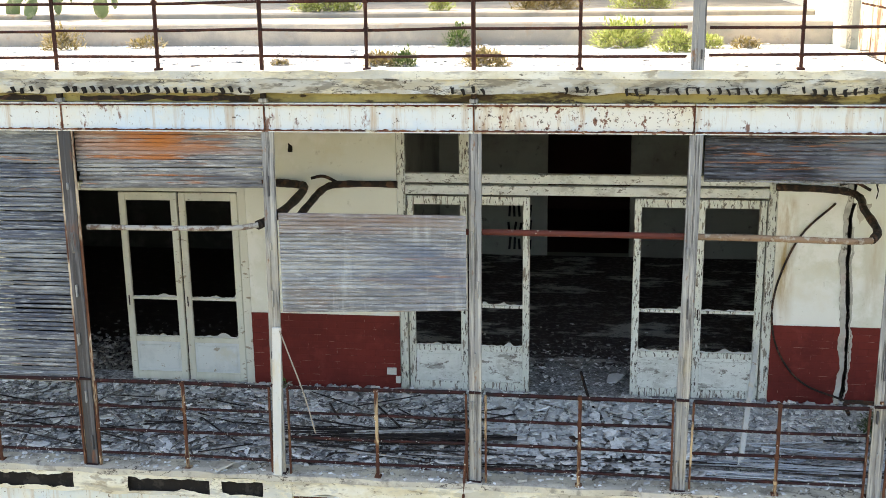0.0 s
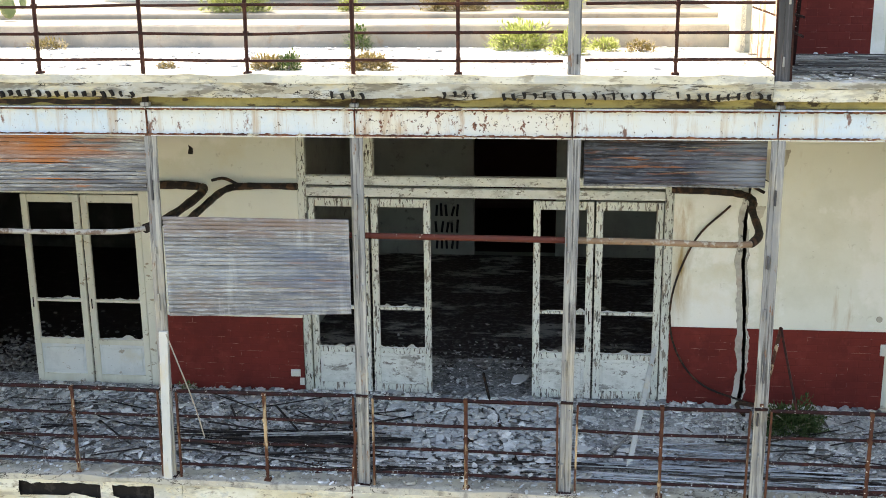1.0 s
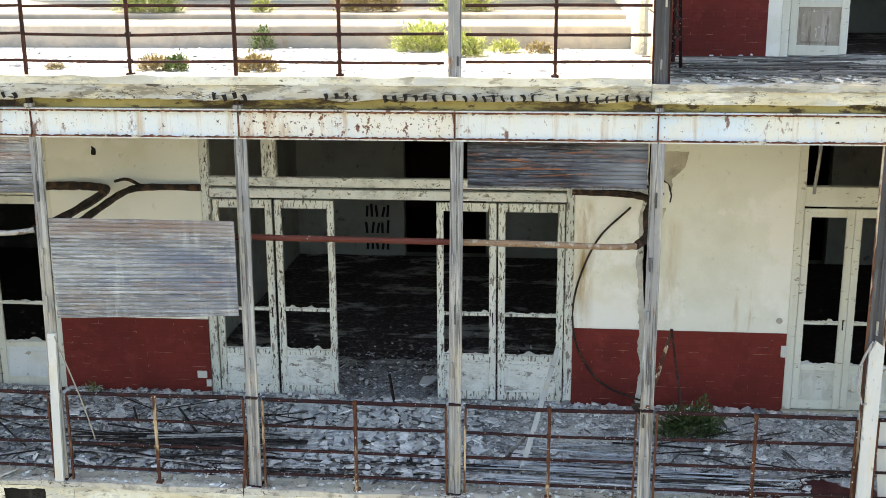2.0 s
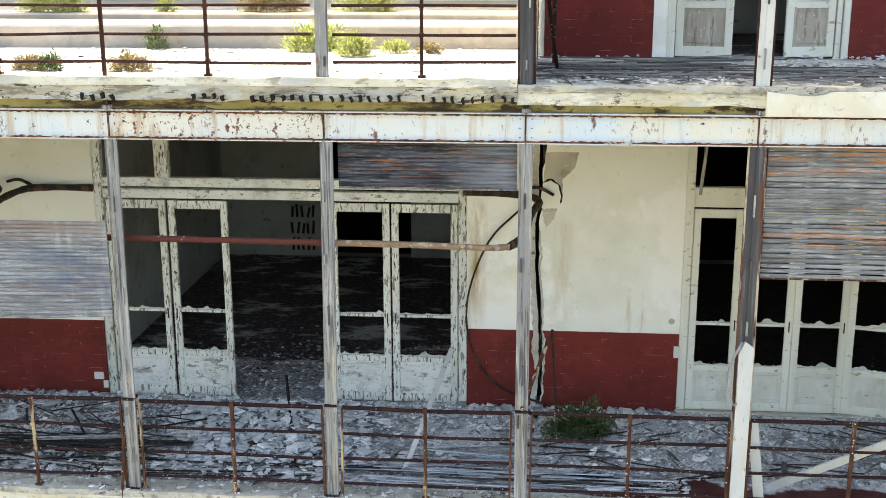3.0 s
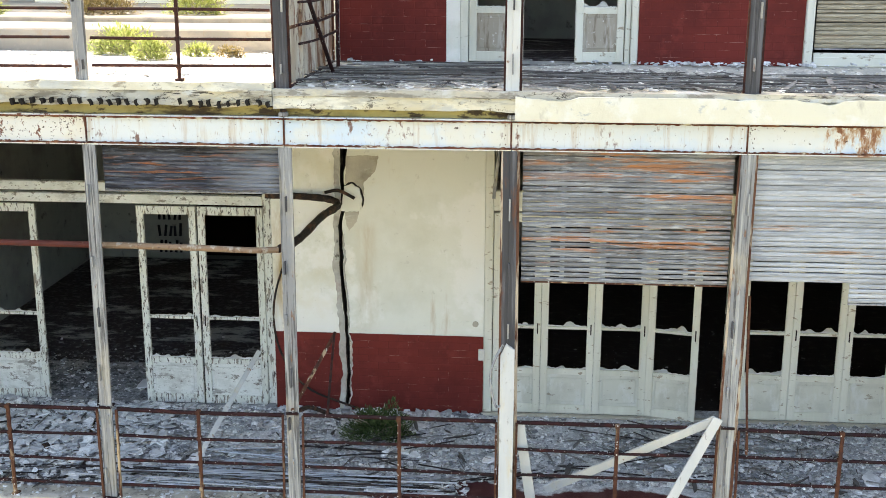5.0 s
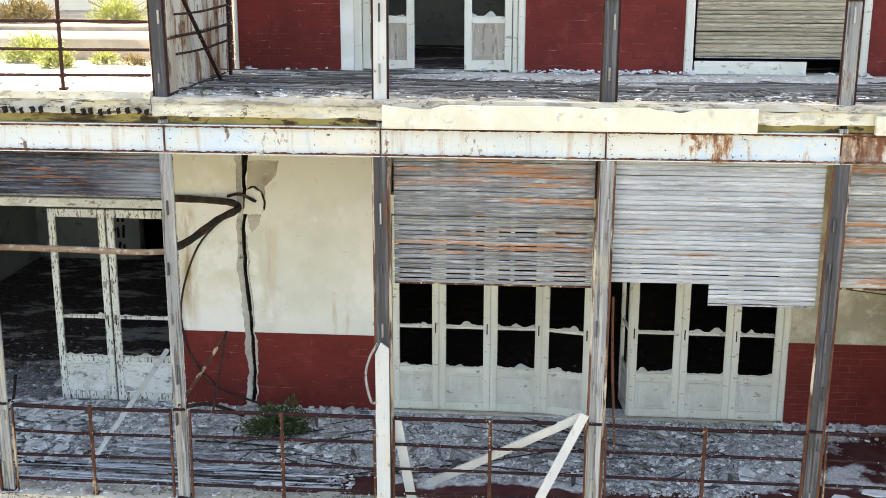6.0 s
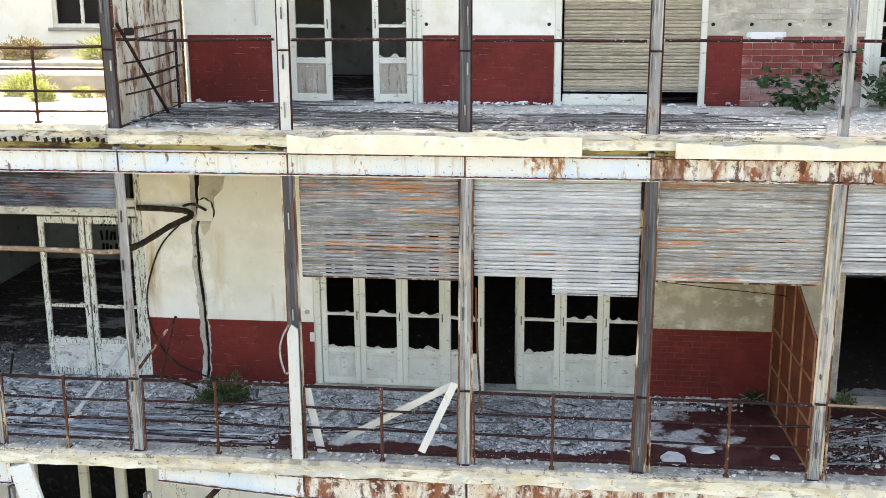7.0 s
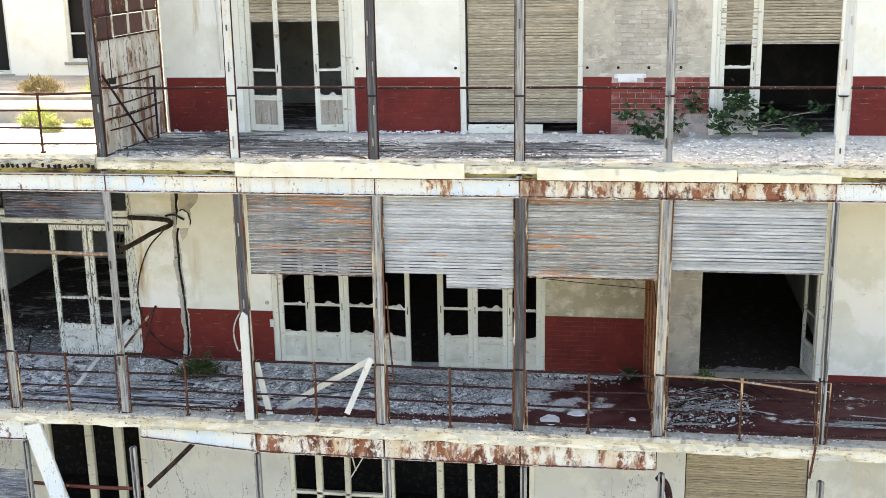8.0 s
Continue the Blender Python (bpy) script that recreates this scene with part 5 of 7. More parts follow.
# ---- French doors ----
def leaf(parent, x0, x1, mat, seed, y=W + 0.06, zb=0.05, zt=2.5, angle=0.0, hinge="l", shards=True, panel_top=0.56, mid=1.12, solid=None):
    """One glazed door leaf; angle swings it about its hinge."""
    rnd = random.Random(seed)
    hx = x0 if hinge == "l" else x1
    turn = Matrix.Translation((hx, y, 0)) @ pose(0, 0, 0, 0, 0, angle) @ Matrix.Translation((-hx, -y, 0))
    s, d = 0.085, 0.022
    bm = B()
    for a, b2 in ((x0 + 0.0015, x0 + s), (x1 - s, x1 - 0.0015)):
        box(bm, a, b2, y - d, y + d, zb, zt, 0.006)
    for a, b2 in ((zb, zb + 0.11), (panel_top, panel_top + 0.07), (mid, mid + 0.035), (zt - 0.10, zt)):
        box(bm, x0 + s, x1 - s, y - d + 0.003, y + d - 0.003, a, b2, 0.004)
    bmesh.ops.transform(bm, matrix=turn, verts=bm.verts)
    lf = part("leaf", bm, mat, parent)
    bm = B()
    box(bm, x0 + s - 0.01, x1 - s + 0.01, y - 0.006, y + 0.012, zb + 0.105, panel_top + 0.005)
    box(bm, x0 + s + 0.03, x1 - s - 0.03, y - 0.015, y - 0.005, zb + 0.145, panel_top - 0.04, 0.008)
    bmesh.ops.transform(bm, matrix=turn, verts=bm.verts)
    part("panel", bm, solid or door_panel, lf)
    if shards:
        for za, top in ((panel_top + 0.07, mid), (mid + 0.035, zt - 0.1)):
            bm = B()
            a, b2 = x0 + s, x1 - s
            n = rnd.randint(16, 22)
            pts = [a + (b2 - a) * k / n for k in range(n + 1)]
            ph = rnd.uniform(0, 90)
            hs = [rnd.uniform(0.0, 0.014) + max(0.0, 0.11 * noise.noise((x * 9.0, ph, za)) - 0.012) for x in pts]
            front, back = [], []
            for side, yy in ((front, y - 0.004), (back, y)):
                for k in range(n + 1):
                    side.append((bm.verts.new((pts[k], yy, za)), bm.verts.new((pts[k], yy, za + hs[k] + 0.004))))
            for k in range(n):
                (a0, a1), (b0, b1), (c0, c1), (e0, e1) = front[k], front[k + 1], back[k], back[k + 1]
                for q in ((a0, b0, b1, a1), (e0, c0, c1, e1), (a1, b1, e1, c1), (b0, a0, c0, e0)):
                    bm.faces.new(q)
            bm.faces.new((front[0][0], front[0][1], back[0][1], back[0][0]))
            bm.faces.new((front[n][1], front[n][0], back[n][0], back[n][1]))
            bmesh.ops.transform(bm, matrix=turn, verts=bm.verts)
            part("glass_shard", bm, glass_m, lf, "broken glass left in the frame")
    bm = B()
    hxx = x1 - 0.04 if hinge == "l" else x0 + 0.04
    box(bm, hxx - 0.007, hxx + 0.007, y - d - 0.010, y - d, 0.99 + zb, 1.12 + zb, 0.003)
    bmesh.ops.transform(bm, matrix=turn, verts=bm.verts)
    part("lock_plate", bm, dark_metal_and_void, lf)
    return lf


def frame_bars(ob, bars, mat, y=W + 0.06, d=0.05):
    for x0, x1, z0, z1 in bars:
        bm = B()
        box(bm, x0, x1, y - d, y + d, z0, z1, 0.008)
        part("frame", bm, door_panel if x1 - x0 > z1 - z0 and mat is door_paint else mat, ob)


def door_unit(n, x0, x1, label, bars, leaves, mat, **kw):
    ob = thing("door_%d" % n, ((x0 + x1) / 2, W + 0.06, kw.get("zb", 0.05)), label, "french door", kind="structure")
    frame_bars(ob, bars, mat)
    for k, (a, b2, ang, h) in enumerate(leaves):
        leaf(ob, a, b2, mat, n * 20 + k, angle=ang, hinge=h, **kw)
    return ob


door_unit(1, -6.6, -3.31, "peeling white French doors with missing panes, partly open", [
    (-3.42, -3.31, 0.04, 3.52), (-6.6, -6.5, 0.04, 3.52), (-6.5, -3.42, 2.52, 2.62), (-6.5, -3.42, 3.42, 3.52), (-5.0, -4.9, 2.62, 3.42)],
    [(-4.95, -4.20, 0, "r"), (-4.18, -3.43, 0, "r")], door_paint_clean, solid=panel_pale)
door_unit(2, -1.44, 2.99, "wide peeling white French doors standing open, panes broken", [
    (-1.44, -1.34, 0.04, 3.52), (2.89, 2.99, 0.04, 3.52), (-1.34, 2.89, 2.53, 2.64), (-1.34, 2.89, 2.67, 2.78), (-1.34, 2.89, 3.42, 3.52), (-0.69, -0.52, 2.78, 3.42)],
    [(-1.33, -0.60, 0, "l"), (-0.57, 0.15, 0, "r"), (1.37, 2.08, 0, "l"), (2.10, 2.88, 0, "r")], door_paint)
door_unit(3, 5.47, 10.18, "row of worn white glazed door leaves with broken panes, one ajar", [
    (5.47, 5.57, 0.05, 3.52), (10.20, 10.27, 0.05, 3.52), (5.57, 10.20, 2.53, 2.76), (5.57, 10.20, 3.42, 3.52)],
    [(5.575, 6.14, 0, "l"), (6.14, 6.76, 0, "l"), (6.76, 7.38, 0, "l"), (7.38, 7.97, -14, "l"), (7.86, 8.43, -84, "r"), (8.43, 9.025, 0, "r"), (9.025, 9.625, 0, "r"), (9.625, 10.20, 0, "r")], door_paint_clean, zb=0.07, solid=panel_clean)
door_unit(4, 12.86, 14.84, "bare door opening with one white leaf swung inwards", [(14.74, 14.84, 0.04, 3.0)],
          [(14.07, 14.74, -80, "r")], door_paint_clean, shards=False)
door_unit(5, 5.17, 7.03, "upper French doors with bare wood panels, half open", [(5.17, 5.26, ZU + 0.02, 6.6), (6.97, 7.03, ZU + 0.02, 7.2)],
          [(5.27, 5.88, -12, "l"), (6.42, 6.96, 8, "r")], door_paint_clean, zb=ZU + 0.05, zt=6.5, panel_top=4.74, mid=5.22, solid=panel_bare)
door_unit(6, 12.93, 14.88, "upper doorway with one glazed leaf and a fig growing in it", [(12.93, 12.99, ZU + 0.02, 6.6), (13.55, 13.63, ZU + 0.02, 7.2), (14.80, 14.88, ZU + 0.02, 7.2)],
          [(12.99, 13.56, 0, "l")], door_paint_clean, zb=ZU + 0.05, zt=6.5, panel_top=4.76, mid=5.24, solid=panel_bare)
for xa, xb in ((7.03, 7.10), (8.88, 8.97), (10.78, 10.86), (14.88, 15.0)):
    bm = B()
    box(bm, xa, xb, W - 0.03, W + 0.1, ZU + 0.03, 7.3, 0.01)
    solo("trim", bm, door_paint_clean, ((xa + xb) / 2, W, ZU), "cream painted door surround", "trim", kind="structure")
bm = B()
box(bm, 8.99, 10.22, W + 0.02, W + 0.05, ZU + 0.02, 4.345, 0.006)
box(bm, 8.99, 9.9, W - 0.005, W + 0.02, ZU + 0.03, 4.30, 0.006)
solo("kick_board", bm, door_paint_clean, (9.5, W, ZU), "pale board standing under the nearly closed shutter", "board")
w1 = thing("window_1", (1.85, W + 0.06, -3.6), "white framed doors of the storey below, panes gone", "french door", kind="structure")
frame_bars(w1, [(0.86, 2.86, -1.10, -0.96), (0.86, 0.96, -3.6, -1.10), (1.66, 1.80, -3.6, -1.10), (2.24, 2.40, -3.6, -1.10), (2.74, 2.86, -3.6, -1.1)], door_paint_clean)
w2 = thing("window_2", (7.8, W + 0.06, -3.6), "row of white framed glazed doors of the storey below", "french door", kind="structure")
frame_bars(w2, [(5.62, 10.1, -1.14, -1.0), (5.62, 5.70, -3.6, -1.14), (6.10, 6.22, -3.6, -1.14), (6.64, 6.74, -3.6, -1.14), (7.34, 7.56, -3.6, -1.14), (8.34, 8.46, -3.6, -1.14), (8.90, 9.02, -3.6, -1.14), (9.44, 9.56, -3.6, -1.14), (10.0, 10.1, -3.6, -1.14),
                (5.7, 7.34, -2.5, -2.44)], door_paint_clean)


# ---- rubble, flakes and fallen slats ----
def pieces(name, count, place, size, flat, mat, label, category, seed, at, lift=0.0, tilt=0.5, long=1.0):
    """Many broken pieces in one mesh; place(rnd) gives x, y, z, size the range of radii."""
    rnd = random.Random(seed)
    verts, faces = [], []
    for _ in range(count):
        spot = place(rnd)
        if spot is None:
            continue
        x, y, z = spot
        r = size[0] * (size[1] / size[0]) ** (rnd.random() ** 1.6)
        n = rnd.randint(4, 6)
        h = r * rnd.uniform(*flat)
        rot = Euler((rnd.gauss(0, tilt * 0.4), rnd.gauss(0, tilt * 0.4), rnd.uniform(0, 6.28))).to_matrix()
        base = len(verts)
        ang = [6.283 * (k + rnd.uniform(-0.28, 0.28)) / n for k in range(n)]
        stretch = rnd.uniform(0.7, 1.3) * long
        for k, a in enumerate(ang):
            q = r * rnd.uniform(0.62, 1.2)
            for top in (0, 1):
                s = 0.93 if top else 1.0
                p = rot @ Vector((math.cos(a) * q * s * stretch, math.sin(a) * q * s / stretch, h * (top - 0.3)))
                verts.append((x + p.x - at[0], y + p.y - at[1], z + p.z + lift - at[2]))
        faces.append([base + 2 * k + 1 for k in range(n)])
        for k in range(n):
            k2 = (k + 1) % n
            faces.append([base + 2 * k, base + 2 * k2, base + 2 * k2 + 1, base + 2 * k + 1])
    me = bpy.data.meshes.new(name)
    me.from_pydata(verts, [], faces)
    me.materials.append(mat)
    ob = new(name, me)
    ob.location = at
    return tagged(ob, label, category, kind="stuff")


def floor_z(y):
    return 0.055 * max(0.0, y - 0.02) / (W + T)


def heap(x, y):
    """How high the litter lies, and how dense."""
    d = 0.62 + 0.55 * noise.noise((x * 0.55, y * 0.8, 4.2)) + 0.25 * noise.noise((x * 1.9, y * 2.1, 9.0))
    if x > 9.6:
        d -= 0.85 * min(1, (x - 9.6) / 0.9)
    if 12.25 < x < 13.6 and 0.2 < y < 1.9:
        d += 0.55
    if 1.6 < x < 3.2 and y > 1.3:
        d -= 0.25
    if 5.4 < x < 8.0:
        d -= 0.85 if y < 0.6 else 0.15
    if 8.0 <= x < 10.2 and y < 0.38:
        d -= 0.8
    if x < 1.6:
        d += 0.15
    elif y < 0.42:
        d -= 0.5 * (1 - y / 0.42) + 0.1
    return max(0.0, min(1.0, d))


def scatter(x0, x1, y0, y1, pile=0.05, base=floor_z, power=1.0, coarse=False):
    def f(rnd):
        x, y = rnd.uniform(x0, x1), rnd.uniform(y0, y1)
        h = heap(x, y)
        if coarse and x > 3.4 and rnd.random() < 0.62:
            return None
        if rnd.random() > h ** power:
            return None
        return x, y, base(y) + rnd.random() * pile * h
    return f


pieces("grit", 42000, scatter(-8.5, 15.5, 0.16, 2.3, 0.05), (0.008, 0.027), (0.3, 0.8), rubble_grey, "grey grit and plaster crumbs on the gallery floor", "rubble", 1, (3, 1, 0), 0.004)
pieces("fine_rubble", 20000, scatter(1.9, 13.6, 0.2, 2.25, 0.03), (0.009, 0.036), (0.25, 0.6), rubble_pale, "fine pale rubble and dust on the gallery floor", "rubble", 21, (8, 1, 0), 0.006)
pieces("rubble", 21000, scatter(-8.5, 13.6, 0.2, 2.25, 0.06, coarse=True), (0.014, 0.060), (0.12, 0.45), rubble_grey, "broken plaster rubble spread over the gallery floor", "rubble", 2, (3, 1, 0), 0.012)
pieces("plaster_flakes", 620, scatter(-8.5, 2.2, 0.2, 2.2, 0.08, power=0.7), (0.03, 0.11), (0.08, 0.2), flake_pale, "pale flat flakes of fallen plaster", "rubble", 3, (3, 1, 0), 0.03, 0.45)
pieces("plaster_flakes", 1500, scatter(-0.3, 2.0, 0.3, 2.2, 0.07, power=0.4), (0.022, 0.085), (0.10, 0.25), flake_pale, "dense pale plaster flakes before the open doors", "rubble", 31, (1, 1, 0), 0.04, 0.4)
pieces("ledge_crumbs", 1000, lambda r: (r.uniform(-8, 15), r.uniform(-0.10, 0.18), 0.010), (0.006, 0.04), (0.2, 0.7), flake_pale, "plaster crumbs on the slab ledge", "rubble", 4, (3, 0, 0), 0.004)
pieces("wall_foot_rubble", 700, lambda r: (r.uniform(-3.3, 5.4) if r.random() < 0.7 else r.uniform(10.2, 11.6), W - 0.03 - abs(r.gauss(0, 0.10)), 0.055), (0.015, 0.07), (0.3, 0.8), rubble_grey, "rubble gathered along the wall foot", "rubble", 5, (1, W, 0), 0.01)
pieces("inside_rubble", 2200, lambda r: (r.uniform(-6.4, 3.2), 2.68 + abs(r.gauss(0, 0.9)), 0.032), (0.008, 0.035), (0.3, 0.8), rubble_shaded, "dusty rubble on the room floor", "rubble", 6, (-1, 4, 0), 0.006)
pieces("inside_rubble", 1100, lambda r: (r.gauss(-5.6, 0.5), 2.65 + abs(r.gauss(0, 0.5)), 0.03 + 0.25 * r.random() ** 2), (0.015, 0.05), (0.4, 0.9), rubble_shaded, "heap of gravel inside the doorway", "rubble", 61, (-5.6, 3, 0), 0.006)
pieces("doorway_rubble", 1700, lambda r: (r.uniform(-0.7, 3.0), 2.42 + abs(r.gauss(0, 0.85)), 0.05 if r.random() < 0.3 else 0.034), (0.008, 0.034), (0.15, 0.5), rubble_grey, "pale rubble strewn in through the open doors", "rubble", 63, (1, 3, 0), 0.006)
pieces("inside_rubble", 500, lambda r: (r.uniform(5.6, 14.4), 2.7 + abs(r.gauss(0, 1.5)), 0.032), (0.006, 0.02), (0.3, 0.8), rubble_shaded, "sparse rubble on the dark room floor", "rubble", 62, (9, 4, 0), 0.006)
up = lambda y: ZU + 0.03 * max(0, y) / (W + T)
pieces("upper_flakes", 9500, lambda r: (r.uniform(3.75, 16), r.uniform(0.05, 2.3), up(1) + 0.004), (0.008, 0.045), (0.06, 0.2), flake_dusty, "pale plaster flakes on the upper gallery floor", "rubble", 7, (10, 1, ZU), 0.006)
pieces("upper_wall_foot", 210, lambda r: (r.gauss(8.1, 0.5) if r.random() < 0.55 else r.uniform(3.9, 12.8), W - 0.03 - abs(r.gauss(0, 0.12)), ZU + 0.03 + 0.03 * r.random()), (0.012, 0.05), (0.25, 0.6), flake_pale, "plaster heaped along the upper wall foot", "rubble", 8, (8, W, ZU), 0.01)
pieces("upper_splinters", 330, lambda r: (r.uniform(3.8, 11), r.uniform(0.05, 1.5), ZU + 0.03), (0.03, 0.10), (0.08, 0.2), splinter_mix, "dark splinters on the upper gallery floor", "splinters", 9, (7, 1, ZU), 0.01, 0.2, 3.2)
pieces("terrace_grit", 1500, lambda r: (r.uniform(-7, 3.5), r.uniform(0.2, 3.0), 4.224), (0.01, 0.05), (0.2, 0.6), flake_pale, "stones and grit on the terrace", "rubble", 10, (-1, 2, 4.2), 0.003)
pieces("splinters", 1100, scatter(-8.5, 9.5, 0.2, 1.9, 0.07), (0.025, 0.08), (0.08, 0.2), splinter_mix, "dark wood splinters among the rubble", "splinters", 11, (0, 1, 0), 0.03, 0.25, 3.0)

STICK = {}


def stick_mesh(length, w, h, mat):
    key = (length, w, mat.name)
    if key not in STICK:
        bm = B()
        n = 5
        prev = None
        for i in range(n + 1):
            x = -length / 2 + length * i / n
            j = 0.012 * noise.noise((x * 2, length, w * 90))
            ring = [bm.verts.new((x, y + j, z)) for y, z in ((-w / 2, 0), (w / 2, 0), (w / 2 - 0.002, h), (-w / 2 + 0.002, h))]
            if prev:
                for k in range(4):
                    bm.faces.new((prev[k], ring[k], ring[(k + 1) % 4], prev[(k + 1) % 4]))
            else:
                bm.faces.new(ring)
            prev = ring
        bm.faces.new(prev[::-1])
        STICK[key] = finish(bm, "wooden_stick", mat)
    return STICK[key]


def litter_of_sticks(name, count, xr, yr, zr, mat, lengths, spread, seed, label, base):
    """Many thin slats lying on a floor, in one mesh."""
    rnd = random.Random(seed)
    verts, faces = [], []
    for _ in range(count):
        L, w = rnd.choice(lengths) / 2, rnd.choice((0.013, 0.018, 0.026)) / 2
        y = rnd.uniform(*yr)
        m = Matrix.Translation((rnd.uniform(*xr), y, base + floor_z(y) + rnd.uniform(*zr))) @ Euler((rnd.gauss(0, 0.1), rnd.gauss(0, 0.01), rnd.gauss(0, spread))).to_matrix().to_4x4()
        k = len(verts)
        verts += [tuple(m @ Vector(p)) for p in ((-L, -w, 0), (L, -w, 0), (L, w, 0), (-L, w, 0), (-L, -w, 0.01), (L, -w, 0.01), (L, w, 0.01), (-L, w, 0.01))]
        faces += [[k + q for q in f] for f in ((3, 2, 1, 0), (4, 5, 6, 7), (0, 1, 5, 4), (1, 2, 6, 5), (2, 3, 7, 6), (3, 0, 4, 7))]
    me = bpy.data.meshes.new(name)
    me.from_pydata(verts, [], faces)
    me.materials.append(mat)
    tagged(new(name, me), label, "wooden slats", kind="stuff")


def sticks(count, xr, yr, zr, mats, lengths, spread, seed, label, base=0.0, group="fallen shutter slats"):
    rnd = random.Random(seed)
    for _ in range(count):
        L = rnd.choice(lengths)
        o = new("wooden_stick", stick_mesh(L, rnd.choice((0.013, 0.018, 0.026)), 0.010, rnd.choice(mats)))
        a = rnd.gauss(0, spread)
        y = rnd.uniform(*yr)
        dy = abs(math.sin(a)) * L / 2
        y = min(max(y, 0.16 + dy), 2.28 - dy)
        x = rnd.uniform(*xr)
        o.location = (x, y, base + floor_z(y) + rnd.uniform(*zr))
        o.rotation_euler = (rnd.gauss(0, 0.12), rnd.gauss(0, 0.012), a)
        tagged(o, label, "wooden slat", group)


LDARK = "dark weathered wooden slat fallen among the rubble"
LGREY = "grey weathered wooden slat fallen among the rubble"
sticks(30, (-6.3, -2.6), (0.2, 1.7), (0.04, 0.12), (stick_dark, stick_grey, stick_dark), (0.6, 0.9, 1.4), 0.35, 1, LDARK)
sticks(52, (-2.1, -0.4), (0.3, 1.0), (0.04, 0.16), (stick_dark, stick_dark, stick_grey), (0.7, 1.1, 1.7), 0.16, 2, LDARK)
sticks(12, (-2.2, -0.3), (0.8, 1.8), (0.08, 0.14), (stick_dark,), (0.5, 0.8), 1.2, 3, LDARK)
sticks(14, (-0.2, 1.7), (0.18, 0.5), (0.03, 0.08), (stick_dark, stick_grey), (0.8, 1.2, 1.6), 0.12, 4, LDARK)
sticks(40, (2.2, 4.6), (0.2, 0.55), (0.03, 0.11), (stick_blue, stick_blue, stick_dark), (1.0, 1.4, 1.7), 0.03, 5, LGREY)
sticks(30, (2.6, 3.7), (0.5, 1.1), (0.03, 0.09), (stick_grey, stick_blue), (0.7, 1.0), 0.25, 6, LGREY)
sticks(18, (3.9, 5.7), (0.3, 1.6), (0.03, 0.08), (stick_grey, stick_dark), (0.6, 1.0), 0.3, 7, LGREY)
sticks(22, (5.9, 8.2), (0.6, 2.0), (0.02, 0.06), (stick_grey, stick_dark), (0.5, 0.9, 1.2), 0.35, 8, LGREY)
sticks(9, (8.2, 9.8), (0.5, 2.0), (0.02, 0.06), (stick_grey,), (0.4, 0.7), 0.7, 9, LGREY)
sticks(34, (12.4, 13.8), (0.3, 1.7), (0.03, 0.14), (stick_dark, stick_grey), (0.5, 0.8, 1.1), 0.7, 10, LDARK)
sticks(14, (14.7, 15.8), (0.5, 1.0), (0.01, 0.05), (stick_grey,), (0.8, 1.1), 0.05, 11, LGREY)
litter_of_sticks("fallen_slats", 60, (4.2, 5.8), (0.4, 2.0), (0.0, 0.05), splinter_mix, (0.7, 1.2), 0.25, 12, "weathered slats strewn on the upper gallery floor", ZU)
litter_of_sticks("fallen_slats", 75, (5.9, 11.2), (0.10, 1.25), (0.0, 0.03), splinter_mix, (0.9, 1.5, 1.9), 0.045, 13, "long weathered slats lying along the upper gallery floor", ZU)


def slab_piece(x, y, r, seed, label="large pale slab of fallen plaster", z=None, mat=None):
    rnd = random.Random(seed)
    bm = B()
    n = rnd.randint(5, 8)
    h = rnd.uniform(0.012, 0.028)
    lo, hi = [], []
    for k in range(n):
        a = 6.283 * k / n + rnd.uniform(-0.25, 0.25)
        q = r * rnd.uniform(0.65, 1.1)
        lo.append(bm.verts.new((math.cos(a) * q, math.sin(a) * q * 0.7, 0)))
        hi.append(bm.verts.new((math.cos(a) * q * 0.95, math.sin(a) * q * 0.66, h + rnd.uniform(-0.003, 0.003))))
    bm.faces.new(lo[::-1])
    bm.faces.new(hi)
    for k in range(n):
        bm.faces.new((lo[k], lo[(k + 1) % n], hi[(k + 1) % n], hi[k]))
    o = new("plaster_slab", finish(bm, "plaster_slab", mat or white_flake))
    o.location = (x, y, (floor_z(y) if z is None else z) + 0.012 + rnd.uniform(0, 0.02))
    o.rotation_euler = (rnd.gauss(0, 0.10), rnd.gauss(0, 0.08), rnd.uniform(0, 6.28))
    tagged(o, label, "plaster slab", "fallen plaster slabs")


rnd = random.Random(77)
for k in range(46):
    slab_piece(rnd.uniform(-6.2, 1.7), rnd.uniform(0.3, 2.1), rnd.uniform(0.08, 0.17), 300 + k)
for k in range(8):
    slab_piece(rnd.uniform(1.9, 5.6), rnd.uniform(0.3, 1.9), rnd.uniform(0.07, 0.13), 400 + k)
for x, y, r in ((4.7, 0.42, 0.24), (5.05, 0.36, 0.18), (4.5, 0.3, 0.16), (10.5, 0.36, 0.25), (10.9, 0.62, 0.17), (9.6, 0.9, 0.2), (11.75, 0.5, 0.1), (0.75, 1.95, 0.15), (1.2, 2.9, 0.16), (-3.0, 0.02, 0.2), (0.2, 0.05, 0.14), (4.3, 0.03, 0.16), (5.2, 0.05, 0.2), (4.25, 2.2, 0.16), (4.9, 2.22, 0.12)):
    slab_piece(x, y, r, int(x * 100 + 2000), *(("flat grey flag of broken concrete on the ledge", None, ledge_grey) if y < 0.1 else ()))
lump = B()
bmesh.ops.create_icosphere(lump, subdivisions=2, radius=0.07)
for v in lump.verts:
    v.co *= 1 + 0.35 * noise.noise(v.co * 30)
    v.co.z *= 0.7
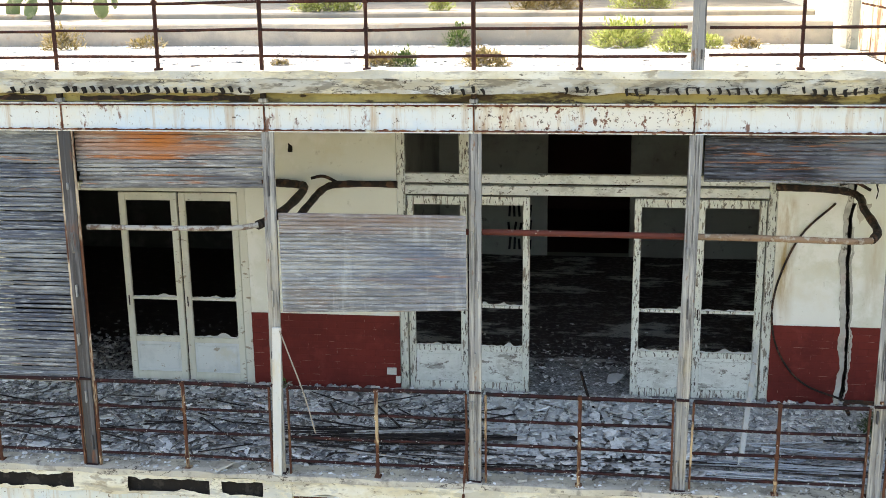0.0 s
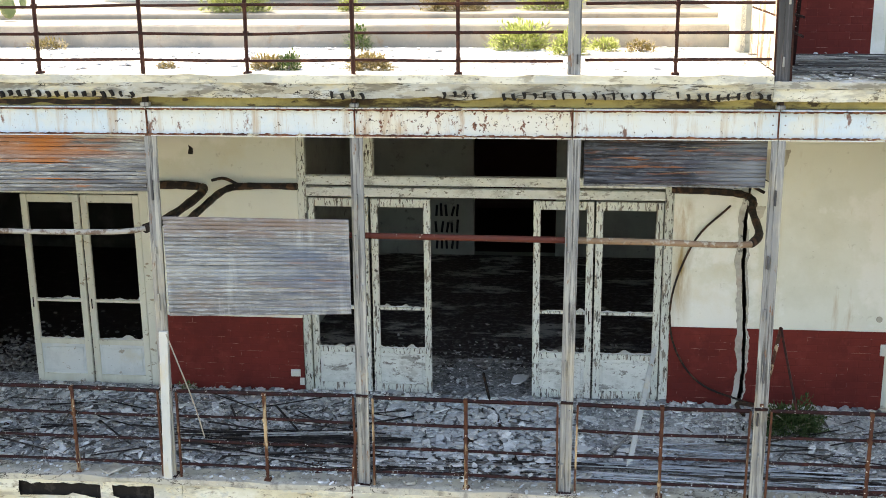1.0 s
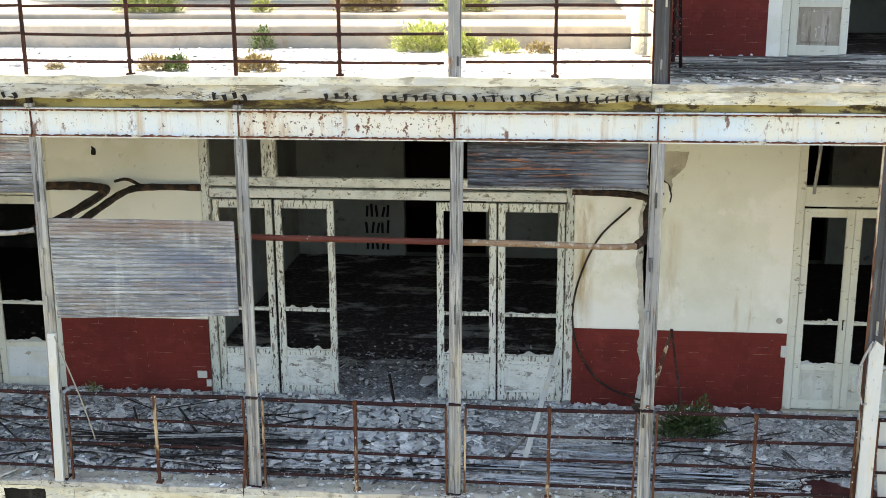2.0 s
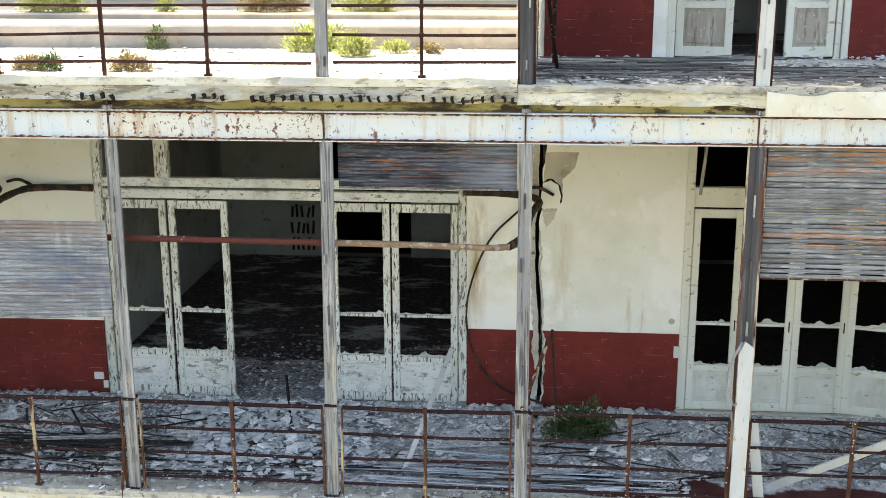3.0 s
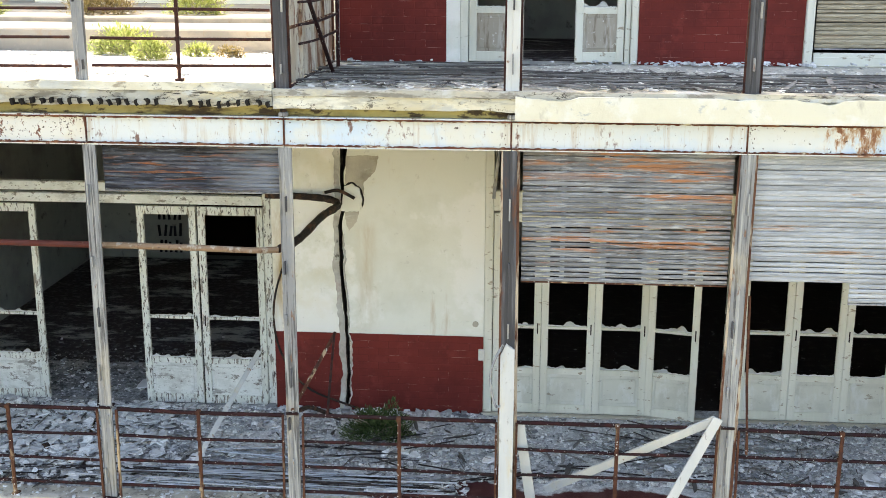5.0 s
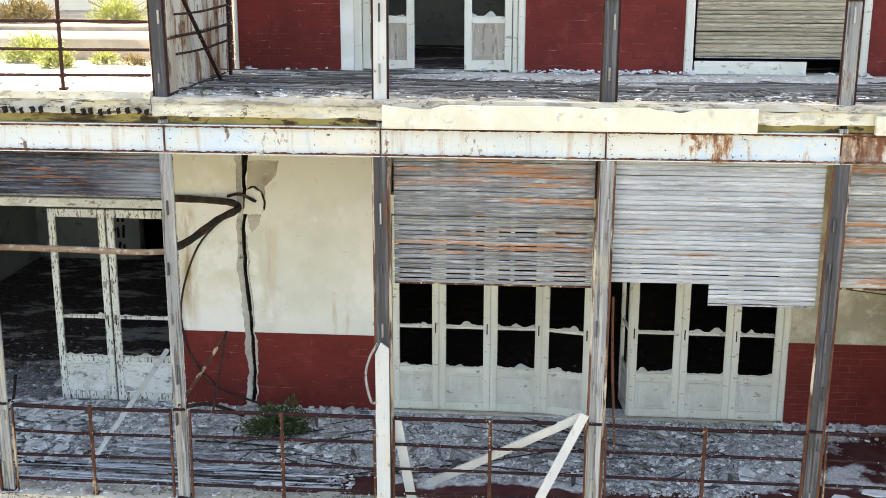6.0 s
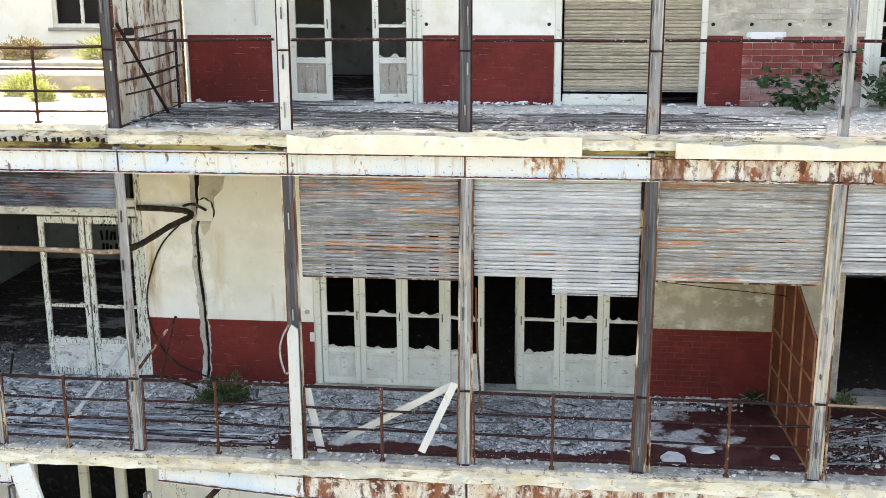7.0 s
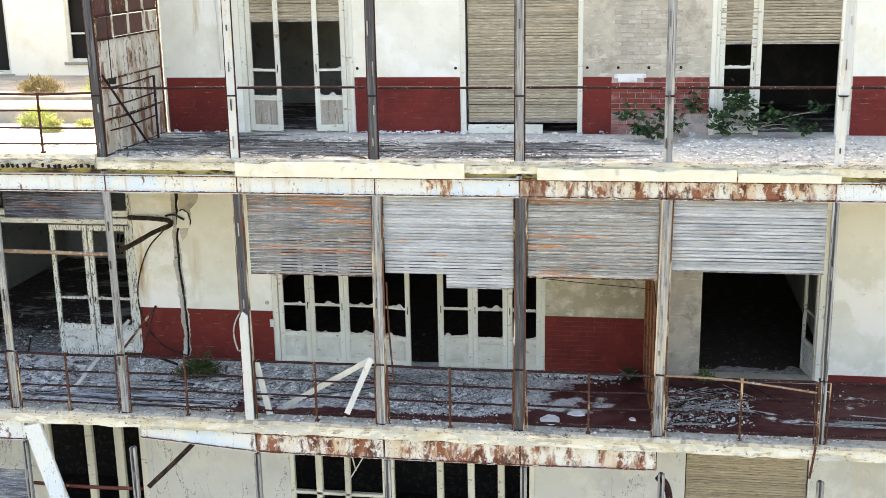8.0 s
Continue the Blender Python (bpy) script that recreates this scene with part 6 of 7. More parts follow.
solo("dark_lump", lump, tube_dark, (0, 0, 0), "dark charred lump lying on the rubble", "lump").location = (0.72, 0.95, 0.08)


# ---- terrace slab: exposed hollow tiles under the broken edge ----
rnd = random.Random(5)
teeth = thing("rib_row", (-2, -0.1, 3.98), "broken hollow tile ribs exposed under the terrace slab", "ribs")
x = -6.4
while x < 3.6:
    dense = x < -2.35 or 0.6 < x or noise.noise((x * 1.6, 1.0, 2.0)) > 0.1
    if dense:
        bm = B()
        w, h = rnd.uniform(0.020, 0.032), rnd.uniform(0.05, 0.065)
        top = 4.078 + rnd.uniform(-0.012, 0.012)
        sl, hook = rnd.uniform(0.0, 0.03), rnd.uniform(-0.012, 0.02)
        rows = []
        for j in range(5):
            t = j / 4
            cx = x + sl * (t - 0.5) + hook * 4 * t * (1 - t)
            ww = w * (1.0 - 0.35 * t) / 2
            z = top - h * t
            rows.append([bm.verts.new(p) for p in ((cx - ww, -0.165, z), (cx + ww, -0.165, z + 0.008), (cx + ww, 0.0, z), (cx - ww, 0.0, z))])
        for a, b2 in zip(rows, rows[1:]):
            for q in range(4):
                bm.faces.new((a[q], a[(q + 1) % 4], b2[(q + 1) % 4], b2[q]))
        bm.faces.new(rows[0])
        bm.faces.new(rows[-1][::-1])
        part("rib", bm, dark_metal_and_void, teeth)
    x += rnd.uniform(0.085, 0.10) if rnd.random() > 0.07 else rnd.uniform(0.18, 0.35)
# ragged dark-brown strips stand in for the shaded gap under the slab
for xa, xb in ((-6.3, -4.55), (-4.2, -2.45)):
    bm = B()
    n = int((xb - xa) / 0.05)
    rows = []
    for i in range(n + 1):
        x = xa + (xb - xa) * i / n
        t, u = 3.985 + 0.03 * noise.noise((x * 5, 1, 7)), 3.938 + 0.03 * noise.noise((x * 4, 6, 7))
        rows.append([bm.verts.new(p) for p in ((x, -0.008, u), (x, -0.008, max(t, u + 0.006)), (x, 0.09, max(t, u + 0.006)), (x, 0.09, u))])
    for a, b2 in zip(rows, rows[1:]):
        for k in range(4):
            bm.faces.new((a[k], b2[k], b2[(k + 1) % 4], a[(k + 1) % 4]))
    solo("soffit_gap", bm, tube_dark, ((xa + xb) / 2, 0, 3.93), "ragged dark-brown strip standing in for the shaded gap under the slab", "gap", kind="structure")
# cream fascia boards, broken at their ends
for xa, xb, cut in ((5.83, 9.27, 0.0), (10.32, 13.1, 0.05), (13.12, 14.5, 0.10)):
    bm = B()
    n = int((xb - xa) / 0.07)
    rows = []
    for i in range(n + 1):
        x = xa + (xb - xa) * i / n
        top = 4.145 - cut - max(0, 0.07 * noise.noise((x * 1.7, 3, 1)) + 0.03 * noise.noise((x * 6, 3, 4)))
        rows.append([bm.verts.new(p) for p in ((x, -0.15, 3.925), (x, -0.15, top), (x, -0.09, top), (x, -0.09, 3.925))])
    for a, b2 in zip(rows, rows[1:]):
        for k in range(4):
            bm.faces.new((a[k], b2[k], b2[(k + 1) % 4], a[(k + 1) % 4]))
    bm.faces.new(rows[0])
    bm.faces.new(rows[-1][::-1])
    solo("fascia", bm, fascia_paint, ((xa + xb) / 2, -0.12, 3.92), "cream plaster fascia with a chipped upper edge", "fascia", kind="structure")

# ---- awning frames ----
ob = thing("awning", (-3.4, 1.2, 2.6), "bent awning frame of flaking grey tube", "awning", "awnings")
bm = B()
tube(bm, bezier([(-4.32, 0.15, 2.60), (-3.4, 0.15, 2.60), (-2.75, 0.15, 2.615), (-2.5, 0.2, 2.64)], 6), 0.028, 8, 0.06)
part("front_bar", bm, tube_grey, ob)
bm = B()
tube(bm, bezier([(-2.5, 0.2, 2.64), (-2.40, 0.6, 2.66), (-2.42, 1.5, 2.66), (-2.50, 2.1, 2.65), (-2.62, 2.26, 2.65), (-2.9, 2.29, 2.66), (-3.3, 2.30, 2.65)], 6), 0.048, 8, 0.12)
part("arm", bm, tube_dark, ob)
ob = thing("awning", (1.0, 1.2, 2.6), "long awning frame of rusted red and dark tube", "awning", "awnings")
bm = B()
tube(bm, bezier([(-1.42, 2.29, 2.66), (-2.0, 2.28, 2.66), (-2.24, 2.1, 2.65), (-2.22, 1.2, 2.64), (-2.18, 0.3, 2.62)], 6), 0.042, 8, 0.12)
part("arm", bm, tube_dark, ob)
bm = B()
tube(bm, [(-2.18, 0.3, 2.62), (-1.9, 0.15, 2.61), (-0.2, 0.15, 2.62), (0.8, 0.15, 2.615), (1.78, 0.15, 2.61)], 0.032, 8, 0.05)
part("front_bar", bm, tube_red, ob)
bm = B()
tube(bm, bezier([(1.78, 0.15, 2.61), (2.6, 0.15, 2.605), (3.3, 0.15, 2.59), (3.55, 0.22, 2.585)], 6), 0.032, 8, 0.06)
part("front_bar", bm, tube_brown, ob)
bm = B()
tube(bm, bezier([(3.55, 0.22, 2.585), (3.68, 0.6, 2.60), (3.74, 1.5, 2.62), (3.82, 2.05, 2.62), (3.72, 2.24, 2.65), (3.4, 2.29, 2.67), (2.95, 2.30, 2.68)], 6), 0.042, 8, 0.12)
part("arm", bm, tube_dark, ob)
for xx in (-2.32, 3.78):
    bm = B()
    tube(bm, bezier([(xx - 0.14, 2.3, 2.72), (xx + 0.02, 2.28, 2.75), (xx + 0.2, 2.3, 2.66)], 4), 0.02, 6)
    part("bracket", bm, tube_dark, ob)

# ---- boards, strips and cables about the posts ----
def board(a, b2, w, d, mat, label, twist=0.0, pointed=False, name="board", group="white boards"):
    a, b2 = Vector(a), Vector(b2)
    L = (b2 - a).length
    bm = B()
    hw = w / 2
    prof = [(-hw, 0), (hw, 0), (hw, L - (0.12 if pointed else 0)), (hw * 0.2 if pointed else hw, L), (-hw, L - (0.06 if pointed else 0))]
    fr = [bm.verts.new((x, -d / 2, z)) for x, z in prof]
    bk = [bm.verts.new((x, d / 2, z)) for x, z in prof]
    bm.faces.new(fr)
    bm.faces.new(bk[::-1])
    for k in range(len(prof)):
        bm.faces.new((fr[k], bk[k], bk[(k + 1) % len(prof)], fr[(k + 1) % len(prof)]))
    ax = (b2 - a).normalized()
    side = ax.cross(Vector((0, 1, 0))).normalized()
    nrm = side.cross(ax).normalized()
    m = Matrix.Translation(a) @ Matrix(((side.x, -nrm.x, ax.x, 0), (side.y, -nrm.y, ax.y, 0), (side.z, -nrm.z, ax.z, 0), (0, 0, 0, 1))) @ pose(0, 0, 0, 0, 0, twist)
    bmesh.ops.transform(bm, matrix=m, verts=bm.verts)
    return solo(name, bm, mat, tuple(a), label, "board", group)


board((-2.345, -0.105, -0.05), (-2.275, -0.105, 1.64), 0.088, 0.03, post_white, "white painted metal cover strip on a gallery post")
board((5.80, -0.115, 0.02), (5.80, -0.115, 1.80), 0.135, 0.035, post_white, "white painted cover board on a post, top torn to a point", pointed=True)
board((6.06, 0.10, 0.03), (5.92, -0.02, 0.98), 0.10, 0.02, post_white, "white board leaning behind the post")
board((6.20, 0.45, 0.03), (7.78, -0.12, 1.10), 0.088, 0.025, post_white, "white painted board fallen across the railing", twist=8)
board((7.38, -0.13, 0.20), (7.80, -0.15, 1.13), 0.092, 0.025, post_white, "white painted board hanging over the railing")
board((2.46, 0.45, 0.05), (2.82, 2.24, 0.80), 0.055, 0.02, post_white, "pale grey strip leaning on the peeling door")


def cable(pts, r, mat, label, name="cable", steps=6):
    bm = B()
    tube(bm, bezier(pts, steps), r, 6)
    return solo(name, bm, mat, tuple(pts[0]), label, "cable", "loose cables")


cable([(-2.24, -0.13, 1.62), (-2.13, -0.14, 1.3), (-2.03, -0.14, 1.0), (-1.97, -0.12, 0.75), (-1.92, -0.1, 0.50)], 0.007, twig_mat, "thin white strip hanging from the post", "hanging_strip")
cable([(5.76, -0.14, 1.80), (5.68, -0.16, 1.65), (5.64, -0.16, 1.45), (5.69, -0.16, 1.2), (5.74, -0.15, 1.18)], 0.013, post_metal, "white strip curled off the post", "hanging_strip")
cable([(3.62, W - 0.04, 2.5), (3.25, W - 0.03, 2.1), (3.02, W - 0.03, 1.5), (3.0, W - 0.03, 1.0), (3.14, W - 0.035, 0.6), (3.42, W - 0.05, 0.3), (3.95, W - 0.08, 0.11)], 0.013, tube_dark, "thick dark cable looping down the wall")
cable([(3.70, -0.06, 1.03), (3.845, 0.37, 1.29), (3.99, 0.8, 1.55)], 0.020, rust_orange, "rusted rod leaning from the post towards the wall", "rusted_rod")
cable([(4.04, -0.03, 0.98), (3.985, 0.78, 1.56)], 0.013, rust_plain, "second rusted rod standing on the rail against the leaning one", "rusted_rod", 2)
cable([(3.74, -0.05, 1.02), (3.65, 1.17, 0.55), (3.83, 1.85, 0.14)], 0.024, tube_dark, "dark bundle of cable sagging from the post", "cable")
cable([(10.13, 0.05, 2.43), (10.9, 0.6, 2.2), (11.8, 1.4, 1.9), (12.06, 1.9, 1.72)], 0.006, dark_metal_and_void, "thin sagging wire under the shutter")
cable([(1.30, 0.5, 0.06), (1.1, 1.2, 0.09), (0.9, 2.0, 0.12), (0.78, 2.4, 0.34)], 0.018, tube_dark, "dark rod lying through the doorway", "rusted_rod")
cable([(12.22, -0.06, 0.99), (12.9, -0.07, 0.98), (13.6, -0.08, 0.92), (14.38, -0.08, 0.82)], 0.016, tube_brown, "bent flaking rail hanging along the railing", "bent_rail")
cable([(8.04, 0.0, 2.3), (8.06, -0.02, 1.6), (8.10, -0.03, 0.95), (8.11, -0.03, 0.72)], 0.014, rust_orange, "loose shutter guide hanging beside the post", "loose_guide")
cable([(14.40, -0.13, 1.0), (14.41, -0.15, 0.2), (14.34, -0.14, -0.5)], 0.02, rust_orange, "loose rusted guide hanging from the post", "loose_guide")
cable([(-0.33, -0.06, 0.6), (-0.36, -0.09, 0.2), (-0.38, -0.12, -0.15)], 0.016, rust_orange, "loose rusted guide hanging from the post", "loose_guide")
cable([(4.78, W - 0.03, 6.9), (4.82, W - 0.03, 6.1), (4.83, W - 0.03, 5.25)], 0.02, plastic_white, "pale conduit on the upper wall", "conduit")
cable([(5.2, W - 0.4, 3.965), (5.6, W - 0.3, 3.5), (5.58, W - 0.35, 2.75)], 0.02, post_metal, "torn metal strip hanging under the ceiling", "hanging_strip")

# ---- wall fittings ----
def plate(x, z, w, h, mat, label, name="switch_plate", d=0.012, y=W):
    bm = B()
    box(bm, x - w / 2, x + w / 2, y - d, y + 0.002, z - h / 2, z + h / 2, 0.003)
    return solo(name, bm, mat, (x, y, z - h / 2), label, "fitting", "wall fittings")


plate(5.45, 0.80, 0.075, 0.14, plastic_white, "white switch plate on the red dado", d=0.03)
plate(-1.55, 0.29, 0.12, 0.09, plastic_white, "cream patch plate on the red dado", d=0.03)
plate(-1.47, 0.18, 0.06, 0.09, plastic_white, "cream patch plate on the red dado", d=0.03)


def round_box(x, z, r, mat, label, y=W, name="socket_box"):
    bm = B()
    tube(bm, [(x, y - 0.012, z), (x, y + 0.002, z)], r, 12)
    solo(name, bm, mat, (x, y, z - r), label, "socket", "wall fittings")


for x, mt in ((5.10, cream), (5.19, cream), (5.28, cream), (5.375, plaster_grey)):
    round_box(x, 1.17, 0.036, mt, "round plastered-over socket box on the wall")
bm = B()
box(bm, 11.42, 11.72, W - 0.028, W - 0.01, 5.04, 5.13, 0.004)
box(bm, 11.36, 11.86, W - 0.026, W - 0.01, 5.10, 5.17, 0.004)
solo("plaster_patch", bm, white_flake, (11.6, W, 5.04), "white plaster remaining along the dado top", "plaster patch", "plaster patches")
for x in (7.16, 8.80, 10.93, 11.42, 11.90, 12.4):
    round_box(x, 5.265, 0.024, dark_metal_and_void, "small dark round vent in the upper wall", name="round_vent")
# broken plaster about the awning bracket and the crack
def flake_of_wall(outline, depth, mat, label, name="plaster_patch"):
    """A flat broken piece on the wall, standing out by its depth, with crumbling edges."""
    rr = random.Random(int(outline[0][0] * 97 + outline[0][1] * 31))
    ring = []
    for (xa, za), (xb, zb) in zip(outline, outline[1:] + outline[:1]):
        n = max(1, int(math.hypot(xb - xa, zb - za) / 0.025))
        ring += [(xa + (xb - xa) * k / n + rr.uniform(-0.007, 0.007), za + (zb - za) * k / n + rr.uniform(-0.007, 0.007)) for k in range(n)]
    bm = B()
    fr = [bm.verts.new((x, W - depth, z)) for x, z in ring]
    bk = [bm.verts.new((x, W + 0.002, z)) for x, z in ring]
    bm.faces.new(fr)
    for k in range(len(ring)):
        bm.faces.new((fr[k], fr[(k + 1) % len(ring)], bk[(k + 1) % len(ring)], bk[k]))
    solo(name, bm, mat, (outline[0][0], W, outline[0][1]), label, "plaster patch", "plaster patches")


flake_of_wall(((3.884, 3.142), (4.255, 3.148), (4.215, 2.959), (4.075, 2.834), (4.083, 2.684), (4.029, 2.711), (3.952, 2.825), (3.863, 2.810)), 0.004, plaster_grey, "bare grey render where the plaster fell by the crack")
# flat black patch on the wall, painted for the shade behind the lump
flake_of_wall(((3.856, 2.789), (3.899, 2.838), (3.966, 2.832), (4.045, 2.766), (4.082, 2.657), (4.064, 2.547), (4.029, 2.697), (3.944, 2.791)), 0.007, dark_metal_and_void, "flat near-black patch painted for the shade behind the loose plaster", "cavity")
flake_of_wall(((3.816, 2.501), (4.042, 2.505), (4.061, 2.657), (4.032, 2.765), (3.939, 2.825), (3.856, 2.789)), 0.035, cream, "loose cream plaster lump under the crack")
flake_of_wall(((3.857, 2.488), (4.021, 2.491), (3.989, 2.366), (3.902, 2.254), (3.872, 2.350)), 0.006, plaster_grey, "bare grey render below the loose lump")
# hole drawn as a flat patch, its shade given by black colour
flake_of_wall(((-2.745, 3.03), (-2.70, 3.02), (-2.69, 3.09), (-2.735, 3.13)), 0.008, dark_metal_and_void, "small flat near-black patch painted as a shaded hole in the plaster", "cavity")
# bare render strip along the crack
bm = B()
for k in range(110):
    a, b2 = 0.06 + 3.6 * k / 110, 0.06 + 3.6 * (k + 1) / 110
    wa, wb = (0.066 + 0.035 * noise.noise((2, 2, z * 3.0)) + 0.012 * noise.noise((2, 5, z * 15)) for z in (a, b2))
    bm.faces.new([bm.verts.new(p) for p in ((crack_left(a) - wa, W - 0.016, a), (crack_left(a) - 0.003, W - 0.018, a), (crack_left(b2) - 0.003, W - 0.018, b2), (crack_left(b2) - wb, W - 0.016, b2))])
    if a < 2.2:
        va, vb = (0.024 + 0.02 * noise.noise((6, 2, z * 3.3)) + 0.008 * noise.noise((6, 5, z * 17)) for z in (a, b2))
        bm.faces.new([bm.verts.new(p) for p in ((crack_right(a) + 0.003, W - 0.018, a), (crack_right(a) + va, W - 0.016, a), (crack_right(b2) + vb, W - 0.016, b2), (crack_right(b2) + 0.003, W - 0.018, b2))])
bmesh.ops.remove_doubles(bm, verts=bm.verts, dist=0.0005)
bmesh.ops.solidify(bm, geom=bm.faces, thickness=0.014)
solo("crack_strip", bm, crack_render, (3.7, W, 0.06), "bare crumbling render along the wall crack", "render strip", kind="structure")
# black sheet added behind the crack in place of the shade in its depth
bm = B()
box(bm, 3.3, 4.3, W + T + 0.002, W + T + 0.05, 0.03, 3.58)
solo("crack_back", bm, dark_metal_and_void, (3.8, W + T, 0.03), "near-black sheet behind the wall crack, standing in for shade", "void", kind="structure")
# sprayed tag on the room's back wall, as plain strokes
rnd = random.Random(9)
tag = thing("sprayed_tag", (-0.45, 9.09, 0.2), "black sprayed strokes on the room's back wall", "graffiti")
for row in range(3):
    z0 = 0.74 - row * 0.30
    for k in range(5):
        bm = B()
        xa = -0.60 + k * 0.092
        bar(bm, (xa, 9.092, z0), (xa + rnd.uniform(-0.02, 0.05), 9.092, z0 + rnd.uniform(0.17, 0.24)), 0.04, 0.04)
        part("stroke", bm, black_paint, tag)

# ---- red panel across the gallery ----
panel_edge = surface("tan_rust_edge", (0.33, 0.165, 0.085), (((0.22, 0.08, 0.04), 7.0, 0.5, 0.62, ONE, 0.9),), bump=0.4)
ob = thing("partition_panel", (12.07, 1.3, 0.05), "rust-red steel partition panel across the gallery", "partition")
bm = B()
edge = [(0.20, 0.06), (2.35, 0.06), (2.35, 2.55), (0.20, 1.70)]
faces = [[bm.verts.new((12.105 - 0.065 * y + dx, y, z)) for y, z in edge] for dx in (0.0, 0.02)]
bm.faces.new(faces[0])
bm.faces.new(faces[1][::-1])
for k in range(4):
    bm.faces.new((faces[0][k], faces[0][(k + 1) % 4], faces[1][(k + 1) % 4], faces[1][k]))
part("sheet", bm, panel_rust, ob)
for y in (0.21, 0.75, 1.28, 1.82, 2.34):
    bm = B()
    bar(bm, (12.095 - 0.065 * y, y, 0.05), (12.095 - 0.065 * y, y, 1.62 + 0.395 * y), 0.02, 0.032)
    part("upright", bm, panel_edge, ob)
for z in (0.07, 0.62, 1.17, 1.73):
    bm = B()
    bar(bm, (12.092 - 0.013, 0.2, z), (12.092 - 0.153, 2.35, z + (0.84 if z > 1.7 else 0)), 0.018, 0.03)
    part("cross_rail", bm, panel_edge, ob)
bm = B()
box(bm, 10.275, 11.96, W - 0.006, W + 0.002, 1.082, 3.5)
solo("plaster_coat", bm, tan_smeared, (11.1, W, 1.08), "tan plaster coat with whitish smears above the dado", "plaster", kind="structure")
bm = B()
box(bm, 12.12, 12.86, W - 0.045, W + 0.01, 0.05, 3.5, 0.02)
solo("pier", bm, plaster_grey, (12.4, W, 0.05), "dirty bare plaster pier beside the opening", "pier", kind="structure")
bm = B()
box(bm, 12.86, 14.9, W - 0.06, W + T, 0.03, 0.075, 0.01)
solo("threshold", bm, plaster_grey, (13.6, W, 0.03), "worn stone threshold", "threshold", kind="structure")
bm = B()
box(bm, 5.45, 10.2, W - 0.06, W + 0.02, 0.045, 0.078, 0.01)
solo("threshold", bm, plaster_grey, (7.8, W, 0.03), "worn stone threshold", "threshold", kind="structure")

# ---- screen between terrace and upper gallery ----
pane_red = surface("dirty_red_pane", (0.085, 0.018, 0.012), (((0.035, 0.012, 0.010), 4.0, 0.48, 0.60, ONE, 0.9), ((0.24, 0.09, 0.045), 11.0, 0.60, 0.66, ONE, 0.8)), rough=0.45, bump=0.2)
ob = thing("screen", (3.74, 1.15, ZU), "rusty white steel screen with dark red panes above", "screen")
ys = [-0.02 + 0.595 * k for k in range(5)]
zs = [ZU + 0.02, 4.72, 5.32, 5.92]
for k in range(4):
    for j in range(3):
        bm = B()
        box(bm, 3.735, 3.75, ys[k] + 0.012, ys[k + 1] - 0.012, zs[j] + 0.012, zs[j + 1] - 0.012, 0.004)
        part("sheet", bm, panel_white, ob)
    for j in range(5):
        bm = B()
        box(bm, 3.735, 3.745, ys[k] + 0.015, ys[k + 1] - 0.015, 5.94 + 0.34 * j, 5.94 + 0.34 * j + 0.31)
        part("pane", bm, panel_white if (k * 3 + j) % 7 == 2 else rust_orange if (k + 2 * j) % 6 == 3 else pane_red, ob, "dirty red-brown pane")
for y in ys:
    bm = B()
    box(bm, 3.75, 3.775, y - 0.015, y + 0.015, ZU + 0.01, 7.7)
    part("upright", bm, rust_orange if y > 2 or y < 0 else panel_white, ob)
for z in zs + [5.94 + 0.34 * j for j in range(1, 6)]:
    bm = B()
    box(bm, 3.75, 3.772, -0.02, 2.36, z - 0.013, z + 0.013)
    part("cross_rail", bm, rust_steel if z < 4.3 else rust_plain if z > 5.9 else rust_orange, ob)
ob = thing("return_railing", (3.9, 0.7, ZU), "broken rusted railing turning back along the screen", "railing")
for z in (5.22, 4.95, 4.75, 4.58):
    bm = B()
    tube(bm, bezier([(3.86, 0.0, z), (3.9, 0.7, z - 0.01), (3.95, 1.55, z + 0.02)], 4), 0.013, 6, 0.1)
    part("rail", bm, rust_steel, ob)
bm = B()
tube(bm, [(3.95, 1.55, ZU), (3.95, 1.55, 5.25)], 0.02, 6)
part("upright", bm, rust_steel, ob)
bm = B()
bar(bm, (3.82, -0.05, 5.42), (3.98, 1.05, ZU + 0.05), 0.035, 0.02)
part("brace", bm, rust_steel, ob)
bm = B()
box(bm, 3.86, 3.96, 0.05, 0.13, 5.27, 5.36, 0.01)
box(bm, 3.90, 3.912, 0.085, 0.095, 5.36, 7.9)
solo("junction_box", bm, dark_metal_and_void, (3.9, 0.08, 5.27), "small dark junction box hanging on its cable", "junction box")

# ---- storey below: fallen girder and braces ----
board((2.55, -0.12, -2.0), (2.08, -0.12, -0.24), 0.30, 0.05, beam_paint, "white steel girder length fallen at a slant", name="fallen_girder", group="fallen girders")
cable([(1.85, 0.1, -1.40), (2.8, 0.1, -1.42), (3.8, 0.1, -1.40)], 0.03, tube_red, "rusted tube across the storey below", "awning_tube")
cable([(3.9, 0.1, -1.36), (4.2, 0.5, -1.1), (4.62, 0.9, -0.7), (4.75, 1.0, -0.55)], 0.04, tube_dark, "dark bent awning arm below the slab", "awning_tube")
cable([(12.15, 0.0, -0.66), (12.3, 0.0, -0.85), (12.38, 0.0, -1.4)], 0.06, rust_steel, "rusted steel flap bent down at the girder's end", "bent_flap")
cable([(6.7, 2.2, -2.2), (7.0, 2.2, -1.7), (7.2, 2.2, -1.3)], 0.014, post_white, "pale broken slat in a lower window", "broken_slat")
cable([(6.5, 2.2, -1.5), (6.75, 2.2, -1.35), (6.9, 2.2, -1.9)], 0.012, post_white, "pale broken slat in a lower window", "broken_slat")

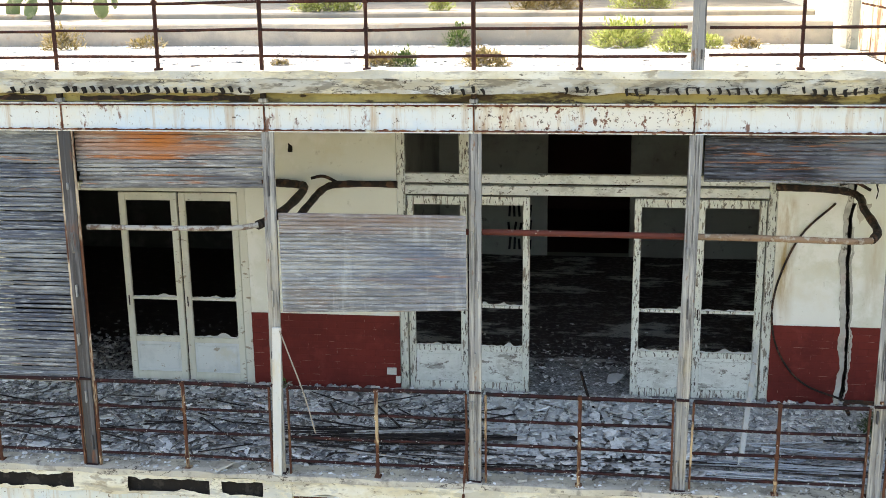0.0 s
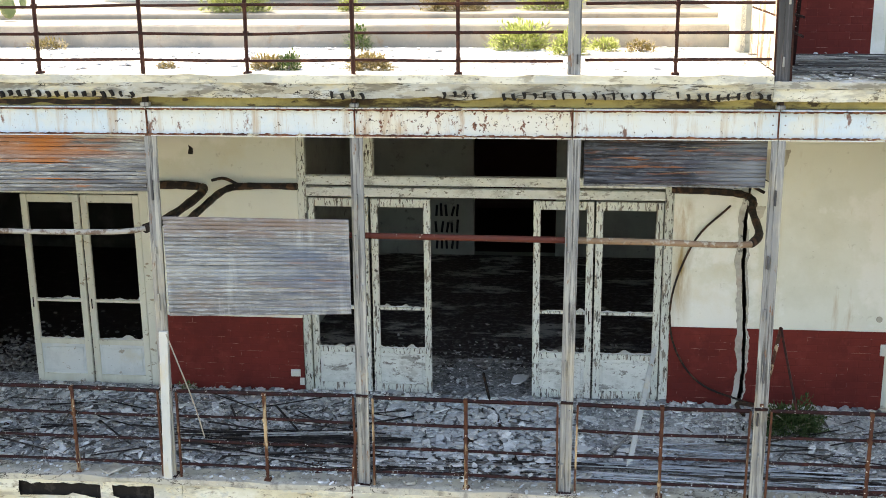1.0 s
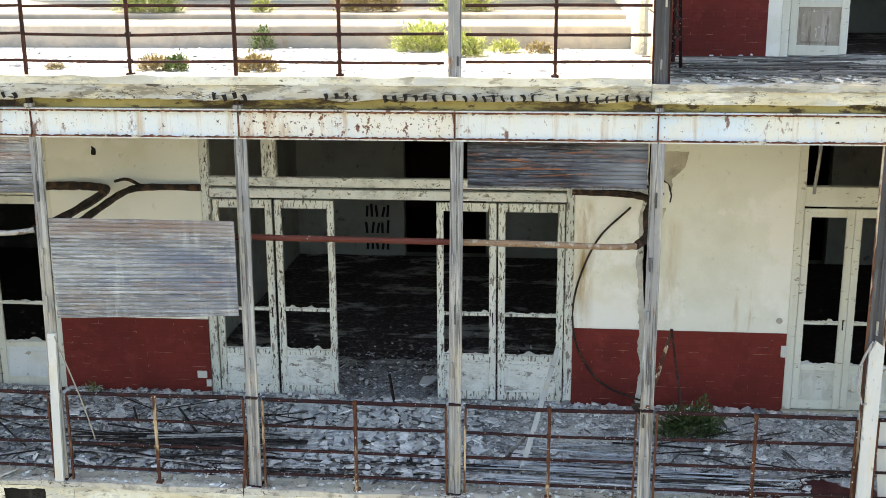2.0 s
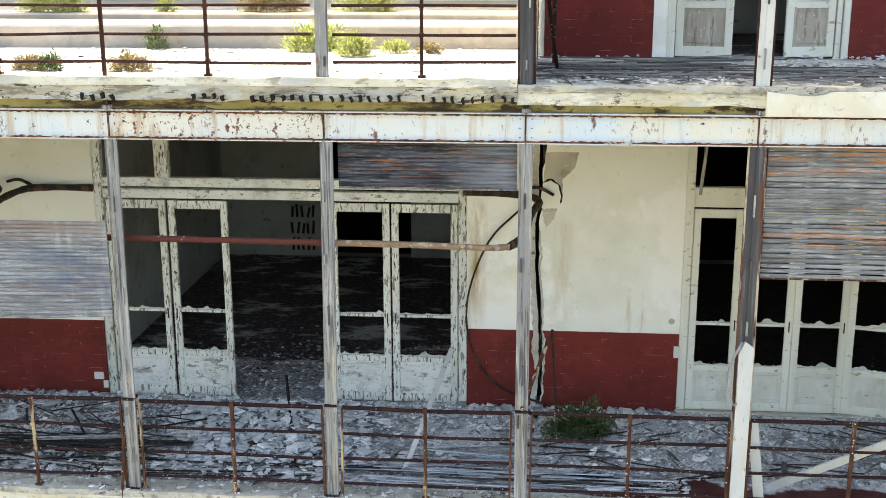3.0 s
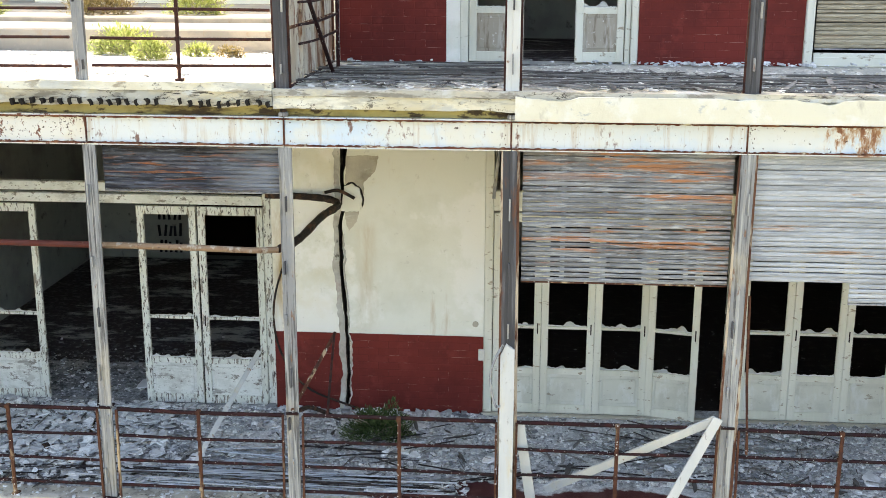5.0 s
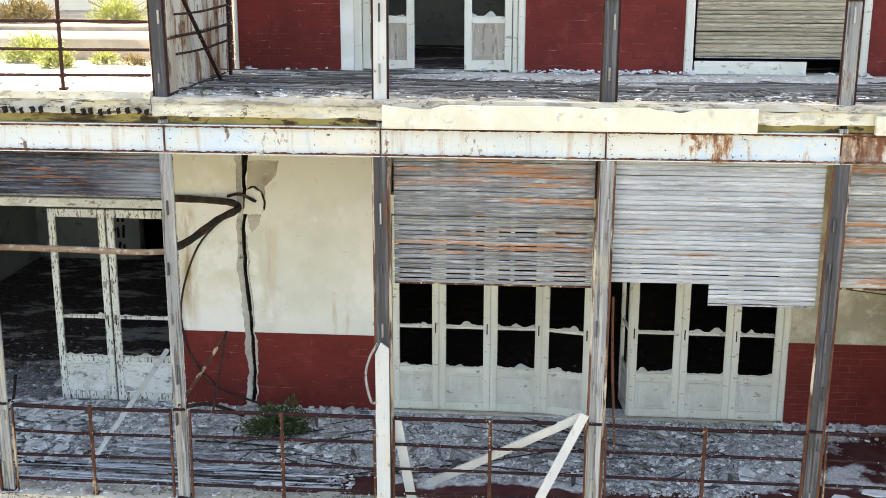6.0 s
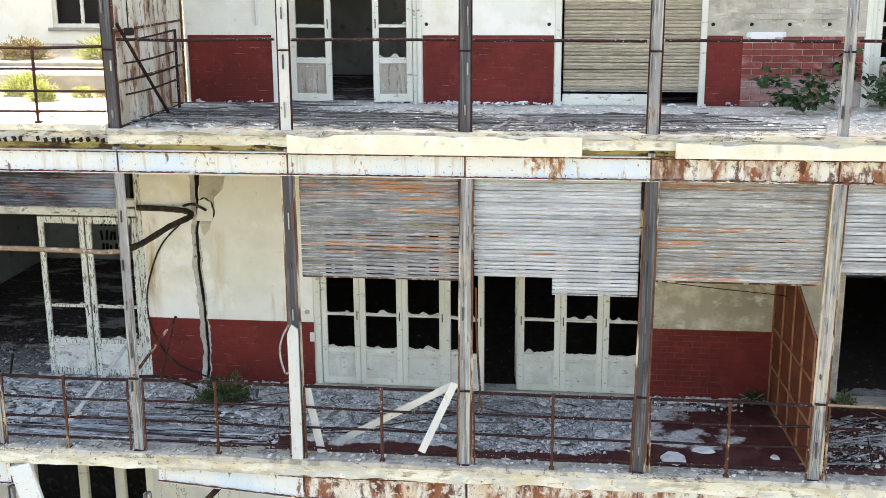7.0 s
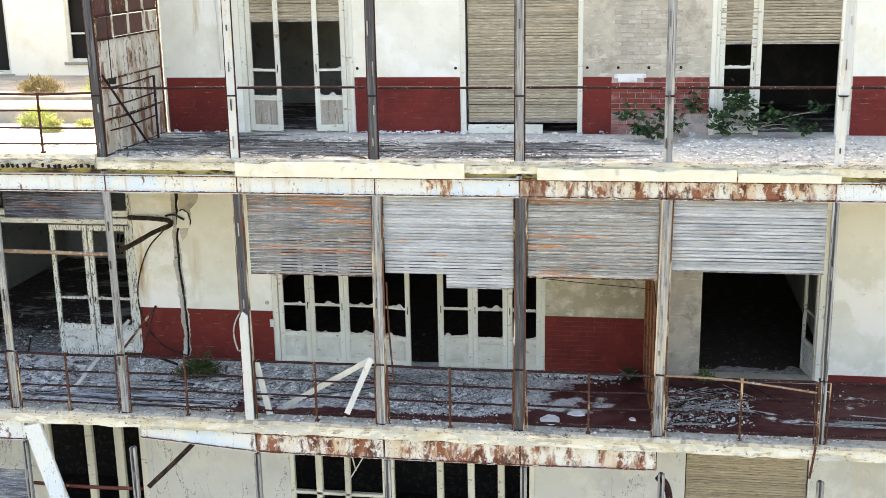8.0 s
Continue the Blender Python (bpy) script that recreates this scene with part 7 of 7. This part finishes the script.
# ---- terrace: window of the far wall ----
for n, (xa, xb, za, zb) in enumerate(((-0.75, 0.4, 4.86, 6.3), (-3.4, -2.15, 4.6, 6.5))):
    ob = thing("window_%d" % (n + 3), ((xa + xb) / 2, 8.0, za), "white framed window in the terrace wall", "window", kind="structure")
    bm = B()
    for a, b2, c, d in ((xa, xa + 0.07, za, zb), (xb - 0.07, xb, za, zb), (xa + 0.07, xb - 0.07, za, za + 0.07), (xa + 0.07, xb - 0.07, zb - 0.07, zb), ((xa + xb) / 2 - 0.03, (xa + xb) / 2 + 0.03, za + 0.07, zb - 0.07), (xa + 0.07, (xa + xb) / 2 - 0.03, za + 0.6, za + 0.64)):
        box(bm, a, b2, 8.05, 8.10, c, d, 0.005)
    part("window_frame", bm, door_paint_clean, ob)
    bm = B()
    box(bm, xa, xb, 8.2, 8.25, za, zb)
    part("pane", bm, dark_metal_and_void, ob)
    bm = B()
    box(bm, xa - 0.08, xb + 0.08, 7.93, 8.03, za - 0.06, za, 0.01)
    part("window_sill", bm, terrace_kerb, ob)


# ---- plants ----
def leaf_cloud(bm, rnd, centre, spread, count, size, droop=0.0, lobes=False):
    """Single folded leaves about a centre."""
    c = Vector(centre)
    for _ in range(count):
        p = c + Vector((rnd.gauss(0, spread[0]), rnd.gauss(0, spread[1]), abs(rnd.gauss(0, spread[2]))))
        s = size * rnd.uniform(0.6, 1.3)
        rot = Euler((rnd.uniform(-0.9, 0.9), rnd.uniform(-0.9, 0.9), rnd.uniform(0, 6.28))).to_matrix()
        if lobes:
            pr = [(0, 0), (0.35, 0.12), (0.5, 0.5), (0.3, 0.55), (0.36, 0.85), (0.12, 0.75), (0, 1.1), (-0.12, 0.75), (-0.36, 0.85), (-0.3, 0.55), (-0.5, 0.5), (-0.35, 0.12)]
        else:
            pr = [(0, 0), (0.16, 0.4), (0, 1.0), (-0.16, 0.4)]
        vs = [bm.verts.new(p + rot @ Vector((x * s, y * s, -0.25 * abs(x) * s - droop * y * y * s))) for x, y in pr]
        bm.faces.new(vs)


def mound(name, base, size, count, leaf_size, mat, label, seed, category="shrub"):
    """A low rounded bush: leaves over an uneven dome, with gaps."""
    rnd = random.Random(seed)
    ob = thing(name, base, label, category, "wild plants")
    b = Vector(base)
    bm = B()
    for _ in range(14):
        a = rnd.uniform(0, 6.28)
        t = b + Vector((math.cos(a) * size[0] * 0.8, math.sin(a) * size[1] * 0.8, size[2] * rnd.uniform(0.3, 0.9)))
        tube(bm, bezier([b, (b + t) / 2 + Vector((0, 0, 0.04)), t], 3), 0.006, 5)
    part("stem", bm, twig_mat, ob)
    bm = B()
    for _ in range(count):
        a, e = rnd.uniform(0, 6.28), math.asin(rnd.random())
        d = Vector((math.cos(a) * math.cos(e), math.sin(a) * math.cos(e), math.sin(e)))
        lump = 0.8 + 0.45 * noise.noise(d * 2.6 + Vector((seed, 0, 0)))
        p = b + Vector((d.x * size[0], d.y * size[1], d.z * size[2])) * lump * rnd.uniform(0.55, 1.08)
        s = leaf_size * rnd.uniform(0.6, 1.3)
        rot = (d + Vector((rnd.gauss(0, 0.5), rnd.gauss(0, 0.5), rnd.gauss(0.2, 0.5)))).to_track_quat("Y", "Z").to_matrix()
        w = rnd.uniform(0.14, 0.22)
        bm.faces.new([bm.verts.new(p + rot @ Vector((x * s, y * s, z * s))) for x, y, z in ((0, 0, 0), (w, 0.45, -0.06), (0, 1.0, 0), (-w, 0.45, -0.06))])
    part("foliage", bm, mat, ob)
    return ob


def plant(name, base, spread, count, size, mat, label, seed, stems=6, stem_mat=None, lobes=False, category="shrub", height=0.3, clumps=None):
    rnd = random.Random(seed)
    ob = thing(name, base, label, category, "wild plants")
    b = Vector(base)
    tips = clumps or [b + Vector((rnd.gauss(0, spread[0]), rnd.gauss(0, spread[1]), rnd.uniform(0.3, 1.0) * height)) for _ in range(stems)]
    for t in tips:
        bm = B()
        t = Vector(t)
        mid = (b + t) / 2 + Vector((rnd.uniform(-0.05, 0.05), rnd.uniform(-0.05, 0.05), 0.06))
        tube(bm, bezier([b + Vector((rnd.uniform(-0.03, 0.03), 0, 0)), mid, t], 4), [0.011 - 0.0008 * k for k in range(9)], 5)
        part("stem", bm, stem_mat or twig_mat, ob)
    bm = B()
    for t in tips:
        leaf_cloud(bm, rnd, Vector(t), (spread[0] * 0.45, spread[1] * 0.45, spread[2]), count // len(tips), size, 0.2, lobes)
    part("foliage", bm, mat, ob)
    return ob


mound("bush", (4.32, 1.62, 0.04), (0.42, 0.27, 0.36), 4600, 0.05, leaf_dark, "low green bush growing out of the gallery rubble", 1, "bush")
mound("bush", (12.95, 2.25, 0.04), (0.2, 0.14, 0.22), 700, 0.045, leaf_bush, "small dark bush by the door opening", 2, "bush")
mound("bush", (11.7, 2.2, 0.04), (0.22, 0.12, 0.24), 600, 0.05, leaf_fig, "dark weed at the foot of the red dado", 23, "bush")
mound("bush", (-2.9, 2.2, 0.04), (0.14, 0.08, 0.14), 260, 0.04, leaf_bush, "dry weed at the foot of the wall", 3, "bush")
plant("fig", (12.55, 2.2, ZU), (0.2, 0.15, 0.10), 260, 0.085, leaf_fig, "young fig with lobed dark leaves growing on the gallery", 4, lobes=True, category="fig",
      clumps=[(11.6, 1.75, ZU + 0.38), (11.9, 1.6, ZU + 0.18), (12.05, 1.5, ZU + 0.12), (12.2, 1.9, ZU + 0.35), (12.3, 1.7, ZU + 0.2), (11.75, 1.7, ZU + 0.15)])
plant("fig", (13.1, 2.25, ZU), (0.22, 0.16, 0.12), 420, 0.085, leaf_fig, "bushy fig with lobed dark leaves in the doorway", 5, lobes=True, category="fig",
      clumps=[(12.62, 2.15, ZU + 0.46), (13.1, 2.1, ZU + 0.35), (13.35, 2.0, ZU + 0.5), (13.5, 2.1, ZU + 0.2), (13.8, 2.0, ZU + 0.3), (13.0, 2.0, ZU + 0.15), (13.25, 2.1, ZU + 0.55)])
plant("fig", (13.5, 2.3, ZU + 0.1), (0.2, 0.15, 0.10), 80, 0.09, leaf_fig, "pale bent fig branch with few leaves", 6, lobes=True, category="fig",
      clumps=[(14.3, 2.1, ZU + 0.1), (14.5, 2.1, ZU + 0.45), (14.2, 2.15, ZU + 0.2)])
mound("shrub", (-1.25, 0.55, 4.22), (0.22, 0.16, 0.15), 1100, 0.045, leaf_straw, "dry reddish low shrub on the terrace", 7)
mound("shrub", (-1.0, 0.5, 4.22), (0.16, 0.14, 0.17), 800, 0.04, leaf_bush, "small green shrub on the terrace", 8)
mound("shrub", (-0.19, 0.5, 4.22), (0.28, 0.18, 0.17), 1500, 0.045, leaf_straw, "straw-coloured dry shrub on the terrace", 9)
mound("shrub", (-2.3, 0.6, 4.22), (0.12, 0.08, 0.06), 300, 0.035, leaf_straw, "dry tuft on the terrace", 10)
mound("shrub", (1.2, 2.75, 4.22), (0.42, 0.22, 0.36), 2200, 0.06, leaf_lime, "yellow-green shrub against the terrace step", 11)
mound("shrub", (1.75, 2.15, 4.22), (0.26, 0.18, 0.30), 1600, 0.055, leaf_lime, "bright green shrub on the terrace", 12)
mound("shrub", (2.55, 2.5, 4.22), (0.22, 0.12, 0.14), 600, 0.045, leaf_straw, "dry weed on the terrace", 13)
mound("shrub", (-0.75, 2.9, 4.22), (0.17, 0.12, 0.30), 700, 0.05, leaf_bush, "small weed against the terrace step", 14)
mound("shrub", (-2.75, 4.7, 4.56), (0.55, 0.3, 0.55), 2600, 0.08, leaf_lime, "large bright green shrub behind the terrace step", 15)
mound("shrub", (0.2, 4.8, 4.56), (0.6, 0.25, 0.32), 1800, 0.07, leaf_straw, "dry grassy shrub behind the step", 16)
mound("shrub", (1.5, 4.9, 4.56), (0.5, 0.25, 0.36), 1500, 0.07, leaf_lime, "pale green shrub behind the step", 17)
mound("shrub", (-1.2, 4.7, 4.56), (0.18, 0.14, 0.22), 500, 0.06, leaf_lime, "small green shrub behind the step", 18)
mound("shrub", (2.15, 2.6, 4.22), (0.22, 0.14, 0.16), 700, 0.05, leaf_lime, "bright green weeds on the terrace", 19)
mound("shrub", (-4.6, 2.8, 4.22), (0.3, 0.14, 0.14), 500, 0.05, leaf_straw, "dry weeds against the terrace step", 20)
mound("shrub", (-5.6, 2.6, 4.22), (0.3, 0.2, 0.3), 800, 0.06, leaf_straw, "dry weeds against the terrace step", 21)
rnd = random.Random(3)
ob = thing("cactus", (-6.6, 4.4, 4.5), "prickly pear cactus with flat pads behind the step", "cactus", "wild plants")
for k in range(22):
    bm = B()
    bmesh.ops.create_icosphere(bm, subdivisions=2, radius=0.14)
    m = Matrix.Translation((-6.6 + rnd.gauss(0, 0.5), 4.4 + rnd.gauss(0, 0.15), 4.62 + rnd.random() * 0.55)) @ pose(0, 0, 0, rnd.uniform(-25, 25), rnd.uniform(-35, 35), rnd.uniform(0, 180)) @ Matrix.Diagonal((0.75, 0.16, 1.15, 1))
    bmesh.ops.transform(bm, matrix=m, verts=bm.verts)
    part("pad", bm, cactus_mat, ob, smooth=True)

lay_tiles()
